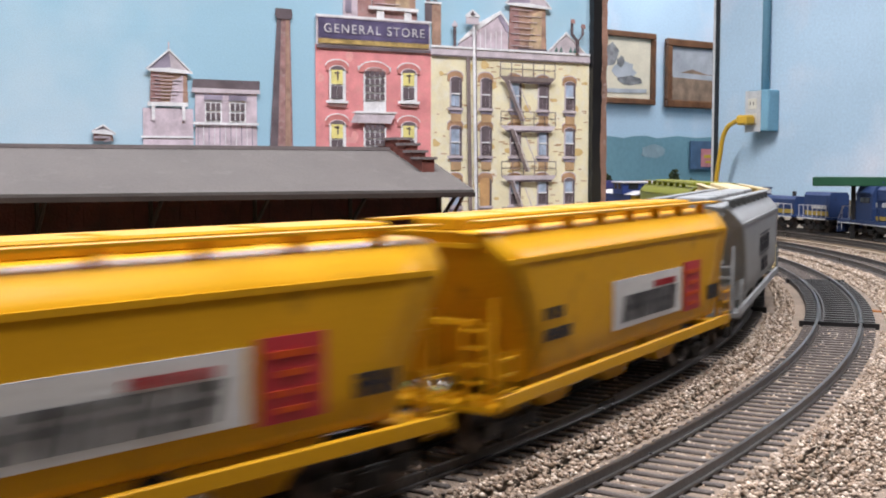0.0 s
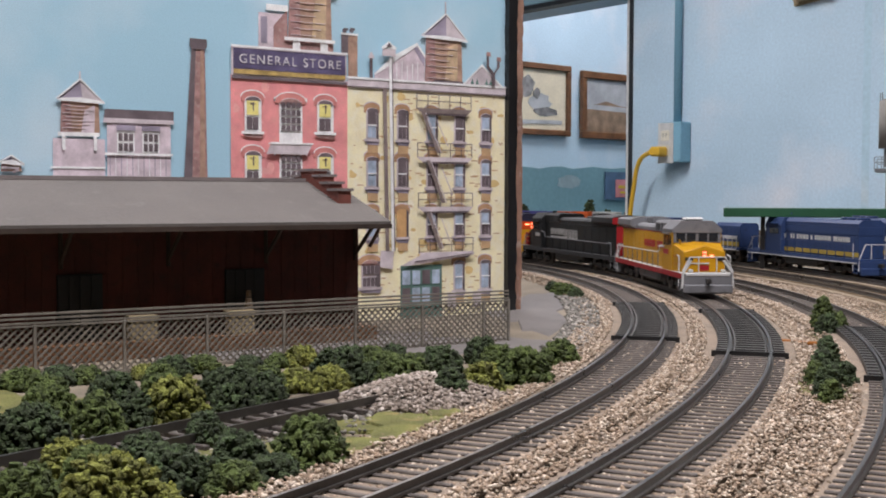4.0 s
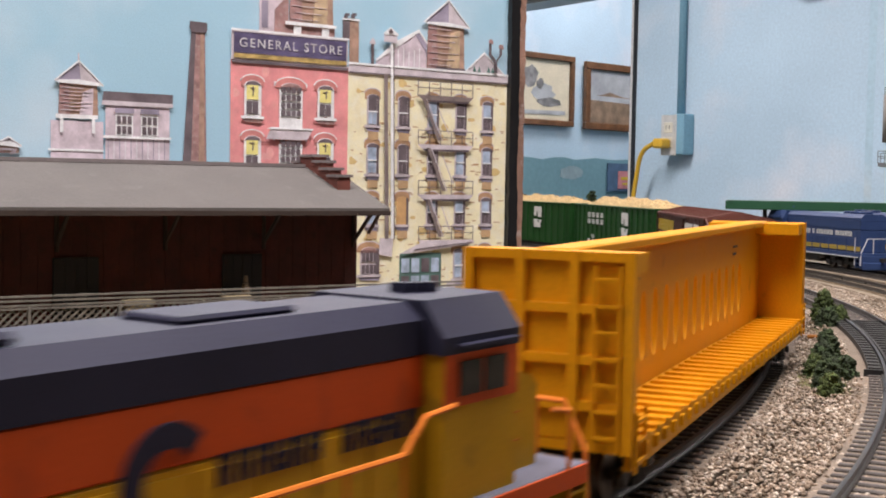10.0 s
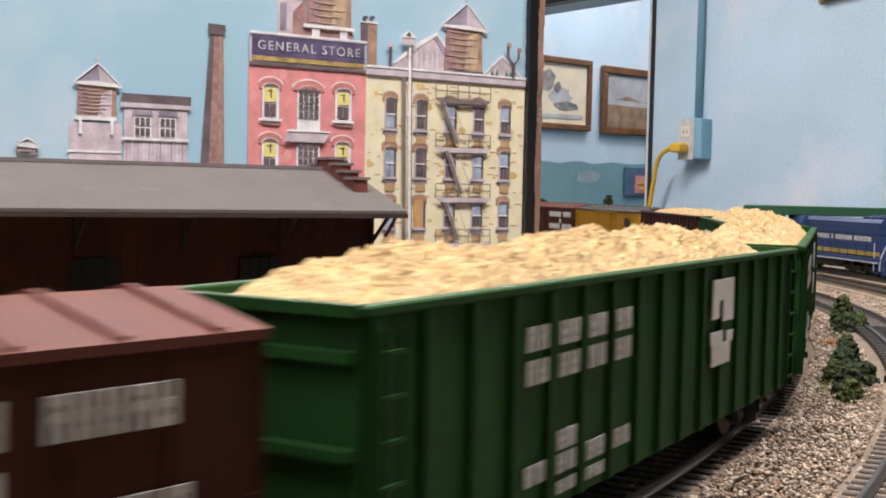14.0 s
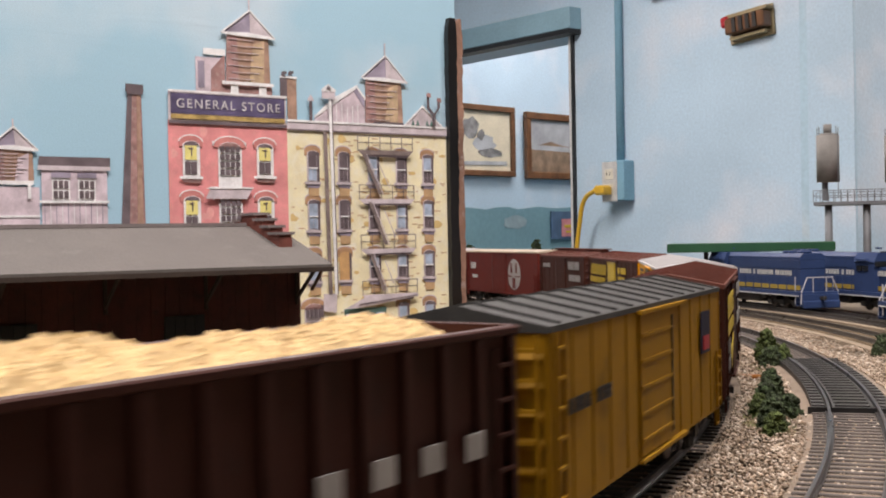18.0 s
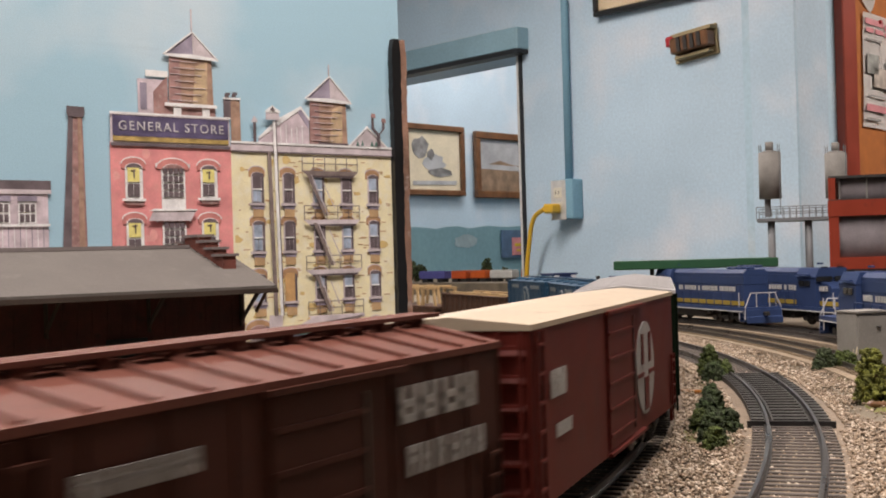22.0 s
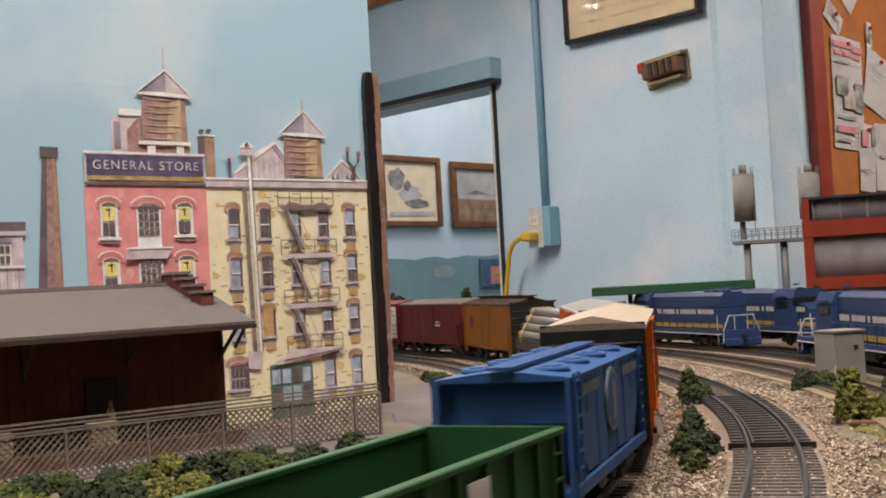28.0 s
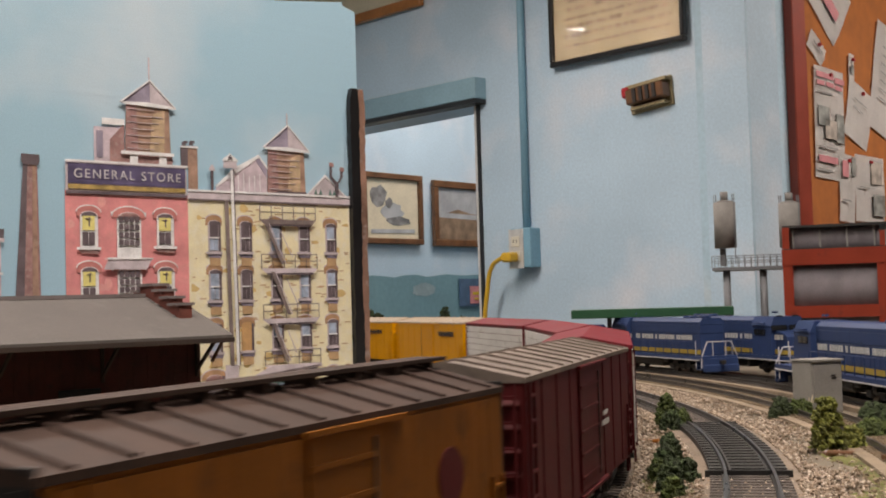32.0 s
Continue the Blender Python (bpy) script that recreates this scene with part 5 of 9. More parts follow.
sheet_note("white event flyer with red heading bars and photographs", 0.287, 0.349, 0.443, 0.633, 2,
           [(0.03, 0.62, 0.90, 0.95, PINK_INK), (0.66, 0.98, 0.88, 0.93, PINK_INK), (0.05, 0.30, 0.83, 0.87, PINK_INK), (0.36, 0.62, 0.83, 0.87, PINK_INK), (0.66, 0.9, 0.82, 0.86, PINK_INK), (0.05, 0.55, 0.76, 0.775, GREY_INK), (0.08, 0.45, 0.47, 0.64, PHOTO_A), (0.30, 0.72, 0.36, 0.53, PHOTO_B), (0.68, 0.95, 0.34, 0.60, PHOTO_A), (0.10, 0.7, 0.27, 0.285, GREY_INK), (0.05, 0.7, 0.14, 0.20, PINK_INK), (0.05, 0.5, 0.06, 0.08, GREY_INK)])
sheet_note("blank white sheet pinned askew", 0.462, 0.452, 0.597, 0.606, 18, [(0.2, 0.75, 0.7, 0.71, GREY_INK), (0.2, 0.6, 0.55, 0.56, GREY_INK)])
sheet_note("white leaflet with a maroon picture", 0.405, 0.243, 0.490, 0.418, 3, [(0.1, 0.50, 0.66, 0.90, PINK_INK), (0.72, 0.95, 0.70, 0.98, PHOTO_A), (0.1, 0.6, 0.3, 0.32, GREY_INK)])
sheet_note("white leaflet with dark photographs", 0.492, 0.246, 0.662, 0.422, 1, [(0.50, 0.86, 0.58, 0.92, PHOTO_B), (0.55, 0.95, 0.10, 0.42, PHOTO_A), (0.1, 0.42, 0.5, 0.52, GREY_INK)])
sheet_note("small white card pinned at a slant", 0.268, 0.655, 0.356, 0.705, 32, [(0.2, 0.8, 0.5, 0.56, GREY_INK)])
sheet_note("white sheet curling off the board", 0.300, 0.735, 0.480, 0.900, 38, [(0.3, 0.8, 0.3, 0.5, PINK_INK)])
sheet_note("large white typed sheet", 0.620, 0.470, 0.860, 0.780, 16, [(0.15, 0.8, 0.3 + 0.08 * i, 0.31 + 0.08 * i, GREY_INK) for i in range(7)])
sheet_note("narrow white paper slip with a dark picture", 0.482, 0.585, 0.512, 0.688, 4, [(0.2, 0.7, 0.5, 0.7, PHOTO_A)])
sheet_note("white notice with a picture", 0.70, 0.24, 0.85, 0.42, 3, [(0.1, 0.9, 0.5, 0.9, PHOTO_B)])

# ---- next room seen through the opening ----
hill = thing("far_backdrop", "low teal painted backdrop with a pale cloud in the next room", "backdrop", kind="structure", m=W_FAR @ pose(0, -0.03, 0))
bm = bmesh.new()
top = [(0.9 - 0.06 * i, 0.181 - 0.0006 * i + 0.004 * math.sin(i * 1.7) + 0.002 * math.sin(i * 4.1)) for i in range(40)]
prism(bm, [(-1.5, -0.3), (0.9, -0.3)] + top, 0, 0.01, "y")
part("panel", bm, TEAL, hill)
bm = bmesh.new()
prism(bm, blob(-0.20, 0.115, 0.075, 0.030, 14, 7), -0.0012, -0.0002, "y")
part("painted_cloud", bm, material("painted_haze", (0.24, 0.33, 0.36), 0.7, 0.2, 10, 60), hill)
cl = thing("painted_sign", "recessed dark blue picture with a red and yellow centre", "picture", m=W_FAR @ pose(0.090, -0.034, 0.102))
part("panel", B((-0.085, 0.085, -0.006, 0, -0.055, 0.055)), material("sign_slate", (0.07, 0.13, 0.22), 0.6, 0.2, 30, 300), cl)
part("red_area", B((-0.025, 0.06, -0.0085, -0.0065, -0.045, 0.025)), PINK_INK, cl)
part("yellow_bar", B((-0.01, 0.05, -0.0105, -0.009, -0.01, 0.002), (0.0, 0.055, -0.0105, -0.009, -0.03, -0.022)), YELLOW_INK, cl)
solid("far_table", B((-1.2, 1.0, -0.25, 0.22, -0.10, -0.022)), TABLE, "layout deck in the next room", "table", kind="structure", m=pose(0.1, 3.93, 0, 0, 0, -50))
for tx, ty, h in ((-0.10, 3.95, .055), (-0.075, 3.97, .05), (0.142, 3.94, .062), (0.20, 3.9, .03)):
    tr = thing("conifer", "small dark green conical model tree", "tree", "far trees", m=pose(tx, ty, -0.022))
    part("trunk", B((-0.002, 0.002, -0.002, 0.002, 0, 0.02)), FRAME_WOOD, tr)
    hang("crown", clumps("crown", LEAF_DARK, 60, 0.018, 0.018, h, 0.006, int(h * 1000), 0.004), tr)
for i, (tx, col, w) in enumerate(((-0.155, (0.06, 0.12, 0.35), .10), (-0.03, (0.10, 0.10, 0.30), .11), (0.055, (0.55, 0.10, 0.03), .06), (0.115, (0.60, 0.12, 0.03), .06), (0.185, (0.55, 0.55, 0.52), .09), (0.27, (0.30, 0.10, 0.05), .07))):
    pc = paint("far_car_paint", col)
    fc = thing("parked_wagon", "small model wagon parked in the next room", "train car", "far wagons", m=pose(tx, 3.80 - tx * 0.7, -0.022, 0, 0, -42))
    part("body", B((-w / 2, w / 2, -0.018, 0.018, 0.011, 0.032), bevel=0.002), pc, fc)
    part("roof", B((-w / 2, w / 2, -0.016, 0.016, 0.032, 0.036), bevel=0.001), pc, fc)
    for k in (-1, 1):
        part("truck", B((k * w * 0.3 - 0.012, k * w * 0.3 + 0.012, -0.014, 0.014, 0.0, 0.011)), DARK, fc)
# wooden layout edge behind the yard
solid("wood_fascia", B((-0.52, 0.092, -0.012, 0.0, -0.30, -0.055)), WOOD, "orange-brown wooden fascia board by the opening", "board", kind="structure", m=W_MAIN @ pose(0, -0.10, 0))


# ---- rolling stock: shared running gear ----
def make_truck_meshes():
    bm = bmesh.new()
    box(bm, -0.0145, 0.0145, -0.0005, 0.0007, 0.0042, 0.0062)
    box(bm, -0.0045, 0.0045, -0.0007, 0.0010, 0.0020, 0.0060)
    for k in (-0.0105, 0.0105):
        box(bm, k - 0.0022, k + 0.0022, -0.0006, 0.0012, 0.0036, 0.0072)
    for k in (-0.0025, 0.0, 0.0025):
        tube(bm, (k, 0.0011, 0.0022), (k, 0.0011, 0.0056), 0.0009, 6)
    frame_mesh = mesh_of("side_frame", bm, DARK)
    bm = bmesh.new()
    for y in (-0.0082, 0.0082):
        tube(bm, (0, y - 0.0010, 0.0055), (0, y + 0.0010, 0.0055), 0.0055, 18)
        tube(bm, (0, y * 0.9 - 0.0004, 0.0055), (0, y * 0.9 + 0.0004, 0.0055), 0.0062, 18)
    tube(bm, (0, -0.0105, 0.0055), (0, 0.0105, 0.0055), 0.0011, 8)
    wheel_mesh = mesh_of("wheelset", bm, material("wheel_steel", (0.10, 0.085, 0.075), 0.35, 0.3, 90, 900, 0.05, 0.7))
    bm = bmesh.new()
    box(bm, -0.0030, 0.0030, -0.0100, 0.0100, 0.0050, 0.0085)
    bolster = mesh_of("bolster", bm, DARK)
    bm = bmesh.new()
    box(bm, 0, 0.0080, -0.0012, 0.0012, 0.0085, 0.0110)
    box(bm, 0.0055, 0.0090, -0.0022, 0.0010, 0.0082, 0.0115)
    soften(bm, 0.0003)
    coupler = mesh_of("coupler", bm, DARK)
    bm = bmesh.new()
    box(bm, -0.0245, 0.0245, -0.0006, 0.0008, 0.0045, 0.0070)
    for k in (-0.0195, 0.0, 0.0195):
        box(bm, k - 0.0035, k + 0.0035, -0.0008, 0.0014, 0.0030, 0.0072)
    for k in (-0.0105, 0.0105):
        box(bm, k - 0.0020, k + 0.0020, -0.0006, 0.0012, 0.0062, 0.0095)
    long_frame = mesh_of("side_frame", bm, DARK)
    return frame_mesh, wheel_mesh, bolster, coupler, long_frame


SIDE_FRAME, WHEELSET, BOLSTER, COUPLER, LONG_FRAME = make_truck_meshes()


def running_gear(car, length, at, axles=2):
    for sx in (-1, 1):
        tr = hang("truck", BOLSTER, car, pose(sx * at, 0, 0), "black truck")
        for sy in (-1, 1):
            hang("side_frame", LONG_FRAME if axles == 3 else SIDE_FRAME, tr, pose(0, sy * 0.0118, 0, 0, 0, 0 if sy > 0 else 180))
        for k in ((-0.0105, 0.0105) if axles == 2 else (-0.0195, 0.0, 0.0195)):
            hang("wheelset", WHEELSET, tr, pose(k, 0, 0))
        hang("coupler", COUPLER, car, pose(sx * (length / 2 - 0.0075), 0, 0, 0, 0, 0 if sx > 0 else 180))


def ladder_mesh(mat, h, w=0.0050, rungs=6):
    bm = bmesh.new()
    for x in (-w / 2, w / 2):
        box(bm, x - 0.0003, x + 0.0003, -0.0003, 0.0004, 0, h)
    for i in range(rungs):
        z = h * (i + 0.5) / rungs
        box(bm, -w / 2, w / 2, -0.0002, 0.0005, z - 0.0003, z + 0.0003)
    return mesh_of("ladder", bm, mat)


def lettering(car, mat, x0, z0, w, h, n, y, label="", name="lettering", slant=0.0):
    """A word as blocky bars on the side; x0 is its left end as read on that side."""
    step = w / n
    for side in (1, -1):
        g = random.Random(int(abs(x0) * 99999 + z0 * 9999 + n))
        bm = bmesh.new()
        for i in range(n):
            if n > 6 and g.random() < 0.06:
                continue
            a = i * step
            b = a + step * g.uniform(0.66, 0.84)
            yy = side * y
            # left end as read: on the +y side x runs from front (+) to rear (-)
            for (p, q, lo, hi) in ((a, a + step * 0.26, 0, 1), (b - step * 0.26, b, 0, 1), (a, b, g.choice((0.0, 0.78)), None), (a, b, 0.42, 0.62)):
                hi = lo + 0.22 if hi is None else hi
                xs = (x0 - p, x0 - q) if side > 0 else (-x0 + p, -x0 + q)
                for v in box(bm, min(xs), max(xs), min(yy, yy + side * 0.00025), max(yy, yy + side * 0.00025), z0 + lo * h, z0 + hi * h):
                    v.co.x -= side * slant * (v.co.z - z0)
        part(name, bm, mat, car, label, kind="stuff" if n > 6 else "")


def bars(car, mat, y, *rs, name="lettering", label=""):
    """Plain painted bars (x0, x1, z0, z1) on both sides."""
    for side in (1, -1):
        for x0, x1, z0, z1 in rs:
            if side < 0:
                x0, x1 = -x1, -x0
            part(name, B((x0, x1, min(side * y, side * (y + 0.00025)), max(side * y, side * (y + 0.00025)), z0, z1)), mat, car, label)


def boxcar(label, L, body, roof, end=None, door=0.036, door_mat=None, door_x=0.0, ribs=10, eave=0.0478, peak=0.0515, W=0.0178, roofwalk=False, roof_ribs=12, slats=None, double=False):
    """House car: body, corrugated ends, doors, side posts, ladders, ribbed roof."""
    car = thing("boxcar", label, "train car", "cars of the long train")
    lb = L - 0.0125
    h = lb / 2
    part("body", B((-h, h, -W, W, 0.0105, eave), bevel=0.0004), body, car)
    for sx in (-1, 1):
        bm = bmesh.new()
        for i in range(6):
            z = 0.0150 + i * (eave - 0.0180) / 5.6
            prism(bm, [(sx * h, z - 0.0011), (sx * (h + 0.0008), z), (sx * h, z + 0.0011)][:: 1], -W + 0.0012, W - 0.0012, "y")
        part("end_ribs", bm, end or body, car, "corrugated end")
        if end:
            part("end_panel", B((sx * h - 0.0002, sx * h + 0.0004, -W, W, 0.0107, eave + 0.001) if sx > 0 else (sx * h - 0.0004, sx * h + 0.0002, -W, W, 0.0107, eave + 0.001)), end, car)
    bm = bmesh.new()
    prism(bm, [(-W - 0.0004, eave - 0.0012), (W + 0.0004, eave - 0.0012), (W + 0.0004, eave), (0, peak), (-W - 0.0004, eave)], -h - 0.0004, h + 0.0004)
    part("roof", bm, roof, car)
    if roof_ribs:
        bm = bmesh.new()
        prism(bm, [(-W, eave + 0.0001), (-W, eave + 0.0006), (0, peak + 0.0006), (W, eave + 0.0006), (W, eave + 0.0001), (0, peak)], -0.0006, 0.0006)
        rm = mesh_of("roof_rib", bm, roof)
        for i in range(roof_ribs):
            hang("roof_rib", rm, car, pose(-h + lb * (i + 0.5) / roof_ribs, 0, 0))
    if roofwalk:
        part("roofwalk", B((-h - 0.003, h + 0.003, -0.0036, -0.0014, peak + 0.0010, peak + 0.0018), (-h - 0.003, h + 0.003, -0.0010, 0.0010, peak + 0.0010, peak + 0.0018), (-h - 0.003, h + 0.003, 0.0014, 0.0036, peak + 0.0010, peak + 0.0018), *[(x - 0.0008, x + 0.0008, -0.0034, 0.0034, peak - 0.0006, peak + 0.0011) for x in np.linspace(-h + 0.004, h - 0.004, 9)]), roof, car)
    rib = mesh_of("side_post", B((-0.0003, 0.0003, 0, 0.00028, 0.0118, eave - 0.0014)), body)
    skip = (door_x - door * (1.0 if double else 0.5) - 0.001, door_x + door * (1.0 if double else 0.5) + 0.001)
    for i in range(ribs + 1 if ribs else 0):
        x = -h + 0.0006 + (lb - 0.0012) * i / ribs
        for sy in (1, -1):
            if not (skip[0] < sy * x < skip[1]) and not slats:
                hang("side_post", rib, car, pose(x, sy * W, 0, 0, 0, 0 if sy > 0 else 180))
    if slats:
        for i in range(7):
            z = 0.0135 + i * 0.0046
            for sy in (1, -1):
                part("slat", B((-h + 0.001, h - 0.001, min(sy * W, sy * (W + 0.0007)), max(sy * W, sy * (W + 0.0007)), z, z + 0.0042)), slats, car)
    if door:
        dm = door_mat or body
        spans = [(door_x - door / 2, door_x + door / 2)] if not double else [(door_x - door, door_x - 0.0004), (door_x + 0.0004, door_x + door)]
        for sy in (1, -1):
            for a, b in spans:
                a, b = (a, b) if sy > 0 else (-b, -a)
                y0, y1 = sorted((sy * W, sy * (W + 0.0007)))
                d = part("door", B((a, b, y0, y1, 0.0122, eave - 0.0022)), dm, car, "sliding door")
                y2, y3 = sorted((sy * (W + 0.0007), sy * (W + 0.0010)))
                for k in range(5):
                    z = 0.0155 + k * (eave - 0.0205) / 4.4
                    part("door_rib", B((a + 0.0006, b - 0.0006, y2, y3, z, z + 0.0009)), dm, d)
                part("latch", B((a + 0.0012, a + 0.0017, y2, y3 if sy < 0 else y3 + 0.0001, 0.0140, eave - 0.004)), STEEL, d)
            y0, y1 = sorted((sy * W, sy * (W + 0.0014)))
            lo, hi = (skip[0] - door * 0.4, skip[1]) if sy > 0 else (-skip[1], -skip[0] + door * 0.4)
            for z in (0.0108, eave - 0.0020):
                part("door_track", B((lo, hi, y0, y1, z, z + 0.0009)), body, car)
    lad = ladder_mesh(body, eave - 0.0135)
    end_lad = ladder_mesh(end or body, eave - 0.0135)
    low = ladder_mesh(body, 0.017, 0.0050, 4)
    for sx in (-1, 1):
        for sy in (-1, 1):
            hang("ladder", lad if sx * sy > 0 else low, car, pose(sx * (h - 0.0045), sy * (W + 0.0006), 0.0120, 0, 0, 0 if sy > 0 else 180))
        hang("ladder", end_lad, car, pose(sx * (h + 0.0014), sx * (W - 0.0045), 0.0120, 0, 0, -90 * sx))
        for y in (-W, W):
            a, b = sorted((sx * (h - 0.0066), sx * (h - 0.0026)))
            part("stirrup", B((a, a + 0.0008, y - 0.0004, y + 0.0004, 0.0070, 0.0108), (b - 0.0008, b, y - 0.0004, y + 0.0004, 0.0070, 0.0108), (a, b, y - 0.0004, y + 0.0004, 0.0064, 0.0070)), body, car)
    part("center_sill", B((-h, h, -0.0035, 0.0035, 0.0070, 0.0105), (-0.012, 0.006, -0.011, 0.011, 0.0078, 0.0105)), DARK, car)
    running_gear(car, L, h - 0.022)
    return car


def hopper(label, L, body, name="covered_hopper", group="cars of the short train"):
    """Long covered hopper with rounded sides, sloping ends, roof hatches and open end platforms."""
    car = thing(name, label, "train car", group)
    h = L / 2 - 0.0065
    e = h - 0.0080
    top, mid, low = 0.0520, 0.0400, 0.0155
    half = [(0.0150, low), (0.0174, low + 0.0010), (0.0182, low + 0.0030), (0.0184, low + 0.0080), (0.0185, 0.0300), (0.0185, 0.0350), (0.0184, mid), (0.0183, mid + 0.0036), (0.0174, mid + 0.0052), (0.0140, top - 0.0030), (0.0115, top - 0.0022), (0.0070, top - 0.0018)]
    sec = [(-y, z) for y, z in half[::-1]] + half
    sec = sec[len(half):] + sec[:len(half)]
    bm = bmesh.new()
    rows = []
    n = 14
    for i in range(n + 1):
        u = -1 + 2 * i / n
        row = []
        for y, z in sec:
            cut = 0.015 * min(1.0, max(0.0, (0.047 - z) / 0.024))
            row.append(bm.verts.new((u * (e + 0.0065 - cut), y, z)))
        rows.append(row)
    for a, b in zip(rows, rows[1:]):
        for k in range(len(sec)):
            bm.faces.new((a[k], a[(k + 1) % len(sec)], b[(k + 1) % len(sec)], b[k]))
    bm.faces.new(rows[0][::-1]), bm.faces.new(rows[-1])
    for fc in bm.faces:
        fc.smooth = len(fc.verts) == 4
    part("body", bm, body, car, "smooth rounded hopper body")
    for sy in (1, -1):
        y0, y1 = sorted((sy * 0.0176, sy * 0.0190))
        part("side_sill", B((-h + 0.001, h - 0.001, y0, y1, 0.0118, 0.0150), bevel=0.0003), body, car)
        y0, y1 = sorted((sy * 0.0178, sy * 0.0187))
        part("top_chord", B((-e - 0.002, e + 0.002, y0, y1, mid + 0.0030, mid + 0.0042)), body, car)
        bm = bmesh.new()
        for i in range(int(2 * e / 0.021)):
            x = -e + 0.008 + i * 0.021
            box(bm, x, x + 0.0014, sy * 0.0128 - 0.0012, sy * 0.0128 + 0.0012, top - 0.0030, top + 0.0004)
        part("clip_strip", bm, body, car, kind="stuff")
        part("running_board", B((-e - 0.008, e + 0.008, sy * 0.0128 - 0.0018, sy * 0.0128 + 0.0018, top + 0.0002, top + 0.0008)), body, car)
    for i in range(5):
        x = -e * 0.84 + e * 1.68 * i / 4
        part("hatch", B((x - e * 0.19, x + e * 0.19, -0.0058, 0.0058, top - 0.0020, top + 0.0012), bevel=0.0005), body, car)
    lad = ladder_mesh(body, 0.019, 0.0056, 5)
    short = ladder_mesh(body, 0.014, 0.0062, 4)
    for sx in (-1, 1):
        part("end_platform", B((sx * e - 0.002, sx * e + 0.002, -0.0182, 0.0182, 0.0118, 0.0132), (min(sx * e, sx * h), max(sx * e, sx * h), -0.0182, 0.0182, 0.0112, 0.0128)), body, car)
        part("end_post", B(*[(sx * (h - 0.0016) - 0.0006, sx * (h - 0.0016) + 0.0006, y - 0.0006, y + 0.0006, 0.012, 0.0300) for y in (-0.0100, 0.0100)], (sx * (h - 0.0016) - 0.0006, sx * (h - 0.0016) + 0.0006, -0.0125, 0.0125, 0.0300, 0.0312)), body, car)
        part("roof_overhang", B((min(sx * e, sx * (h - 0.001)), max(sx * e, sx * (h - 0.001)), -0.0125, 0.0125, top - 0.0052, top - 0.0042)), body, car)
        for sy in (-1, 1):
            hang("ladder", short, car, pose(sx * (h - 0.0050), sy * 0.0184, 0.0105, 0, 0, 0 if sy > 0 else 180))
        hang("ladder", lad, car, pose(sx * (h - 0.0004), sx * 0.0125, 0.0120, 0, 0, -90 * sx))
        for y in (-0.0155, 0.0155):
            part("brace", B((sx * (e + 0.004) - 0.0005, sx * (e + 0.004) + 0.0005, y - 0.0005, y + 0.0005, 0.0130, 0.036)), body, car)
    for i in range(3):
        bm = bmesh.new()
        x = (i - 1) * e * 0.52
        prism(bm, [(x - 0.020, 0.0160), (x + 0.020, 0.0160), (x + 0.006, 0.0058), (x - 0.006, 0.0058)], -0.0115, 0.0115, "y")
        part("discharge_bay", bm, body, car)
    part("center_sill", B((-h, h, -0.003, 0.003, 0.0085, 0.0112)), DARK, car)
    running_gear(car, L, h - 0.019)
    return car


DIM_INK = material("dim_ink", (0.16, 0.19, 0.20), 0.5, 0.15, 80, 900)


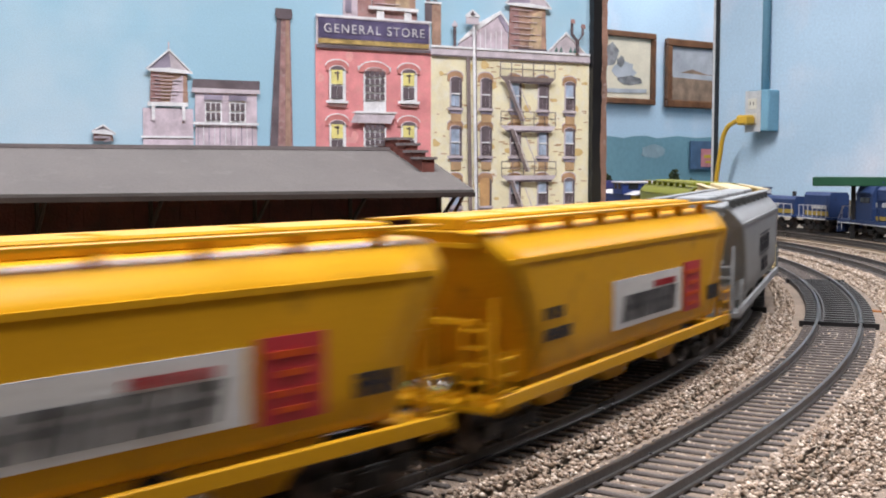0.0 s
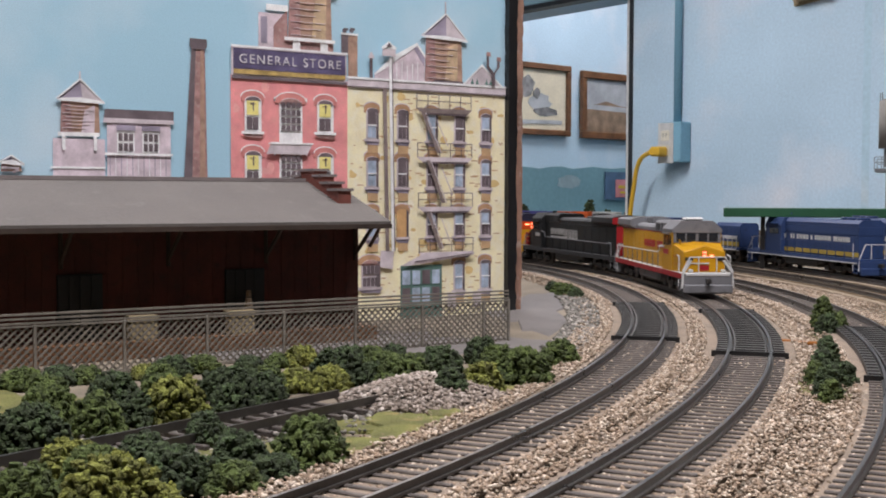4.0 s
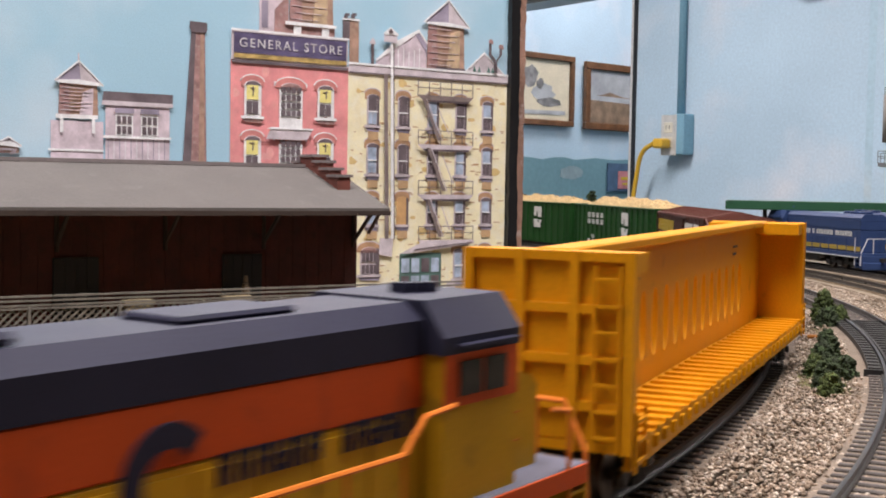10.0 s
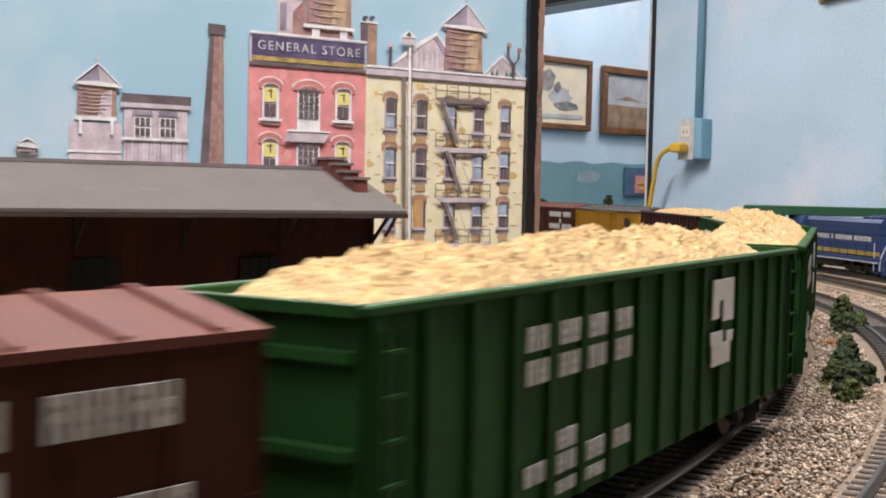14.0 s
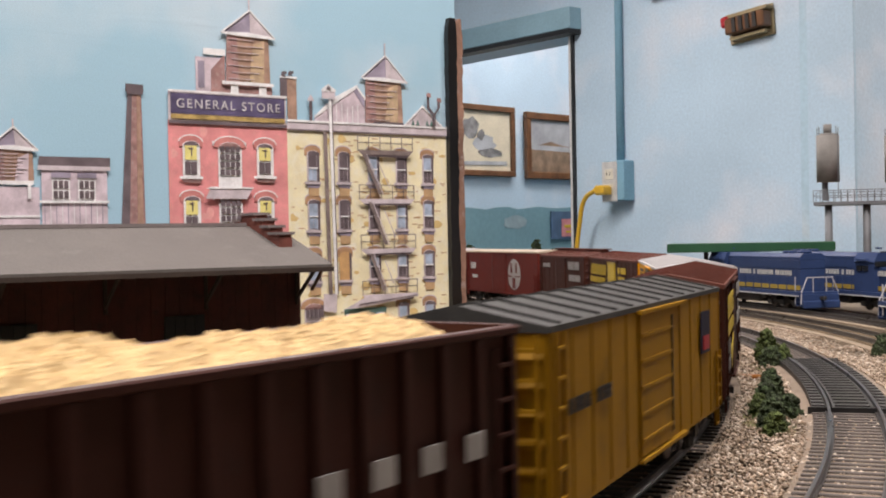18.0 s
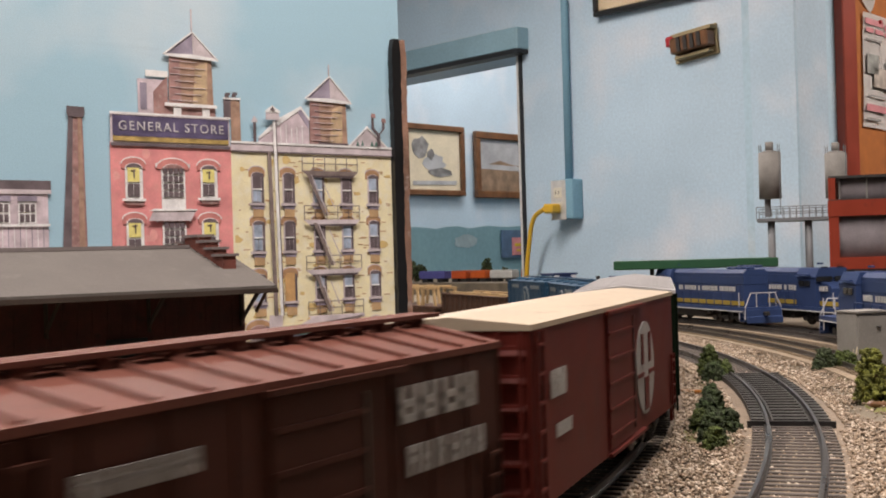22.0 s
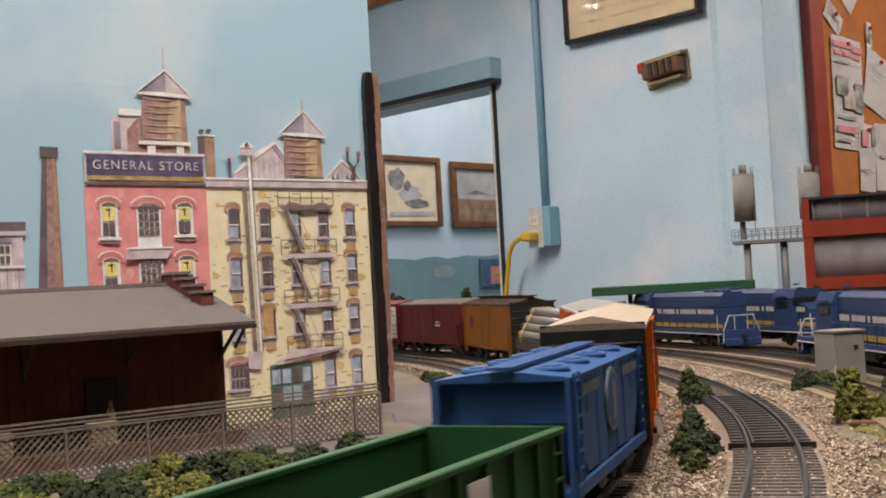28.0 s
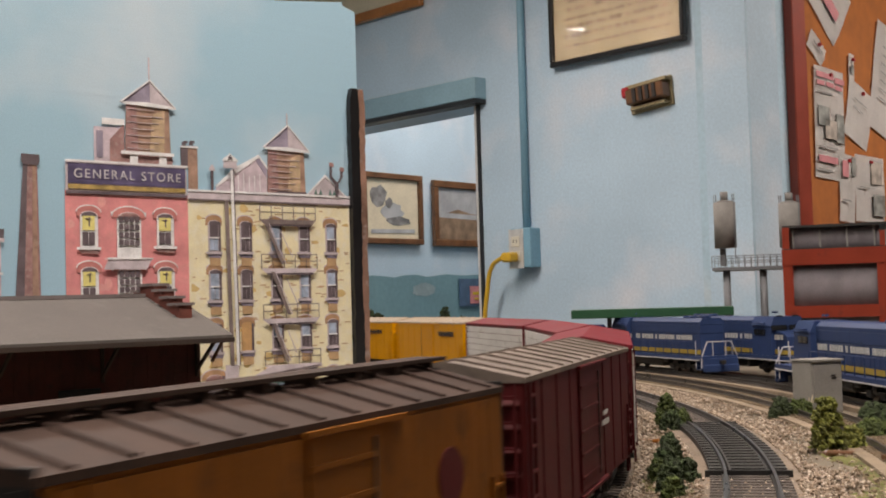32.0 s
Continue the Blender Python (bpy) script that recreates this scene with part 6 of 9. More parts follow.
def short_hopper(label, L, body, medal=True, eave=0.0428):
    """Two-bay covered hopper: flat ribbed sides, round hatches, open ends."""
    car = thing("two_bay_hopper", label, "train car", "blue hoppers")
    h = L / 2 - 0.0065
    W = 0.0176
    bm = bmesh.new()
    prism(bm, [(-h + 0.016, 0.0150), (h - 0.016, 0.0150), (h - 0.003, 0.0290), (h - 0.003, eave), (-h + 0.003, eave), (-h + 0.003, 0.0290)], -W, W, "y")
    part("body", bm, body, car)
    bm = bmesh.new()
    prism(bm, [(-W - 0.0004, eave - 0.0008), (W + 0.0004, eave - 0.0008), (W + 0.0004, eave), (0.005, eave + 0.0016), (-0.005, eave + 0.0016), (-W - 0.0004, eave)], -h, h)
    part("roof", bm, body, car)
    for y in (-0.0024, 0.0, 0.0024):
        part("roofwalk_plank", B((-h - 0.002, h + 0.002, y - 0.0010, y + 0.0010, eave + 0.0024, eave + 0.0031)), body, car)
    for i in range(4):
        for sy in (-1, 1):
            bm = bmesh.new()
            cone(bm, -h * 0.72 + i * h * 0.48, sy * 0.0098, eave + 0.0003, eave + 0.0020, 0.0049, 0.0046, 20)
            cone(bm, -h * 0.72 + i * h * 0.48, sy * 0.0098, eave + 0.0020, eave + 0.0024, 0.0030, 0.0026, 12)
            part("round_hatch", bm, body, car)
    for sy in (1, -1):
        for x in np.linspace(-h + 0.004, h - 0.004, 8):
            y0, y1 = sorted((sy * W, sy * (W + 0.00022)))
            part("side_post", B((x - 0.0004, x + 0.0004, y0, y1, 0.0155 if abs(x) < h - 0.018 else 0.0300, eave - 0.001)), body, car)
        y0, y1 = sorted((sy * W, sy * (W + 0.0012)))
        part("side_sill", B((-h, h, y0, y1, 0.0112, 0.0142)), body, car)
        if medal:
            bm = bmesh.new()
            tube(bm, (0.0, sy * W, 0.030), (0.0, sy * (W + 0.0008), 0.030), 0.0090, 24)
            med = part("emblem", bm, DIM_INK, car, "pale round emblem")
            bm = bmesh.new()
            tube(bm, (0.0, sy * (W + 0.0008), 0.030), (0.0, sy * (W + 0.0010), 0.030), 0.0076, 24)
            part("emblem_centre", bm, body, med)
            part("emblem_figure", B((-0.0022, 0.0022, min(sy * (W + 0.001), sy * (W + 0.0012)), max(sy * (W + 0.001), sy * (W + 0.0012)), 0.0245, 0.0350)), DIM_INK, med)
    lad = ladder_mesh(body, 0.030, 0.0052, 7)
    for sx in (-1, 1):
        for sy in (-1, 1):
            part("corner_post", B((sx * h - 0.0008, sx * h + 0.0008, sy * (W - 0.0006) - 0.0006, sy * (W - 0.0006) + 0.0006, 0.0112, eave)), body, car)
            hang("ladder", lad, car, pose(sx * (h - 0.0035), sy * (W + 0.0008), 0.0115, 0, 0, 0 if sy > 0 else 180))
        part("end_sill", B((min(sx * h, sx * (h - 0.012)), max(sx * h, sx * (h - 0.012)), -W, W, 0.0108, 0.0124)), body, car)
    for sx in (-1, 1):
        bm = bmesh.new()
        x = sx * h * 0.30
        prism(bm, [(x - 0.012, 0.0152), (x + 0.012, 0.0152), (x + 0.004, 0.0060), (x - 0.004, 0.0060)], -0.0115, 0.0115, "y")
        part("discharge_bay", bm, body, car)
    lettering(car, DIM_INK, 0.040, eave - 0.0055, 0.022, 0.0028, 5, W + 0.0007)
    lettering(car, DIM_INK, -0.016, eave - 0.0055, 0.026, 0.0028, 6, W + 0.0007)
    part("center_sill", B((-h, h, -0.003, 0.003, 0.0080, 0.0110)), DARK, car)
    running_gear(car, L, h - 0.017)
    return car


def load_heap(name, L, W, z, height, mat, car, label, seed):
    """Heaped loose load with a lumpy skin."""
    bm = bmesh.new()
    nx, ny = 150, 36
    rows = []
    for i in range(nx + 1):
        u = -1 + 2 * i / nx
        row = []
        for j in range(ny + 1):
            v = -1 + 2 * j / ny
            rise = max(0, 1 - abs(u) ** 9) * max(0, 1 - abs(v) ** 2.4)
            lump = noise.noise((u * 5 + seed, v * 1.2, 0.4)) * 0.32 + noise.noise((u * 26, v * 7, seed)) * 0.13 + random.uniform(-0.09, 0.09)
            row.append(bm.verts.new((u * L, v * W, z - 0.001 + height * rise * (0.75 + lump) + (0.0006 * random.random() if rise else 0))))
        rows.append(row)
    for a, b in zip(rows, rows[1:]):
        for k in range(ny):
            bm.faces.new((a[k], b[k], b[k + 1], a[k + 1]))
    ob = part(name, bm, mat, car, label)
    return ob


def gondola(label, L, body, wall=0.0455, ribs=12, load=None, name="gondola", lower=0.0105):
    """Open-top car with ribbed sides and thick top rails."""
    car = thing(name, label, "train car", "cars of the long train")
    h, W = L / 2 - 0.0065, 0.0178
    part("floor", B((-h, h, -W, W, lower, lower + 0.0016)), body, car)
    for sy in (1, -1):
        y0, y1 = sorted((sy * (W - 0.0012), sy * W))
        part("side", B((-h, h, y0, y1, lower + 0.0016, wall)), body, car)
        y0, y1 = sorted((sy * (W - 0.0016), sy * (W + 0.0012)))
        part("top_rail", B((-h - 0.0006, h + 0.0006, y0, y1, wall, wall + 0.0015), bevel=0.0003), body, car)
    rib = mesh_of("side_rib", B((-0.0009, 0.0009, 0, 0.0011, lower + 0.0004, wall)), body)
    for i in range(ribs + 1):
        for sy in (1, -1):
            hang("side_rib", rib, car, pose(-h + 0.002 + (2 * h - 0.004) * i / ribs, sy * W, 0, 0, 0, 0 if sy > 0 else 180))
    for sx in (-1, 1):
        x0, x1 = sorted((sx * (h - 0.0012), sx * h))
        part("end", B((x0, x1, -W + 0.0012, W - 0.0012, lower + 0.0016, wall)), body, car)
        part("end_rail", B((sx * h - 0.0012, sx * h + 0.0012, -W, W, wall, wall + 0.0016)), body, car)
        for z in np.linspace(lower + 0.006, wall - 0.006, 3 if wall > 0.03 else 2):
            x0, x1 = sorted((sx * h, sx * (h + 0.0012)))
            part("end_beam", B((x0, x1, -W + 0.001, W - 0.001, z, z + 0.0016)), body, car)
    lad = ladder_mesh(body, (wall - lower) * 0.95, 0.0050, 6 if wall > 0.03 else 3)
    for sx in (-1, 1):
        for sy in (-1, 1):
            hang("ladder", lad, car, pose(sx * (h - 0.0055), sy * (W + 0.0012), lower, 0, 0, 0 if sy > 0 else 180))
    part("center_sill", B((-h, h, -0.0035, 0.0035, 0.0068, lower)), DARK, car)
    if load:
        load_heap("load", h - 0.0016, W - 0.0014, wall - 0.0015, load, CHIPS, car, "heaped tan wood chips", L * 50 + random.random())
    running_gear(car, L, h - 0.021)
    return car


def centerbeam(label, L, body):
    car = thing("centerbeam_flat", label, "train car", "cars of the long train")
    h = L / 2 - 0.0075
    part("deck", B((-h, h, -0.0176, 0.0176, 0.0128, 0.0148)), body, car)
    for i in range(30):
        x = -h + 0.006 + i * (2 * h - 0.012) / 30
        for sy in (1, -1):
            y0, y1 = sorted((sy * 0.0022, sy * 0.0178))
            part("deck_riser", B((x, x + 0.0026, y0, y1, 0.0148, 0.0156)), body, car)
            y0, y1 = sorted((sy * 0.0174, sy * 0.0186))
            part("tie_down", B((x + 0.0030, x + 0.0050, y0, y1, 0.0116, 0.0140)), body, car)
    for sy in (1, -1):
        y0, y1 = sorted((sy * 0.0160, sy * 0.0176))
        part("side_sill", B((-h, h, y0, y1, 0.0098, 0.0128)), body, car)
    for sx in (-1, 1):
        x0, x1 = sorted((sx * (h - 0.0030), sx * h))
        bk = part("bulkhead", B((x0, x1, -0.0176, 0.0176, 0.0148, 0.0522), bevel=0.0004), body, car, "end bulkhead")
        for y in (-0.0168, -0.0056, 0.0056, 0.0168):
            x2, x3 = sorted((sx * h, sx * (h + 0.0014)))
            part("bulkhead_post", B((x2, x3, y - 0.0010, y + 0.0010, 0.0130, 0.0522)), body, bk)
        for z in (0.022, 0.031, 0.041, 0.0512):
            x2, x3 = sorted((sx * h, sx * (h + 0.0011)))
            part("bulkhead_beam", B((x2, x3, -0.0176, 0.0176, z - 0.0009, z + 0.0009)), body, bk)
        x2, x3 = sorted((sx * (h - 0.0125), sx * (h - 0.0030)))
        for sy in (1, -1):
            y0, y1 = sorted((sy * 0.0010, sy * 0.0165))
            bm = bmesh.new()
            prism(bm, [(sy * 0.0010, 0.0478), (sy * 0.0168, 0.0478), (sy * 0.0168, 0.0518), (sy * 0.0010, 0.0518)], x2, x3)
            part("corner_plate", bm, body, bk)
        hang("ladder", ladder_mesh(body, 0.036, 0.005, 7), car, pose(sx * (h + 0.0016), sx * 0.0125, 0.0135, 0, 0, -90 * sx))
        for sy in (1, -1):
            hang("ladder", ladder_mesh(body, 0.012, 0.007, 3), car, pose(sx * (h - 0.004), sy * 0.0182, 0.0095, 0, 0, 0 if sy > 0 else 180))
    # centre wall with upright oval openings
    n, z0, z1 = 20, 0.0150, 0.0508
    pitch = (2 * h - 0.006) / n
    for i in range(n):
        cx = -h + 0.003 + pitch * (i + 0.5)
        hole = 3 <= i <= n - 4
        bm = bmesh.new()
        if hole:
            k = 24
            rx, rz, cz = 0.0033, 0.0090, 0.0300
            for y, flip in ((0.0012, False), (-0.0012, True)):
                inner = [bm.verts.new((cx + rx * math.cos(2 * math.pi * j / k), y, cz + rz * math.sin(2 * math.pi * j / k))) for j in range(k)]
                outer = []
                for j in range(k):
                    c, s = math.cos(2 * math.pi * j / k), math.sin(2 * math.pi * j / k)
                    q = 1 / max(abs(c), abs(s))
                    outer.append(bm.verts.new((cx + pitch / 2 * c * q, y, (z0 + z1) / 2 + (z1 - z0) / 2 * s * q)))
                for j in range(k):
                    f = (inner[j], outer[j], outer[(j + 1) % k], inner[(j + 1) % k])
                    bm.faces.new(f[::-1] if flip else f)
                if flip:
                    for j in range(k):
                        bm.faces.new((inner[j], inner[(j + 1) % k], back[(j + 1) % k], back[j]))
                back = inner
        else:
            box(bm, cx - pitch / 2, cx + pitch / 2, -0.0012, 0.0012, z0, z1)
        part("beam_panel", bm, body, car)
    part("top_beam", B((-h + 0.002, h - 0.002, -0.0038, 0.0038, 0.0503, 0.0525), bevel=0.0004), body, car)
    bars(car, BLACK_INK, 0.0014, (0.060, 0.066, 0.0420, 0.0428), (0.058, 0.066, 0.0445, 0.0453), (-0.070, -0.064, 0.0420, 0.0428), (-0.072, -0.064, 0.0445, 0.0453))
    running_gear(car, L, h - 0.024)
    return car


def flatcar(label, L, body, name="flat_car"):
    car = thing(name, label, "train car", "cars of the long train")
    h, W = L / 2 - 0.0065, 0.0178
    part("deck", B((-h, h, -W, W, 0.0120, 0.0150), bevel=0.0004), body, car)
    for sy in (1, -1):
        bm = bmesh.new()
        y0, y1 = sorted((sy * (W - 0.002), sy * (W + 0.0004)))
        prism(bm, [(-h, 0.0120), (h, 0.0120), (h * 0.72, 0.0085), (-h * 0.72, 0.0085)], y0, y1, "y")
        part("fish_belly_sill", bm, body, car)
        for x in np.linspace(-h + 0.006, h - 0.006, 10):
            y0, y1 = sorted((sy * W, sy * (W + 0.0013)))
            part("stake_pocket", B((x - 0.0012, x + 0.0012, y0, y1, 0.0122, 0.0146)), body, car)
    part("center_sill", B((-h, h, -0.0035, 0.0035, 0.0070, 0.0120)), DARK, car)
    running_gear(car, L, h - 0.021)
    return car


def hood_diesel(label, L, p, forward=True, group="diesels of the long train", wide=True, lamps=None):
    """Road diesel; p names its paints: hood, band, roof, cab, nose, frame, stripe, rail, tank."""
    car = thing("diesel_locomotive", label, "locomotive", group)
    f = 1 if forward else -1
    h = L / 2 - 0.0070

    def X(a, b):
        return tuple(sorted((f * a, f * b)))

    def put(name, mat, *bs, bevel=0.0, parent=None, lab=""):
        return part(name, B(*[(*X(b[0], b[1]), *b[2:]) for b in bs], bevel=bevel), mat, parent or car, lab)

    put("walkway", p["frame"], (-h, h, -0.0172, 0.0172, 0.0128, 0.0148), bevel=0.0003)
    put("sill_stripe", p["stripe"], (-h + 0.001, h - 0.001, 0.0172, 0.0176, 0.0118, 0.0149), (-h + 0.001, h - 0.001, -0.0176, -0.0172, 0.0118, 0.0149))
    put("fuel_tank", p["tank"], (-0.030, 0.030, -0.0145, 0.0145, 0.0042, 0.0126), bevel=0.0016)
    put("air_tank", p["tank"], (-0.040, -0.031, 0.010, 0.0155, 0.0075, 0.0122), (-0.040, -0.031, -0.0155, -0.010, 0.0075, 0.0122), bevel=0.001)
    # long hood in bands
    x0, x1 = -h + 0.0110, h * 0.36
    put("hood", p["hood"], (x0, x1, -0.0112, 0.0112, 0.0148, 0.0330), bevel=0.0004)
    put("hood_band", p["band"], (x0 - 0.0002, x1, -0.0114, 0.0114, 0.0330, 0.0405), bevel=0.0004)
    bm = bmesh.new()
    prism(bm, [(-0.0114, 0.0405), (0.0114, 0.0405), (0.0114, 0.0428), (0.0082, 0.0458), (-0.0082, 0.0458), (-0.0114, 0.0428)], *X(x0 - 0.0002, x1))
    part("hood_roof", bm, p["roof"], car)
    for i in range(9):
        a = x0 + 0.006 + i * (x1 - x0 - 0.01) / 9
        for sy in (1, -1):
            y0, y1 = sorted((sy * 0.0112, sy * 0.0115))
            put("hood_door", p["hood"], (a, a + (x1 - x0) / 9 - 0.0030, y0, y1, 0.0160, 0.0322))
    if wide:
        bm = bmesh.new()
        prism(bm, [(-0.0114, 0.0370), (0.0114, 0.0370), (0.0165, 0.0415), (0.0165, 0.0455), (0.0120, 0.0482), (-0.0120, 0.0482), (-0.0165, 0.0455), (-0.0165, 0.0415)], *X(x0 - 0.0015, x0 + 0.046))
        part("radiator_wing", bm, p["roof"], car, "flared radiator section")
        put("radiator_grille", DARK, (x0 + 0.004, x0 + 0.042, -0.0110, 0.0110, 0.0482, 0.0486))
        put("exhaust_silencer", p["roof"], (x0 + 0.058, x0 + 0.082, -0.0070, 0.0070, 0.0458, 0.0488), bevel=0.0008)
    for k in ((0.012, 0.026, 0.036) if not wide else (0.012, 0.026)):
        bm = bmesh.new()
        cone(bm, f * (x0 + k), 0, 0.0458 if not wide else 0.0486, 0.0478 if not wide else 0.0498, 0.0058, 0.0054, 18)
        part("cooling_fan", bm, p["roof"], car)
        bm = bmesh.new()
        cone(bm, f * (x0 + k), 0, 0.0478 if not wide else 0.0498, 0.0480 if not wide else 0.0500, 0.0046, 0.0046, 18)
        part("fan_grille", bm, DARK, car)
    # cab and nose
    c0, c1 = x1, x1 + 0.0300
    cw = 0.0168 if wide else 0.0152
    ct = 0.0 if wide else -0.0026
    low = 0.0352 if wide else 0.0408 + ct
    bm = bmesh.new()
    prism(bm, [(-cw, 0.0148), (cw, 0.0148), (cw, 0.0400 + ct), (0.0105, 0.0474 + ct), (-0.0105, 0.0474 + ct), (-cw, 0.0400 + ct)], *X(c0, c1))
    cab = part("cab", bm, p["cab"], car, "crew cab")
    bm = bmesh.new()
    prism(bm, [(-cw - 0.0004, low), (cw + 0.0004, low), (cw + 0.0004, 0.0412 + ct), (0.0120, 0.0486 + ct), (-0.0120, 0.0486 + ct), (-cw - 0.0004, 0.0412 + ct)], *X(c0 - 0.0004, c1 + 0.0010))
    part("cab_roof", bm, p["roof"], cab)
    for sy in (1, -1):
        y0, y1 = sorted((sy * cw, sy * (cw + 0.0008)))
        put("side_window", GLASS_DARK, (c0 + 0.0050, c0 + 0.0125, y0, y1, 0.0312, 0.0384 + ct), (c0 + 0.0140, c0 + 0.0215, y0, y1, 0.0312, 0.0384 + ct), parent=cab)
        y0, y1 = sorted((sy * (cw + 0.0004), sy * (cw + 0.0030)))
        put("arm_rest", p["roof"], (c0 + 0.004, c0 + 0.023, y0, y1, 0.0404, 0.0411), parent=cab)
        put("windscreen", GLASS_DARK, (c1 + 0.0008, c1 + 0.0016, sy * 0.0082 - 0.0068, sy * 0.0082 + 0.0068, 0.0352, 0.0418 + ct), parent=cab)
    put("number_board", BLACK, (c1, c1 + 0.0008, -0.0100, -0.0045, 0.0446, 0.0470), (c1, c1 + 0.0008, 0.0045, 0.0100, 0.0446, 0.0470), parent=cab)
    n1 = c1 + (0.0200 if wide else 0.0165)
    bm = bmesh.new()
    nw = 0.0164 if wide else 0.0105
    prism(bm, [(f * c1, 0.0148), (f * n1, 0.0148), (f * n1, 0.0298), (f * (n1 - 0.0030), 0.0322), (f * c1, 0.0350)], -nw, nw, "y")
    if wide:
        for v in bm.verts:
            if abs(v.co.x) > abs(n1) - 0.004:
                v.co.y *= 0.80
    nose = part("nose", bm, p["nose"], car, "short nose")
    put("headlight", HEADLIGHT if lamps == "front" else GLASS_DARK, (n1, n1 + 0.0008, -0.0026, -0.0006, 0.0268, 0.0284), (n1, n1 + 0.0008, 0.0006, 0.0026, 0.0268, 0.0284), parent=nose)
    if lamps == "front":
        put("ditch_light", RED_LAMP, (n1, n1 + 0.0010, -0.0060, -0.0040, 0.0250, 0.0262), parent=nose)
    if lamps == "rear":
        put("marker_light", RED_LAMP, (x0 - 0.0012, x0 - 0.0002, 0.0000, 0.0060, 0.0362, 0.0380), (x0 - 0.0012, x0 - 0.0002, -0.0012, 0.0002, 0.0366, 0.0386), (x0 - 0.0012, x0 - 0.0002, -0.0012, 0.0002, 0.0340, 0.0352))
    put("nose_door", p["nose"], (n1, n1 + 0.0004, -0.0035, 0.0035, 0.0160, 0.0255), parent=nose)
    # ends: pilots, steps, handrails
    for s in (1, -1):
        put("pilot", p["frame"], (s * h - 0.0012, s * h + 0.0012, -0.0165, 0.0165, 0.0045, 0.0130), bevel=0.0004)
        put("snow_plough", p["frame"], (s * (h + 0.0020) - 0.0014, s * (h + 0.0020) + 0.0014, -0.0165, 0.0165, 0.0015, 0.0078), bevel=0.0008)
        for sy in (1, -1):
            for k, z in enumerate((0.0035, 0.0065, 0.0097)):
                y0, y1 = sorted((sy * 0.0130, sy * 0.0174))
                put("step", p["frame"], (s * (h - 0.0045) - 0.0030, s * (h - 0.0045) + 0.0030, y0, y1, z, z + 0.0006))
            y0, y1 = sorted((sy * 0.0170, sy * 0.0174))
            put("step_side", p["frame"], (s * (h - 0.0078) - 0.0004, s * (h - 0.0078) + 0.0004, sy * 0.0152 - 0.0020, sy * 0.0152 + 0.0020, 0.0033, 0.0130), (s * (h - 0.0012) - 0.0004, s * (h - 0.0012) + 0.0004, sy * 0.0152 - 0.0020, sy * 0.0152 + 0.0020, 0.0033, 0.0130))
            bm = bmesh.new()
            tube(bm, (f * s * (h - 0.0004), sy * 0.0170, 0.0050), (f * s * (h - 0.0004), sy * 0.0165, 0.0150), 0.00048, 6)
            tube(bm, (f * s * (h - 0.0004), sy * 0.0165, 0.0150), (f * s * (h - 0.0004), sy * 0.0112, 0.0265), 0.00048, 6)
            tube(bm, (f * s * (h - 0.0090), sy * 0.0170, 0.0050), (f * s * (h - 0.0090), sy * 0.0170, 0.0270), 0.00042, 6)
            part("grab_rail", bm, p["rail"], car)
        bm = bmesh.new()
        tube(bm, (f * s * (h - 0.0004), -0.0112, 0.0265), (f * s * (h - 0.0004), 0.0112, 0.0265), 0.0005, 6)
        for y in (-0.006, 0.006):
            tube(bm, (f * s * (h - 0.0004), y, 0.0140), (f * s * (h - 0.0004), y, 0.0265), 0.0004, 6)
        part("end_rail", bm, p["rail"], car)
    for sy in (1, -1):
        bm = bmesh.new()
        a, b = f * (-h + 0.009), f * (c0 - 0.001)
        tube(bm, (a, sy * 0.0168, 0.0265), (b, sy * 0.0168, 0.0265), 0.0004, 6)
        for i in range(10):
            x = a + (b - a) * i / 9
            tube(bm, (x, sy * 0.0168, 0.0140), (x, sy * 0.0168, 0.0265), 0.0004, 5)
        part("handrail", bm, p.get("long_rail", p["rail"]), car)
    hang("horn", mesh_of("horn", B((-0.003, 0.003, -0.0012, 0.0012, 0.0486, 0.0500)), p["roof"]), car, pose(f * (c0 + 0.012), 0, 0))
    running_gear(car, L, h - 0.038, 3)
    return car


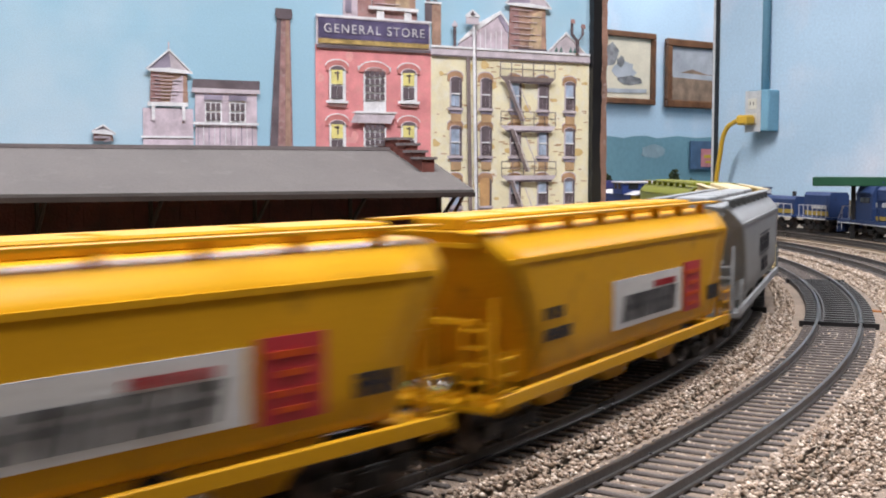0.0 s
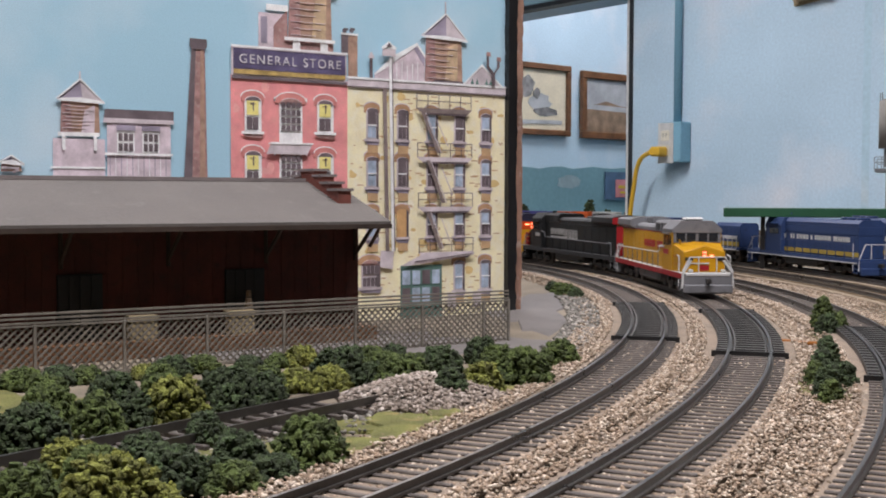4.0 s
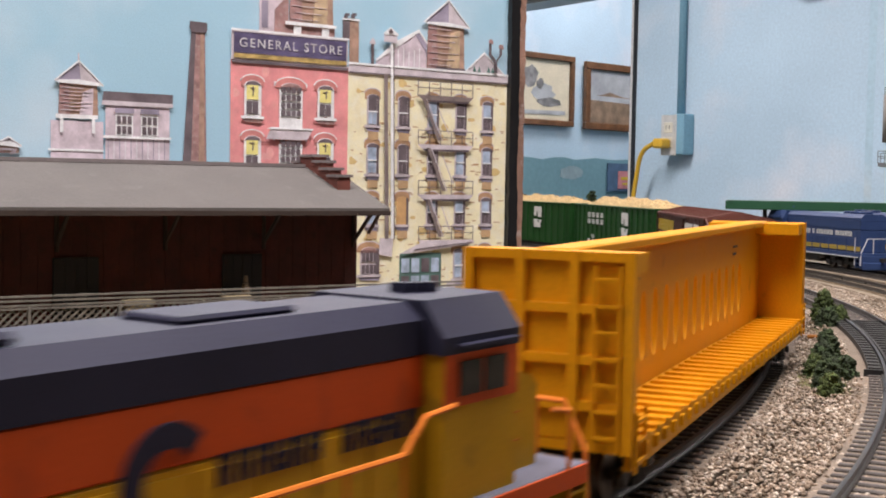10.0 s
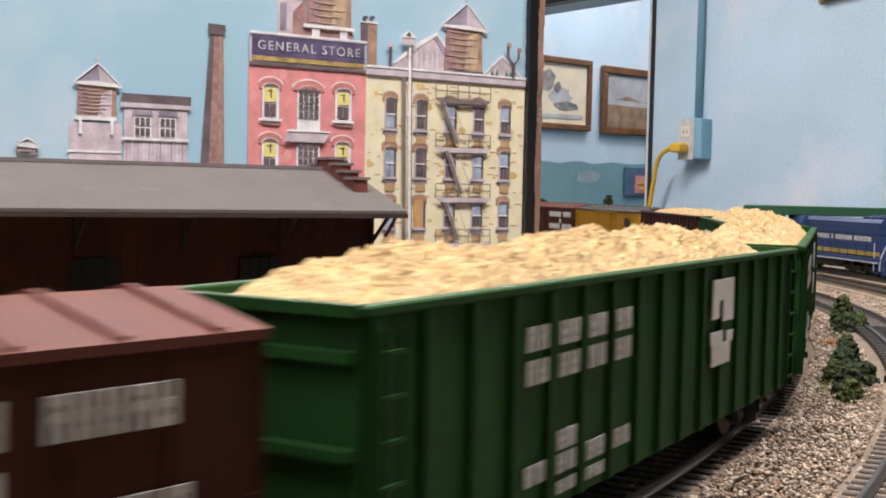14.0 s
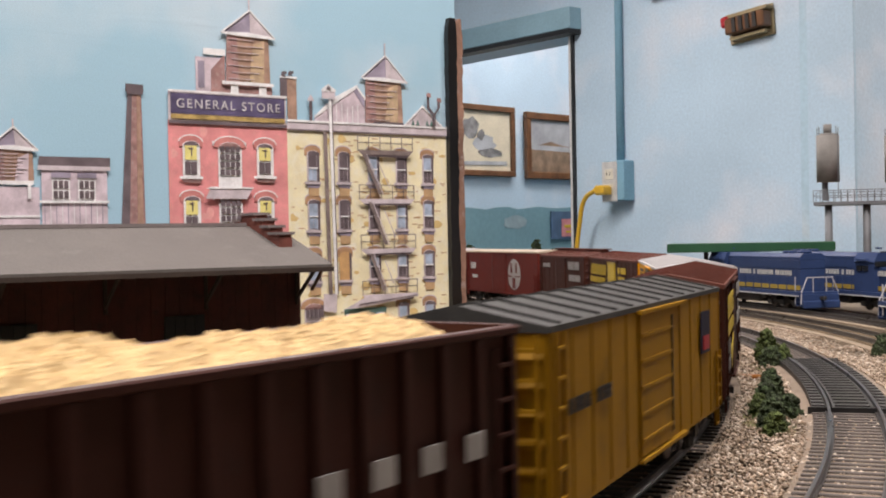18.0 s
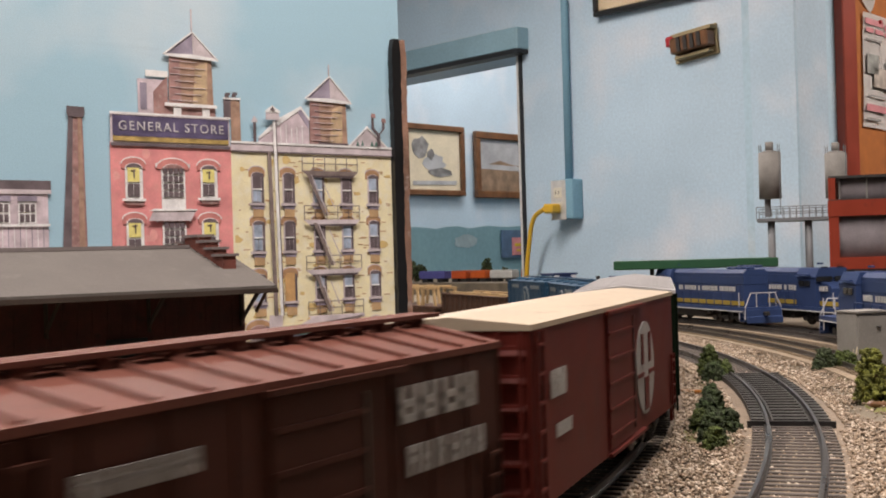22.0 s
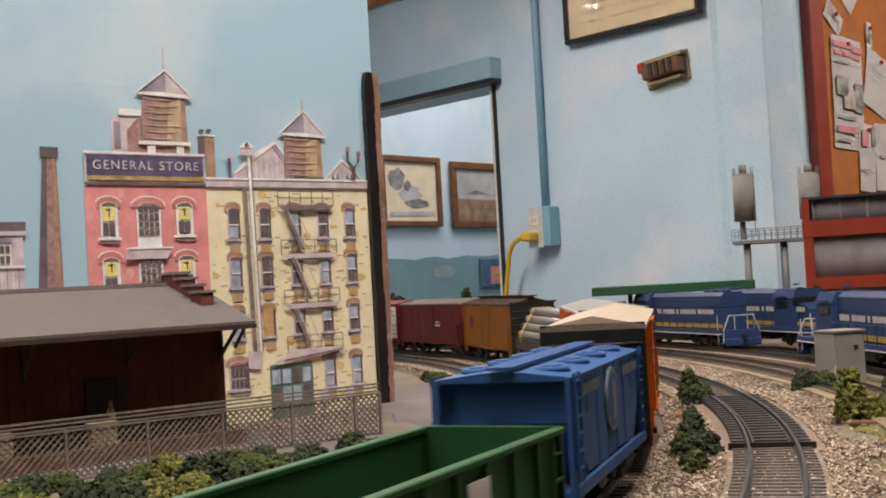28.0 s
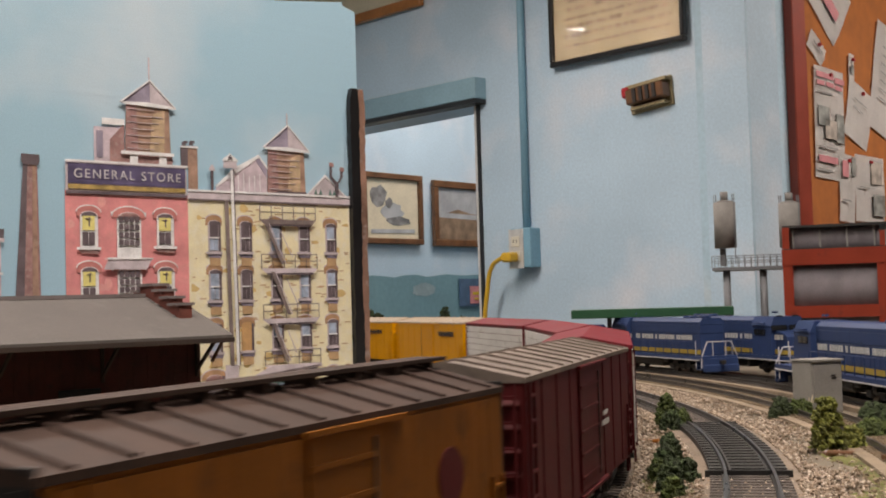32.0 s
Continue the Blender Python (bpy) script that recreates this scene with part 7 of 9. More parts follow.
def road_diesel(label, L, p, forward=True, wide=True):
    """Six-axle road diesel with flush hood; p names its paints. Wide: safety nose, flared radiator."""
    car = thing("diesel_locomotive", label, "locomotive", "diesels of the long train")
    f = 1 if forward else -1
    h = L / 2 - 0.0045

    def X(a, b):
        return tuple(sorted((f * a, f * b)))

    def put(name, mat, *bs, bevel=0.0, parent=None, lab=""):
        return part(name, B(*[(*X(b[0], b[1]), *b[2:]) for b in bs], bevel=bevel), mat, parent or car, lab)

    def shape(name, mat, sec, a, b, parent=None, lab=""):
        bm = bmesh.new()
        prism(bm, sec, *X(a, b))
        return part(name, bm, mat, parent or car, lab)

    hw = 0.0124 if wide else 0.0112
    put("walkway", p["deck"], (-h, h, -0.0170, 0.0170, 0.0128, 0.0148), bevel=0.0003)
    put("side_sill", p["stripe"], (-h + 0.001, h - 0.001, 0.0170, 0.0176, 0.0112, 0.0146))
    put("side_sill", p["stripe"], (-h + 0.001, h - 0.001, -0.0176, -0.0170, 0.0112, 0.0146))
    tank = put("fuel_tank", p["tank"], (-0.030, 0.030, -0.0145, 0.0145, 0.0042, 0.0126), bevel=0.0016)
    put("tank_plate", p["frame"], (-0.022, 0.020, 0.0145, 0.0148, 0.0058, 0.0112), parent=tank)
    for sy in (1, -1):
        y0, y1 = sorted((sy * 0.010, sy * 0.0155))
        put("air_tank", p["tank"], (-0.042, -0.031, y0, y1, 0.0075, 0.0122), bevel=0.001)
    # body stations, from the nose back
    n1, c1 = h - 0.0075, h - (0.026 if wide else 0.022)
    c0 = c1 - (0.026 if wide else 0.021)
    a0 = c0 - 0.036
    x0 = -h + 0.0070
    w0 = x0 + 0.044
    band, top = (0.0392, 0.0446) if wide else (0.0302, 0.0464)
    put("hood", p["hood"], (x0, c0, -hw, hw, 0.0148, band), bevel=0.0004)
    if wide:
        put("hood_line", p["line"], (x0 - 0.0001, c0, -hw - 0.0001, hw + 0.0001, band, band + 0.0006))
        shape("hood_roof", p["roof"], [(-hw, band + 0.0006), (hw, band + 0.0006), (hw, 0.0422), (hw - 0.0018, 0.0438), (hw - 0.0050, top), (-hw + 0.0050, top), (-hw + 0.0018, 0.0438), (-hw, 0.0422)], w0 - 0.002, a0 + 0.001)
        aux = shape("inverter_cabinet", p["roof"], [(-hw - 0.0006, 0.0400), (hw + 0.0006, 0.0400), (hw + 0.0006, 0.0462), (hw - 0.0016, 0.0480), (-hw + 0.0016, 0.0480), (-hw - 0.0006, 0.0462)], a0, c0)
        for sy in (1, -1):
            y0, y1 = sorted((sy * (hw + 0.0006), sy * (hw + 0.0009)))
            put("air_intake", DARK, (a0 + 0.003, a0 + 0.0125, y0, y1, 0.0408, 0.0450), parent=aux)
            put("cabinet_seam", DARK, (a0 + 0.0195, a0 + 0.0199, y0, y1, 0.0402, 0.0460), parent=aux)
        ww = 0.0168
        rad = shape("radiator_wing", p["wing"], [(-hw, band + 0.0006), (hw, band + 0.0006), (ww, 0.0424), (ww, 0.0466), (ww - 0.0030, 0.0478), (0.0, 0.0484), (-ww + 0.0030, 0.0478), (-ww, 0.0466), (-ww, 0.0424)], x0 - 0.0012, w0, lab="flared radiator section")
        shape("radiator_screen", DARK, [(-0.0125, 0.0480), (0.0125, 0.0480), (0.0, 0.0488)], x0 + 0.005, w0 - 0.005, parent=rad)
        put("silencer", p["roof"], (w0 + 0.010, w0 + 0.024, -0.0060, 0.0060, top - 0.0002, 0.0492), bevel=0.0008)
        put("stack_mouth", DARK, (w0 + 0.012, w0 + 0.022, -0.0042, 0.0042, 0.0492, 0.0494))
        put("roof_blower", p["roof"], (w0 + 0.030, w0 + 0.042, -0.0044, 0.0044, top - 0.0002, 0.0466), bevel=0.0012)
        put("end_door", p["end"], (x0 - 0.0008, x0 - 0.0001, -hw, hw, 0.0150, band + 0.0006), lab="painted hood end")
        put("end_wing", p["end"], (x0 - 0.0018, x0 - 0.0012, -ww + 0.0002, ww - 0.0002, 0.0412, 0.0468), lab="painted wing end")
        put("number_board", GREY_INK, (x0 - 0.0021, x0 - 0.0018, -0.0022, 0.0022, 0.0425, 0.0452))
    else:
        put("hood_band", p["band"], (x0 - 0.0001, c0, -hw - 0.0001, hw + 0.0001, band, 0.0385), bevel=0.0003)
        shape("hood_roof", p["roof"], [(-hw - 0.0002, 0.0385), (hw + 0.0002, 0.0385), (hw + 0.0002, 0.0438), (hw - 0.0034, top), (-hw + 0.0034, top), (-hw - 0.0002, 0.0438)], x0 - 0.0002, c0)
        put("cooling_hatch", p["roof"], (x0 + 0.012, x0 + 0.050, -0.0070, 0.0070, top - 0.0002, top + 0.0016), bevel=0.0007)
        put("cooling_hatch", p["roof"], (x0 + 0.074, x0 + 0.096, -0.0058, 0.0058, top - 0.0002, top + 0.0010), bevel=0.0005)
        put("class_light", RED_LAMP, (x0 - 0.0010, x0 - 0.0001, 0.0040, 0.0092, 0.0345, 0.0366), lab="glowing orange class light")
        put("class_light", RED_LAMP, (x0 - 0.0010, x0 - 0.0001, 0.0006, 0.0024, 0.0352, 0.0368))
        put("class_light", RED_LAMP, (x0 - 0.0010, x0 - 0.0001, 0.0006, 0.0022, 0.0322, 0.0332))
        put("class_light", RED_LAMP, (x0 - 0.0010, x0 - 0.0001, -0.0062, -0.0022, 0.0348, 0.0362))
    # hood doors as thin raised leaves
    nd = 10
    for i in range(nd):
        a = x0 + 0.004 + i * (c0 - x0 - 0.006) / nd
        for sy in (1, -1):
            y0, y1 = sorted((sy * hw, sy * (hw + 0.00022)))
            put("hood_door", p["hood"], (a, a + (c0 - x0 - 0.006) / nd - 0.0009, y0, y1, 0.0162, band - 0.0012))
    # cab
    cw = 0.0168 if wide else 0.0150
    ct = 0.0 if wide else -0.0016
    low = 0.0405 if wide else 0.0385
    shape_sec = [(-cw, 0.0148), (cw, 0.0148), (cw, 0.0412 + ct), (-cw, 0.0412 + ct)]
    cab = shape("cab", p["cab"], shape_sec, c0, c1, lab="crew cab")
    shape("cab_roof", p["roof"], [(-cw - 0.0003, low), (cw + 0.0003, low), (cw + 0.0003, 0.0428 + ct), (0.0112, 0.0484 + ct), (-0.0112, 0.0484 + ct), (-cw - 0.0003, 0.0428 + ct)], c0 - 0.0004, c1 + 0.0008, parent=cab)
    if not wide:
        put("cab_band", p["band"], (c0 + 0.0002, c1 + 0.0002, -cw - 0.0002, cw + 0.0002, 0.0302, 0.0385), parent=cab, lab="vermilion cab band")
    for sy in (1, -1):
        y0, y1 = sorted((sy * cw, sy * (cw + 0.0005)))
        for a, b in ((0.0040, 0.0100), (0.0112, 0.0172)):
            put("side_window", GLASS_DARK, (c0 + a, c0 + b, y0, y1, 0.0318, 0.0388 + ct), parent=cab)
        if wide:
            put("side_window", GLASS_DARK, (c0 + 0.0190, c0 + 0.0232, y0, y1, 0.0322, 0.0388), parent=cab)
        for k, (a, b) in enumerate(((0.0010, 0.0070), (0.0082, 0.0142)) if wide else ((0.0030, 0.0110),)):
            y0, y1 = sorted((sy * a, sy * b))
            put("windscreen", GLASS_DARK, (c1, c1 + 0.0006, y0, y1, 0.0346, 0.0402 + ct), parent=cab)
        y0, y1 = sorted((sy * cw, sy * (cw + 0.0022)))
        put("sun_visor", p["roof"], (c0 + 0.003, c0 + 0.019, y0, y1, 0.0396, 0.0401), parent=cab)
        if p.get("seam"):
            y0, y1 = sorted((sy * (cw + 0.0001), sy * (cw + 0.0004)))
            put("cab_number", p["seam"], (c0 + 0.004, c0 + 0.016, y0, y1, 0.0256, 0.0288), parent=cab)
    if wide:
        put("windscreen_surround", p["roof"], (c1 - 0.0002, c1 + 0.0004, -cw + 0.0006, cw - 0.0006, 0.0338, 0.0412), parent=cab)
    nw = 0.0164 if wide else 0.0104
    bm = bmesh.new()
    prism(bm, [(f * c1, 0.0148), (f * n1, 0.0148), (f * n1, 0.0292), (f * (n1 - 0.0022), 0.0312), (f * c1, 0.0344)], -nw, nw, "y")
    if wide:
        # faceted safety nose: ridge down the middle, corners falling away
        bm.free()
        bm = bmesh.new()
        k = 0.84 * nw
        back = [bm.verts.new((f * c1, y, z)) for y, z in ((-nw, 0.0148), (-nw, 0.0332), (0.0, 0.0346), (nw, 0.0332), (nw, 0.0148))]
        front = [bm.verts.new((f * n1, y, z)) for y, z in ((-k, 0.0148), (-k, 0.0284), (0.0, 0.0322), (k, 0.0284), (k, 0.0148))]
        bm.faces.new(back), bm.faces.new(front[::-1])
        for i in range(5):
            bm.faces.new((back[i], front[i], front[(i + 1) % 5], back[(i + 1) % 5]))
        soften(bm, 0.0004)
    nose = part("nose", bm, p["nose"], car, "short nose")
    if p.get("lit"):
        put("lamp_housing", SP_RED, (n1, n1 + 0.0004, -0.0016, 0.0014, 0.0246, 0.0290), parent=nose)
        for z in (0.0254, 0.0274):
            put("headlight", HEADLIGHT, (n1 + 0.0004, n1 + 0.0009, -0.0012, 0.0010, z, z + 0.0011), parent=nose, lab="glowing orange headlight")
        put("headlight", HEADLIGHT, (n1, n1 + 0.0007, 0.0036, 0.0058, 0.0250, 0.0264), parent=nose)
        for sy in (1, -1):
            y0, y1 = sorted((sy * 0.0078, sy * 0.0132))
            put("number_board", BLACK, (n1 - 0.0004, n1 + 0.0006, y0, y1, 0.0226, 0.0248), parent=nose)
            bm = bmesh.new()
            tube(bm, (f * (h + 0.0004), sy * 0.0168, 0.0050), (f * (h + 0.0002), sy * 0.0162, 0.0150), 0.00085, 8)
            tube(bm, (f * (h + 0.0002), sy * 0.0162, 0.0150), (f * (h - 0.0010), sy * 0.0108, 0.0232), 0.00085, 8)
            part("corner_rail", bm, SILVER, car, "stout silver corner rail")
            put("side_mirror", SILVER, (c0 - 0.0012, c0 + 0.0052, *sorted((sy * (cw + 0.0002), sy * (cw + 0.0030))), 0.0298, 0.0308), parent=cab)
        put("roof_air_conditioner", SILVER, (c1 - 0.0170, c1 - 0.0050, -0.0062, 0.0062, 0.0484, 0.0507), bevel=0.0012, parent=cab)
        put("front_deck_edge", SILVER, (h - 0.0006, h + 0.0013, -0.0150, 0.0150, 0.0128, 0.0150), bevel=0.0004)
        for sy in (1, -1):
            put("ditch_light", SILVER, (h - 0.0034, h - 0.0008, sy * 0.0110 - 0.0016, sy * 0.0110 + 0.0016, 0.0150, 0.0172), bevel=0.0004)
        put("grab_rail", SILVER, (n1, n1 + 0.0010, -0.0105, 0.0030, 0.0205, 0.0212), parent=nose, lab="silver grab rail")
        put("nose_badge", SP_RED, (n1, n1 + 0.0003, -0.0030, 0.0030, 0.0160, 0.0195), parent=nose)
    put("nose_door", p["nose"], (n1, n1 + 0.0003, -0.0105, -0.0045, 0.0155, 0.0262), parent=nose)
    for k in (0.020, 0.025):
        for sy in (1, -1):
            y0, y1 = sorted((sy * (nw - 0.0002), sy * (nw + 0.0002)))
            put("nose_seam", p["line"] if wide else p["band"], (c1 + 0.0010, n1 - 0.0062, y0, y1, k, k + 0.0003), parent=nose)
    # end platforms, steps, rails
    for s in (1, -1):
        put("pilot", p["pilot"], (s * h - 0.0010, s * h + 0.0010, -0.0165, 0.0165, 0.0045, 0.0146), bevel=0.0004)
        put("snow_plough", p["frame"], (s * (h + 0.0014) - 0.0012, s * (h + 0.0014) + 0.0012, -0.0165, 0.0165, 0.0015, 0.0074), bevel=0.0008)
        for sy in (1, -1):
            for z in (0.0035, 0.0065, 0.0097):
                y0, y1 = sorted((sy * 0.0130, sy * 0.0174))
                put("step", p["pilot"], (s * (h - 0.0042) - 0.0028, s * (h - 0.0042) + 0.0028, y0, y1, z, z + 0.0006))
            for k in (0.0072, 0.0012):
                put("step_side", p["pilot"], (s * (h - k) - 0.0004, s * (h - k) + 0.0004, sy * 0.0154 - 0.0020, sy * 0.0154 + 0.0020, 0.0033, 0.0130))
            bm = bmesh.new()
            tube(bm, (f * s * h, sy * 0.0170, 0.0050), (f * s * h, sy * 0.0165, 0.0165), 0.00050, 6)
            tube(bm, (f * s * h, sy * 0.0165, 0.0165), (f * s * h, sy * 0.0118, 0.0252), 0.00050, 6)
            part("grab_rail", bm, p["rail"], car)
            bm = bmesh.new()
            tube(bm, (f * s * (h - 0.0072), sy * 0.0172, 0.0050), (f * s * (h - 0.0072), sy * 0.0172, 0.0252), 0.00045, 6)
            tube(bm, (f * s * (h - 0.0072), sy * 0.0172, 0.0252), (f * s * (h - 0.0130), sy * 0.0168, 0.0262), 0.00045, 6)
            part("grab_rail", bm, p["rail"], car)
        bm = bmesh.new()
        tube(bm, (f * s * h, -0.0118, 0.0252), (f * s * h, 0.0118, 0.0252), 0.0005, 6)
        for y in (-0.006, 0.006):
            tube(bm, (f * s * h, y, 0.0140), (f * s * h, y, 0.0252), 0.0004, 6)
        part("end_rail", bm, p["rail"], car)
    for sy in (1, -1):
        a, m, b = f * (x0 + 0.004), f * (c0 - 0.012), f * (c0 + 0.0005)
        bm = bmesh.new()
        tube(bm, (a, sy * 0.0168, 0.0248), (m, sy * 0.0168, 0.0256), 0.00045, 6)
        tube(bm, (m, sy * 0.0168, 0.0256), (m + f * 0.0050, sy * 0.0168, 0.0305), 0.00045, 6)
        tube(bm, (m + f * 0.0050, sy * 0.0168, 0.0305), (b, sy * 0.0168, 0.0310), 0.00045, 6)
        part("handrail", bm, p["rail"], car)
        for i in range(9):
            x = a + (m - a) * i / 8
            bm = bmesh.new()
            tube(bm, (x, sy * 0.0168, 0.0140), (x, sy * 0.0168, 0.0252), 0.00034, 5)
            part("stanchion", bm, p["post"], car)
    for k in range(3):
        put("horn_bell", p["roof"], (c0 + 0.008 + k * 0.0022, c0 + 0.0094 + k * 0.0022, -0.002 + k * 0.001, 0.0016 + k * 0.001, 0.0484 + ct, 0.0500 + ct))
    running_gear(car, L, h - 0.040, 3)
    return car


# ---- the two trains ----
TRAIN_B, TRAIN_A = [], []
GAPS = [0.350, 0.139, -0.097, -0.275, -0.540, -0.742, -0.931, -1.162, -1.391, -1.590, -1.774, -1.945, -2.112, -2.289, -2.475, -2.610, -2.799, -2.988, -3.120, -3.242, -3.364, -3.545, -3.727, -3.907, -4.021, -4.203, -4.356, -4.536, -4.682, -4.845, -5.035, -5.225, -5.415, -5.600, -5.785]
LEN = [a - b for a, b in zip(GAPS, GAPS[1:])]

UP_YELLOW = paint("loco_yellow", (0.50, 0.26, 0.012), 0.35, 0.06, 0.1)
LOCO_GREY = paint("loco_grey", (0.17, 0.17, 0.18), 0.5, 0.15, 0.3)
SILVER = paint("silver_rail", (0.55, 0.55, 0.54), 0.35)
SP_GREY = paint("loco_dark_grey", (0.013, 0.0135, 0.014), 0.5, 0.2, 0.3, 0.2)
SP_RED = paint("loco_scarlet", (0.28, 0.018, 0.022), 0.5, 0.12, 0.25)
CH_YELLOW = paint("chrome_yellow", (0.50, 0.27, 0.012), 0.4, 0.06, 0.15)
CH_ORANGE = paint("vermilion", (0.52, 0.075, 0.015), 0.4, 0.06, 0.15)
CH_BLUE = paint("midnight_blue", (0.025, 0.025, 0.045), 0.45, 0.1, 0.2)
CH_WALK = paint("walkway_grey", (0.16, 0.16, 0.20), 0.55, 0.1, 0.2)
CH_RAIL = paint("rail_orange", (0.72, 0.20, 0.03), 0.4, 0.06, 0.1)
LK_BLUE = paint("parked_blue", (0.032, 0.056, 0.140), 0.4, 0.08, 0.15)
LK_YELLOW = paint("stripe_yellow", (0.42, 0.30, 0.06), 0.45)
CB_YELLOW = paint("centerbeam_yellow", (0.66, 0.28, 0.006), 0.45, 0.05, 0.1)
BROWN = paint("boxcar_brown", (0.056, 0.018, 0.012), 0.55, 0.15, 0.3)
BROWN_ROOF = paint("boxcar_roof_brown", (0.125, 0.044, 0.032), 0.6, 0.15, 0.3)
GREEN = paint("chip_car_green", (0.016, 0.066, 0.016), 0.5, 0.15, 0.3)
BROWN_CHIP = paint("chip_car_brown", (0.048, 0.017, 0.013), 0.5, 0.15, 0.3)
RWY_YELLOW = paint("worn_yellow", (0.33, 0.17, 0.008), 0.55, 0.12, 0.35)
GREY_ROOF = paint("roof_grey", (0.060, 0.060, 0.058), 0.6, 0.15, 0.3)
RAIL_YELLOW = paint("bright_yellow", (0.64, 0.29, 0.006), 0.4, 0.05, 0.1)
WHITE_ROOF = paint("roof_white", (0.50, 0.49, 0.49), 0.5, 0.06, 0.15)
OXIDE = paint("oxide_red", (0.125, 0.022, 0.017), 0.5, 0.12, 0.25)
BLACK_GREEN = paint("dark_green_black", (0.008, 0.016, 0.009), 0.65, 0.15, 0.2, 0.05)
HOP_BLUE = paint("hopper_blue", (0.022, 0.066, 0.120), 0.5, 0.12, 0.25)
BRIGHT_BLUE = paint("bright_blue", (0.030, 0.095, 0.25), 0.45, 0.08, 0.15)
GON_BROWN = paint("gondola_brown", (0.09, 0.05, 0.035), 0.6, 0.2, 0.4)
GON_GREEN = paint("gondola_green", (0.020, 0.085, 0.032), 0.5, 0.12, 0.25)
ORANGE = paint("reefer_orange", (0.55, 0.11, 0.010), 0.45, 0.06, 0.15)
ORANGE_ROOF = paint("orange_roof", (0.46, 0.38, 0.29), 0.45, 0.1, 0.2)
DUSTY_ROOF = paint("dusty_roof", (0.20, 0.165, 0.14), 0.7, 0.3, 0.4)
DARK_BROWN_ROOF = paint("dark_brown_roof", (0.060, 0.038, 0.030), 0.7, 0.3, 0.4)
BROWN_ORANGE = paint("weathered_orange", (0.25, 0.090, 0.014), 0.55, 0.15, 0.4)
MAROON = paint("maroon", (0.11, 0.018, 0.020), 0.5, 0.12, 0.25)
DARK_MAROON = paint("maroon_roof", (0.17, 0.014, 0.022), 0.55, 0.15, 0.25)
SLAT_WHITE = paint("slat_white", (0.68, 0.67, 0.64), 0.55, 0.08, 0.3)
TAN_WOOD = material("tan_lumber", (0.52, 0.36, 0.18), 0.7, 0.2, 60, 900)
PIPE_GREY = material("grey_pipe", (0.24, 0.22, 0.20), 0.35, 0.12, 40, 900, 0.05)
STRAP = material("yellow_strap", (0.72, 0.55, 0.10), 0.5, 0.05)

SP_PLATE = paint("loco_plate_grey", (0.035, 0.035, 0.037), 0.55, 0.15, 0.3)
b = road_diesel("yellow and grey road diesel with silver handrails leading the train", LEN[0], dict(hood=UP_YELLOW, roof=LOCO_GREY, wing=LOCO_GREY, cab=UP_YELLOW, nose=UP_YELLOW, end=UP_YELLOW, frame=LOCO_GREY, deck=SILVER, stripe=SP_RED, line=SP_RED, rail=SILVER, post=LOCO_GREY, pilot=LOCO_GREY, tank=LOCO_GREY, seam=RED_INK, lit=True))
lettering(b, RED_INK, 0.020, 0.0278, 0.034, 0.0052, 5, 0.0127)
lettering(b, RED_INK, -0.018, 0.0278, 0.042, 0.0052, 7, 0.0127)
bars(b, UP_YELLOW, 0.0128, (-0.082, -0.078, 0.030, 0.036), (-0.0745, -0.068, 0.030, 0.036), name="louvre")
CARS = [b]
b = road_diesel("dark grey road diesel with scarlet ends running hood first", LEN[1], dict(hood=SP_GREY, roof=SP_GREY, wing=SP_PLATE, cab=SP_GREY, nose=SP_GREY, end=SP_RED, frame=SP_GREY, deck=SP_PLATE, stripe=SP_PLATE, line=SP_PLATE, rail=LOCO_GREY, post=SP_GREY, pilot=SP_GREY, tank=DARK, seam=GREY_INK), False)
h0 = LEN[1] / 2 - 0.0045
for sy in (1, -1):
    bm = bmesh.new()
    y0, y1 = sorted((sy * 0.0133, sy * 0.0167))
    for z in (0.0160, 0.0200, 0.0245):
        prism(bm, [(-h0 + 0.0068, z), (-h0 + 0.0068, z + 0.0036), (-h0 + 0.0150, z + 0.0036), (-h0 + 0.0115, z)], y0, y1, "y")
    part("scarlet_chevron", bm, SP_RED, b, "scarlet nose wing")
part("scarlet_nose", B((-h0 + 0.0066, -h0 + 0.0076, -0.0133, 0.0133, 0.0150, 0.0292)), SP_RED, b, "scarlet nose front")
lettering(b, GREY_INK, 0.046, 0.0285, 0.034, 0.0056, 8, 0.0127)
bars(b, GREY_INK, 0.0127, (0.012, 0.046, 0.0250, 0.0270), name="underline")
lettering(b, GREY_INK, 0.012, 0.0248, 0.034, 0.0090, 7, 0.0127)
CARS.append(b)
b = road_diesel("yellow, vermilion and dark blue diesel running hood first", LEN[2], dict(hood=CH_YELLOW, band=CH_ORANGE, roof=CH_BLUE, cab=CH_YELLOW, nose=CH_YELLOW, frame=DARK, deck=CH_WALK, stripe=CH_ORANGE, rail=CH_RAIL, post=CH_RAIL, pilot=CH_YELLOW, tank=DARK), False, wide=False)
lettering(b, CH_BLUE, 0.002, 0.0265, 0.020, 0.0040, 6, 0.0115)
lettering(b, CH_BLUE, -0.022, 0.0265, 0.018, 0.0040, 6, 0.0115)
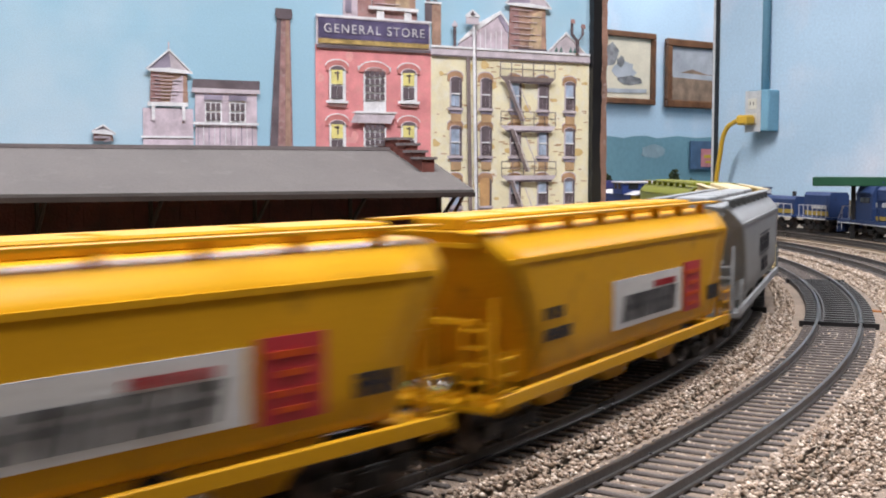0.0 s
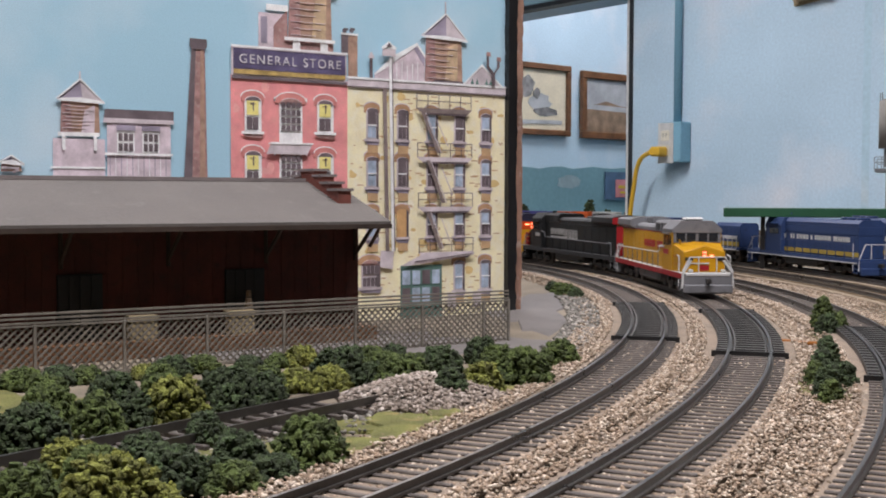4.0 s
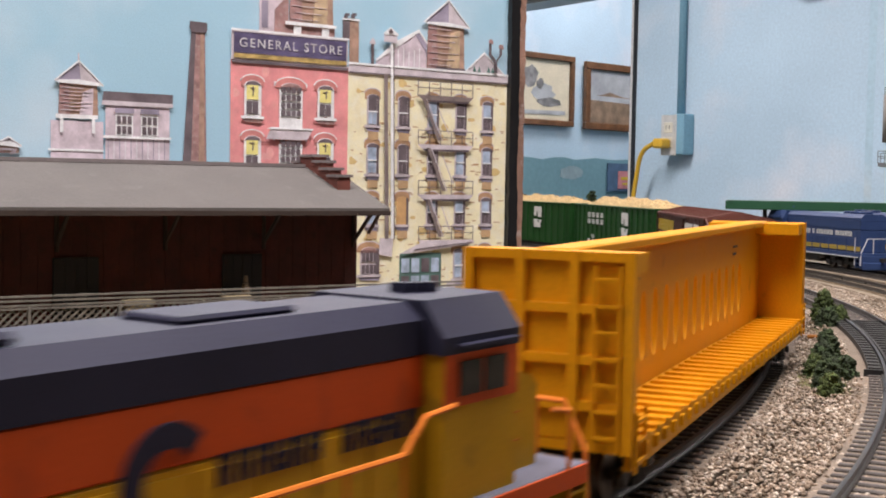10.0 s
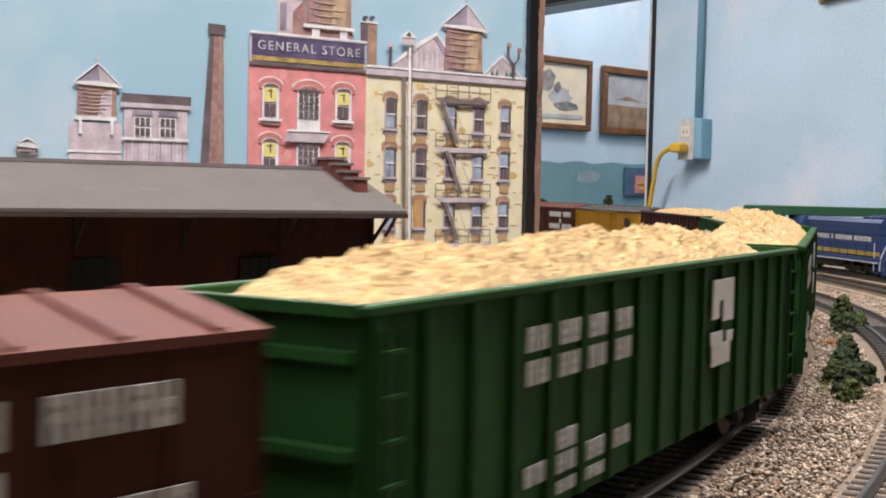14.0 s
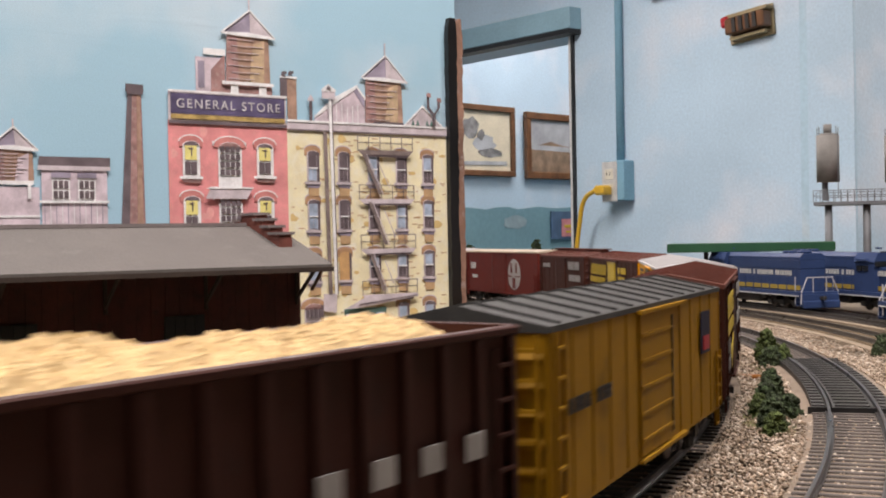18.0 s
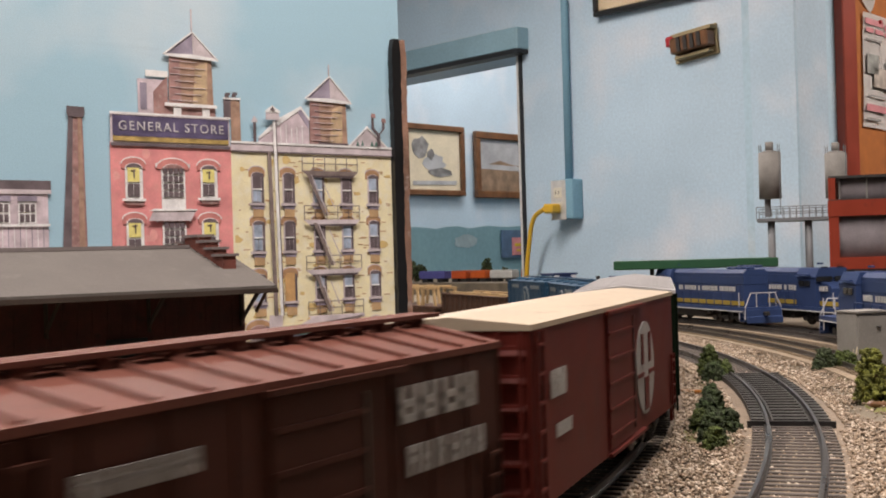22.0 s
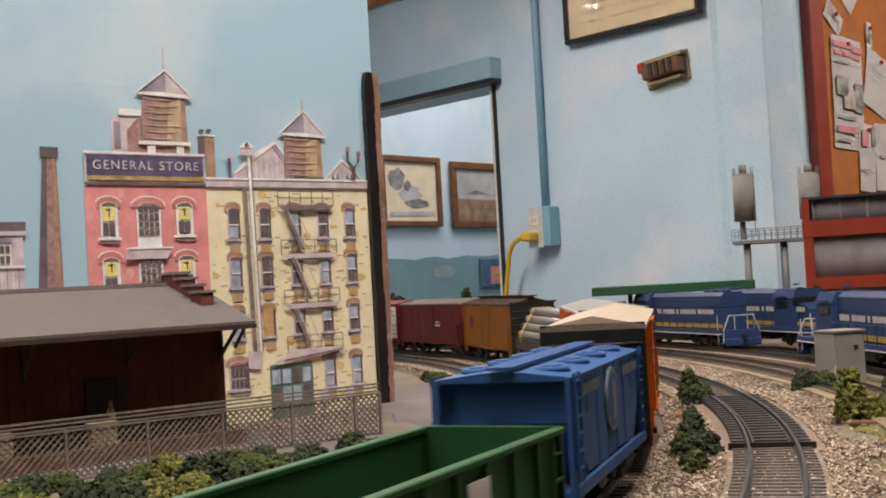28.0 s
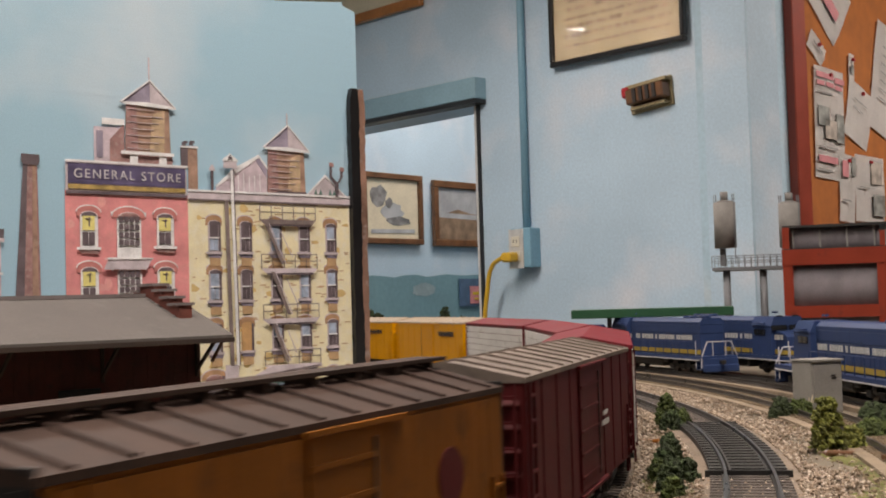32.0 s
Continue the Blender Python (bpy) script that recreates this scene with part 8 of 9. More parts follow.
for sy in (1, -1):
    bm = bmesh.new()
    for k in range(22):
        a0, a1 = math.radians(45 + k * 270 / 22), math.radians(45 + (k + 1) * 270 / 22)
        y0, y1 = sorted((sy * 0.0114, sy * 0.0118))
        prism(bm, [(sy * 0.010 - sy * q * math.cos(g), 0.0285 + q * math.sin(g)) for q, g in ((0.0042, a0), (0.0074, a0), (0.0074, a1), (0.0042, a1))], y0, y1, "y")
    part("round_emblem", bm, CH_BLUE, b, "dark blue ring emblem")
CARS.append(b)
b = centerbeam("bright yellow centerbeam flat car with oval openings", LEN[3], CB_YELLOW)
CARS.append(b)


def brown_box(label, L, hyd=True, yellow_door=False):
    c = boxcar(label, L, BROWN, BROWN_ROOF, door=0.034 if not yellow_door else 0.026, door_mat=YELLOW_INK if yellow_door else None, door_x=-0.004, ribs=14, roof_ribs=14)
    h = L / 2 - 0.0065
    y = 0.0184
    lettering(c, YELLOW_INK, h - 0.009, 0.0358, 0.064, 0.0074, 13, y, "yellow lettering bars", slant=0.42)
    lettering(c, YELLOW_INK, h - 0.011, 0.0300, 0.058, 0.0042, 18, y, "yellow lettering bars", slant=0.42)
    lettering(c, GREY_INK, h - 0.018, 0.0240, 0.017, 0.0042, 4, y)
    lettering(c, GREY_INK, h - 0.017, 0.0180, 0.018, 0.0042, 5, y)
    for sy in (1, -1):
        bm = bmesh.new()
        y0, y1 = sorted((sy * y, sy * (y + 0.00025)))
        hub = [(h - 0.0470 + 0.0042 * math.cos(0.449 * k), 0.0205 + 0.0042 * math.sin(0.449 * k)) for k in range(14)]
        for ol in (hub, [(h - 0.0470, 0.0225), (h - 0.0660, 0.0276), (h - 0.0655, 0.0252), (h - 0.0480, 0.0205)], [(h - 0.0475, 0.0196), (h - 0.0630, 0.0236), (h - 0.0620, 0.0216), (h - 0.0475, 0.0178)]):
            prism(bm, [(sy * px, pz) for px, pz in ol], y0, y1, "y")
        part("herald", bm, YELLOW_INK, c, "yellow winged herald")
    if not yellow_door:
        lettering(c, WHITE, -0.030, 0.0385, 0.026, 0.0048, 8, y)
        lettering(c, WHITE, -0.060, 0.0385, 0.016, 0.0048, 5, y)
        bars(c, WHITE, y, (-0.055, -0.052, 0.0325, 0.0365))
        lettering(c, WHITE, -0.030, 0.0270, 0.024, 0.0048, 7, y)
        lettering(c, WHITE, -0.058, 0.0270, 0.020, 0.0048, 7, y)
    else:
        lettering(c, YELLOW_INK, -0.028, 0.0385, 0.026, 0.0040, 8, y)
        lettering(c, YELLOW_INK, -0.030, 0.0325, 0.020, 0.0040, 5, y)
    bars(c, GREY_INK, y, (-0.064, -0.060, 0.020, 0.0206), (-0.070, -0.064, 0.0185, 0.0191), (-0.072, -0.066, 0.0170, 0.0176), (0.006, 0.010, 0.0250, 0.0256), (0.004, 0.010, 0.0265, 0.0271), name="data_bar")
    return c


CARS.append(brown_box("dark brown boxcar with yellow and white lettering bars", LEN[4]))
CARS.append(brown_box("dark brown boxcar with yellow and white lettering bars", LEN[5]))


def chip_car(label, L, body, green):
    c = gondola(label, L, body, 0.0478, 16, 0.0112 if green else 0.0080, "wood_chip_car", 0.0105)
    h, y = L / 2 - 0.0065, 0.0190
    if green:
        for z, hh, ks in ((0.0385, 0.0040, range(4)), (0.0330, 0.0040, range(4)), (0.0205, 0.0034, (1,)), (0.0165, 0.0034, range(4)), (0.0130, 0.0022, (1, 2))):
            for k in ks:
                x = h - 0.045 - k * 0.0125
                lettering(c, WHITE, x, z, 0.0085, hh, 2, y, "white lettering bars")
        x = -0.020 - (L - 0.2) * 0.5
        bars(c, WHITE, y, (x - 0.012, x + 0.004, 0.0395, 0.0445), (x - 0.012, x - 0.004, 0.0345, 0.0395), (x - 0.001, x + 0.004, 0.0355, 0.0395), (x - 0.010, x + 0.004, 0.0245, 0.0295), (x - 0.004, x + 0.005, 0.0295, 0.0325), (x - 0.012, x - 0.007, 0.0295, 0.0320), name="herald", label="white block herald")
    else:
        for k in (0, 1, 2, 3, 6, 7, 8, 9):
            bars(c, GREY_INK, y, (h - 0.046 - k * 0.0125, h - 0.0405 - k * 0.0125, 0.0285, 0.0328))
    return c


for i in (6, 7, 8):
    CARS.append(chip_car("dark green open car heaped with tan wood chips", LEN[i], GREEN, True))
CARS.append(chip_car("dark brown open car heaped with tan wood chips", LEN[9], BROWN_CHIP, False))
b = boxcar("weathered yellow boxcar with a grey roof", LEN[10], RWY_YELLOW, GREY_ROOF, door=0.032, ribs=12)
bars(b, CH_BLUE, 0.0184, (-0.062, -0.050, 0.0300, 0.0420), name="herald", label="dark blue shield herald")
bars(b, RED_INK, 0.0187, (-0.060, -0.052, 0.0310, 0.0350), name="herald")
lettering(b, BLACK_INK, 0.070, 0.0300, 0.030, 0.0030, 8, 0.0184)
CARS.append(b)
CARS.append(brown_box("dark brown boxcar with white lettering bars", LEN[11]))
b = boxcar("bright yellow boxcar with a black door and white roof", LEN[12], RAIL_YELLOW, WHITE_ROOF, door=0.030, door_mat=BLACK, door_x=-0.008, ribs=0, eave=0.0485)
lettering(b, BLACK_INK, 0.062, 0.0335, 0.032, 0.0085, 4, 0.0180, "black lettering bars")
lettering(b, BLACK_INK, 0.040, 0.0240, 0.030, 0.0085, 3, 0.0180)
bars(b, BLACK_INK, 0.0180, (0.034, 0.062, 0.0432, 0.0446), (0.046, 0.058, 0.0305, 0.0312), (0.050, 0.060, 0.0285, 0.0292), (0.058, 0.066, 0.0200, 0.0206), (0.036, 0.056, 0.0160, 0.0168), name="lettering")
lettering(b, BLACK_INK, -0.032, 0.0432, 0.044, 0.0022, 18, 0.0180)
for sy in (1, -1):
    for tilt, k in ((28, 0), (-28, 1)):
        bm = bmesh.new()
        box(bm, -0.0022, 0.0022, -0.0001, 0.0001, -0.0085, 0.0085, pose(-0.056 * sy, sy * (0.0181 + k * 0.0002), 0.0335, 0, tilt, 0))
        part("cross_emblem", bm, RED_INK, b, "red arm of a crossed emblem")
bars(b, LK_BLUE, 0.0186, (-0.0585, -0.0535, 0.0385, 0.0415), (-0.0585, -0.0535, 0.0255, 0.0285), name="emblem_tip")
CARS.append(b)
CARS.append(brown_box("dark brown boxcar with a yellow plug door", LEN[13], yellow_door=True))
b = boxcar("short brown boxcar with a roof walkway", LEN[14], BROWN, BROWN_ROOF, door=0.026, ribs=9, roofwalk=True)
lettering(b, GREY_INK, 0.050, 0.0380, 0.026, 0.0032, 8, 0.0184)
lettering(b, GREY_INK, -0.022, 0.0370, 0.030, 0.0062, 4, 0.0184)
lettering(b, GREY_INK, -0.024, 0.0280, 0.030, 0.0050, 6, 0.0184)
CARS.append(b)
b = boxcar("oxide red boxcar with a pale roof and round white emblem", LEN[15], OXIDE, ORANGE_ROOF, door=0.034, ribs=0, roof_ribs=0, eave=0.0500, peak=0.0517, roofwalk=False)
for sy in (1, -1):
    bm = bmesh.new()
    tube(bm, (-sy * 0.036, sy * 0.0178, 0.0290), (-sy * 0.036, sy * 0.0182, 0.0290), 0.0140, 28)
    em = part("round_emblem", bm, GREY_INK, b, "large round grey-white emblem")
bars(em, OXIDE, 0.0183, (-0.0392, -0.0328, 0.0165, 0.0262), (-0.0434, -0.0402, 0.0305, 0.0395), (-0.0318, -0.0286, 0.0305, 0.0395), (-0.0490, -0.0400, 0.0268, 0.0280), (-0.0320, -0.0230, 0.0268, 0.0280), name="emblem_cross")
lettering(b, WHITE, 0.074, 0.0330, 0.014, 0.0060, 3, 0.0180)
lettering(b, WHITE, 0.070, 0.0240, 0.014, 0.0030, 6, 0.0180)
CARS.append(b)
b = boxcar("dark green-black boxcar with a white roof and yellow emblem", LEN[16], BLACK_GREEN, WHITE_ROOF, door=0.036, ribs=10, roof_ribs=14, eave=0.0500, peak=0.0522)
for sy in (1, -1):
    bm = bmesh.new()
    tube(bm, (-sy * 0.024, sy * 0.0178, 0.0360), (-sy * 0.024, sy * 0.0189, 0.0360), 0.0040, 20)
    part("round_emblem", bm, SIGN_OCHRE, b, "small round ochre emblem")
lettering(b, WHITE, -0.036, 0.0375, 0.026, 0.0042, 5, 0.0184)
lettering(b, WHITE, -0.037, 0.0315, 0.026, 0.0042, 5, 0.0184)
lettering(b, WHITE, -0.038, 0.0255, 0.024, 0.0042, 5, 0.0184)
CARS.append(b)
for i in (17, 18, 19):
    CARS.append(short_hopper("dull blue two-bay covered hopper with a round emblem", LEN[i], HOP_BLUE))
b = gondola("brown gondola loaded with tan timber frames", LEN[20], GON_BROWN, 0.0270, 12)
rng = random.Random(4)
for k in range(5):
    x = -0.066 + k * 0.032
    fr = part("timber_frame", B((x - 0.0012, x + 0.0012, -0.0130, -0.0106, 0.0125, 0.0272), (x - 0.0012, x + 0.0012, 0.0106, 0.0130, 0.0125, 0.0272), (x - 0.0014, x + 0.0014, -0.0140, 0.0140, 0.0272, 0.0290)), TAN_WOOD, b, "tan timber frame")
part("timber_beam", B((-0.075, 0.075, -0.0132, -0.0108, 0.0290, 0.0302), (-0.075, 0.075, 0.0108, 0.0132, 0.0290, 0.0302)), TAN_WOOD, b)
load_heap("scrap_load", LEN[20] / 2 - 0.010, 0.0160, 0.0200, 0.006, TAN_WOOD, b, "loose timber scraps", 3.3)
CARS.append(b)
b = flatcar("brown flat car carrying tan timber frames", LEN[21], GON_BROWN)
for k in range(4):
    x = -0.054 + k * 0.036
    tr = part("timber_trestle", B((x - 0.0012, x + 0.0012, -0.0132, 0.0132, 0.0332, 0.0348)), TAN_WOOD, b, "tan timber trestle frame")
    for y in (-0.0118, 0.0118):
        for sx in (-1, 1):
            bm = bmesh.new()
            prism(bm, [(x + sx * 0.0150, 0.0150), (x + sx * 0.0126, 0.0150), (x + sx * 0.0096, 0.0310), (x + sx * 0.0120, 0.0310)], y - 0.0012, y + 0.0012, "y")
            part("leg", bm, TAN_WOOD, tr)
        part("cross_beam", B((x - 0.0135, x + 0.0135, y - 0.0014, y + 0.0014, 0.0310, 0.0332)), TAN_WOOD, tr)
CARS.append(b)
b = gondola("empty green gondola with ribbed sides", LEN[22], GON_GREEN, 0.0290, 12)
bars(b, WHITE, 0.0190, (-0.040, -0.030, 0.0185, 0.0265), name="herald", label="white block herald")
lettering(b, WHITE, 0.064, 0.0205, 0.030, 0.0035, 7, 0.0190)
CARS.append(b)
CARS.append(short_hopper("bright blue two-bay covered hopper", LEN[23], BRIGHT_BLUE, True, 0.0405))
BLACK_END = paint("black_end", (0.02, 0.02, 0.02), 0.5)
for i in (24, 25):
    b = boxcar("orange boxcar with black ends and a pale roof" if i == 24 else "orange boxcar with a white ribbed roof", LEN[i], ORANGE, ORANGE_ROOF if i == 24 else WHITE_ROOF, end=BLACK_END if i == 24 else None, door=0.030, ribs=10, roof_ribs=0 if i == 24 else 12)
    lettering(b, BLACK_INK, 0.066, 0.0330, 0.006, 0.0060, 1, 0.0184)
    lettering(b, BLACK_INK, 0.048, 0.0340, 0.005, 0.0070, 1, 0.0184)
    for k in range(4):
        lettering(b, BLACK_INK, -0.030, 0.0370 - k * 0.0062, 0.014, 0.0036, 4, 0.0184)
    CARS.append(b)
b = flatcar("black flat car loaded with grey pipes under yellow straps", LEN[26], BLACK)
hl = LEN[26] / 2 - 0.006
for sy in (1, -1):
    y0, y1 = sorted((sy * 0.0166, sy * 0.0178))
    part("side_board", B((-hl, hl, y0, y1, 0.0150, 0.0222)), BLACK, b)
part("pallet", B((-hl + 0.004, hl - 0.004, -0.0150, 0.0150, 0.0150, 0.0211)), BLACK, b)
for r, (n, z) in enumerate(((5, 0.0242), (4, 0.0297), (3, 0.0352), (2, 0.0407))):
    for k in range(n):
        y = (k - (n - 1) / 2) * 0.0066
        bm = bmesh.new()
        tube(bm, (-hl + random.uniform(0, 0.004), y, z), (hl - random.uniform(0, 0.004), y, z), 0.0031, 16)
        part("pipe", bm, PIPE_GREY, b, "grey pipe")
for x in (-0.060, 0.060):
    bm = bmesh.new()
    pts = [(-0.0185, 0.0190), (-0.0178, 0.0258), (-0.0062, 0.0439), (0.0062, 0.0439), (0.0178, 0.0258), (0.0185, 0.0190)]
    for (y0, z0), (y1, z1) in zip(pts, pts[1:]):
        vs = [bm.verts.new(v) for v in ((x - 0.0016, y0, z0), (x + 0.0016, y0, z0), (x + 0.0016, y1, z1), (x - 0.0016, y1, z1), (x - 0.0016, y0, z0 + 0.0004), (x + 0.0016, y0, z0 + 0.0004), (x + 0.0016, y1, z1 + 0.0004), (x - 0.0016, y1, z1 + 0.0004))]
        for fc in ((0, 1, 2, 3), (4, 7, 6, 5), (0, 4, 5, 1), (2, 6, 7, 3), (0, 3, 7, 4), (1, 5, 6, 2)):
            bm.faces.new([vs[k] for k in fc])
    part("strap", bm, STRAP, b, "yellow strap")
CARS.append(b)
b = boxcar("weathered orange-brown refrigerator car with dark ends", LEN[27], BROWN_ORANGE, DARK_BROWN_ROOF, end=BLACK_END, door=0.022, ribs=0, roofwalk=True, eave=0.0470)
for k in range(26):
    x = -LEN[27] / 2 + 0.009 + k * (LEN[27] - 0.018) / 26
    for sy in (1, -1):
        y0, y1 = sorted((sy * 0.0178, sy * 0.0181))
        part("board", B((x, x + 0.0048, y0, y1, 0.0120, 0.0450)), BROWN_ORANGE, b)
for sy in (1, -1):
    bm = bmesh.new()
    tube(bm, (-0.040, sy * 0.0181, 0.0320), (-0.040, sy * 0.0184, 0.0320), 0.0055, 20)
    part("round_emblem", bm, MAROON, b, "maroon round emblem")
CARS.append(b)
b = boxcar("maroon boxcar with a grey-brown roof", LEN[28], MAROON, DUSTY_ROOF, door=0.028, ribs=9, roofwalk=False)
bars(b, WHITE, 0.0184, (-0.030, -0.018, 0.0270, 0.0285), (-0.028, -0.020, 0.0300, 0.0312), name="lettering")
CARS.append(b)
for i in (29, 30, 31):
    CARS.append(boxcar("maroon-topped car with white slatted sides", LEN[i], MAROON, DARK_MAROON, door=0, slats=SLAT_WHITE, roof_ribs=0))
for i in (32, 33):
    b = boxcar("yellow boxcar with a pale roof", LEN[i], RAIL_YELLOW, ORANGE_ROOF, door=0.030, ribs=10)
    lettering(b, BLACK_INK, -0.030, 0.0360, 0.036, 0.0040, 8, 0.0184)
    CARS.append(b)
for c, a, z in zip(CARS, GAPS, GAPS[1:]):
    TRAIN_B.append((c, (a + z) / 2, (a - z) * 0.34))

# the short train on the inner track
HOP_YELLOW = paint("hopper_yellow", (0.62, 0.32, 0.008), 0.35, 0.05, 0.12)
HOP_SILVER = paint("hopper_grey", (0.30, 0.31, 0.31), 0.4, 0.06, 0.15)
HOP_CREAM = paint("hopper_cream", (0.62, 0.52, 0.30), 0.4, 0.05, 0.12)
HOP_LIME = paint("hopper_lime", (0.225, 0.235, 0.018), 0.4, 0.05, 0.12)
LIME_INK = paint("lime_ink", (0.16, 0.22, 0.02), 0.45)
CAB_BLUE = paint("caboose_blue", (0.030, 0.050, 0.17), 0.45, 0.08, 0.2)
A_GAPS = [0.672, 0.482, 0.298, 0.100, -0.082, -0.278, -0.392]
A_LEN = [a - b for a, b in zip(A_GAPS, A_GAPS[1:])]
SHORT = []
for i in (0, 1):
    b = hopper("bright yellow covered hopper with a white and red panel", A_LEN[i], HOP_YELLOW)
    bars(b, WHITE, 0.0186, (-0.034, 0.020, 0.0215, 0.0345), name="white_panel", label="white lettering panel")
    bars(b, RED_INK, 0.0186, (-0.052, -0.0365, 0.0205, 0.0355), name="red_panel", label="red square panel")
    bars(b, CH_ORANGE, 0.0189, (-0.0500, -0.0385, 0.0318, 0.0330), (-0.0480, -0.0405, 0.0285, 0.0296), (-0.0500, -0.0455, 0.0250, 0.0262), (-0.0435, -0.0390, 0.0250, 0.0262), (-0.0480, -0.0400, 0.0222, 0.0232), name="panel_mark")
    lettering(b, BLACK_INK, 0.014, 0.0230, 0.042, 0.0070, 8, 0.0189, slant=0.25)
    lettering(b, RED_INK, -0.010, 0.0305, 0.018, 0.0018, 9, 0.0189)
    lettering(b, BLACK_INK, 0.062, 0.0290, 0.012, 0.0028, 3, 0.0186)
    lettering(b, BLACK_INK, 0.062, 0.0240, 0.016, 0.0028, 5, 0.0186)
    lettering(b, BLACK_INK, -0.060, 0.0220, 0.012, 0.0045, 4, 0.0186)
    SHORT.append(b)
b = hopper("dull grey covered hopper with dark lettering bars", A_LEN[2], HOP_SILVER)
lettering(b, BLACK_INK, 0.016, 0.0290, 0.048, 0.0062, 5, 0.0187)
lettering(b, BLACK_INK, 0.006, 0.0205, 0.030, 0.0052, 4, 0.0187)
bars(b, BLACK_INK, 0.0187, (-0.032, 0.016, 0.0362, 0.0367), (-0.032, 0.016, 0.0278, 0.0283))
SHORT.append(b)
b = hopper("cream covered hopper with a black block emblem", A_LEN[3], HOP_CREAM)
bars(b, BLACK_INK, 0.0187, (-0.052, -0.034, 0.0375, 0.0385), (-0.052, -0.034, 0.0250, 0.0258), name="emblem_bar")
lettering(b, BLACK_INK, -0.036, 0.0280, 0.015, 0.0075, 3, 0.0187)
lettering(b, GREY_INK, 0.058, 0.0300, 0.014, 0.0024, 4, 0.0187)
lettering(b, GREY_INK, 0.058, 0.0255, 0.018, 0.0024, 5, 0.0187)
lettering(b, GREY_INK, 0.012, 0.0210, 0.014, 0.0016, 8, 0.0187)
SHORT.append(b)
b = hopper("lime green covered hopper with blue, green and red birds", A_LEN[4], HOP_LIME)
for z, mt in ((0.0370, BRIGHT_BLUE), (0.0315, GREEN), (0.0250, ORANGE)):
    for sy in (1, -1):
        bm = bmesh.new()
        y0, y1 = sorted((sy * 0.0186, sy * 0.0189))
        prism(bm, [(-0.034 * sy, z + 0.0005), (-0.040 * sy, z + 0.0028), (-0.058 * sy, z + 0.0036), (-0.050 * sy, z + 0.0010), (-0.046 * sy, z - 0.0012)], y0, y1, "y")
        part("bird_emblem", bm, mt, b)
lettering(b, LIME_INK, 0.016, 0.0330, 0.034, 0.0050, 5, 0.0187)
lettering(b, LIME_INK, 0.012, 0.0250, 0.034, 0.0050, 5, 0.0187)
lettering(b, LIME_INK, 0.062, 0.0300, 0.022, 0.0022, 6, 0.0187)
lettering(b, LIME_INK, 0.060, 0.0240, 0.016, 0.0022, 5, 0.0187)
SHORT.append(b)


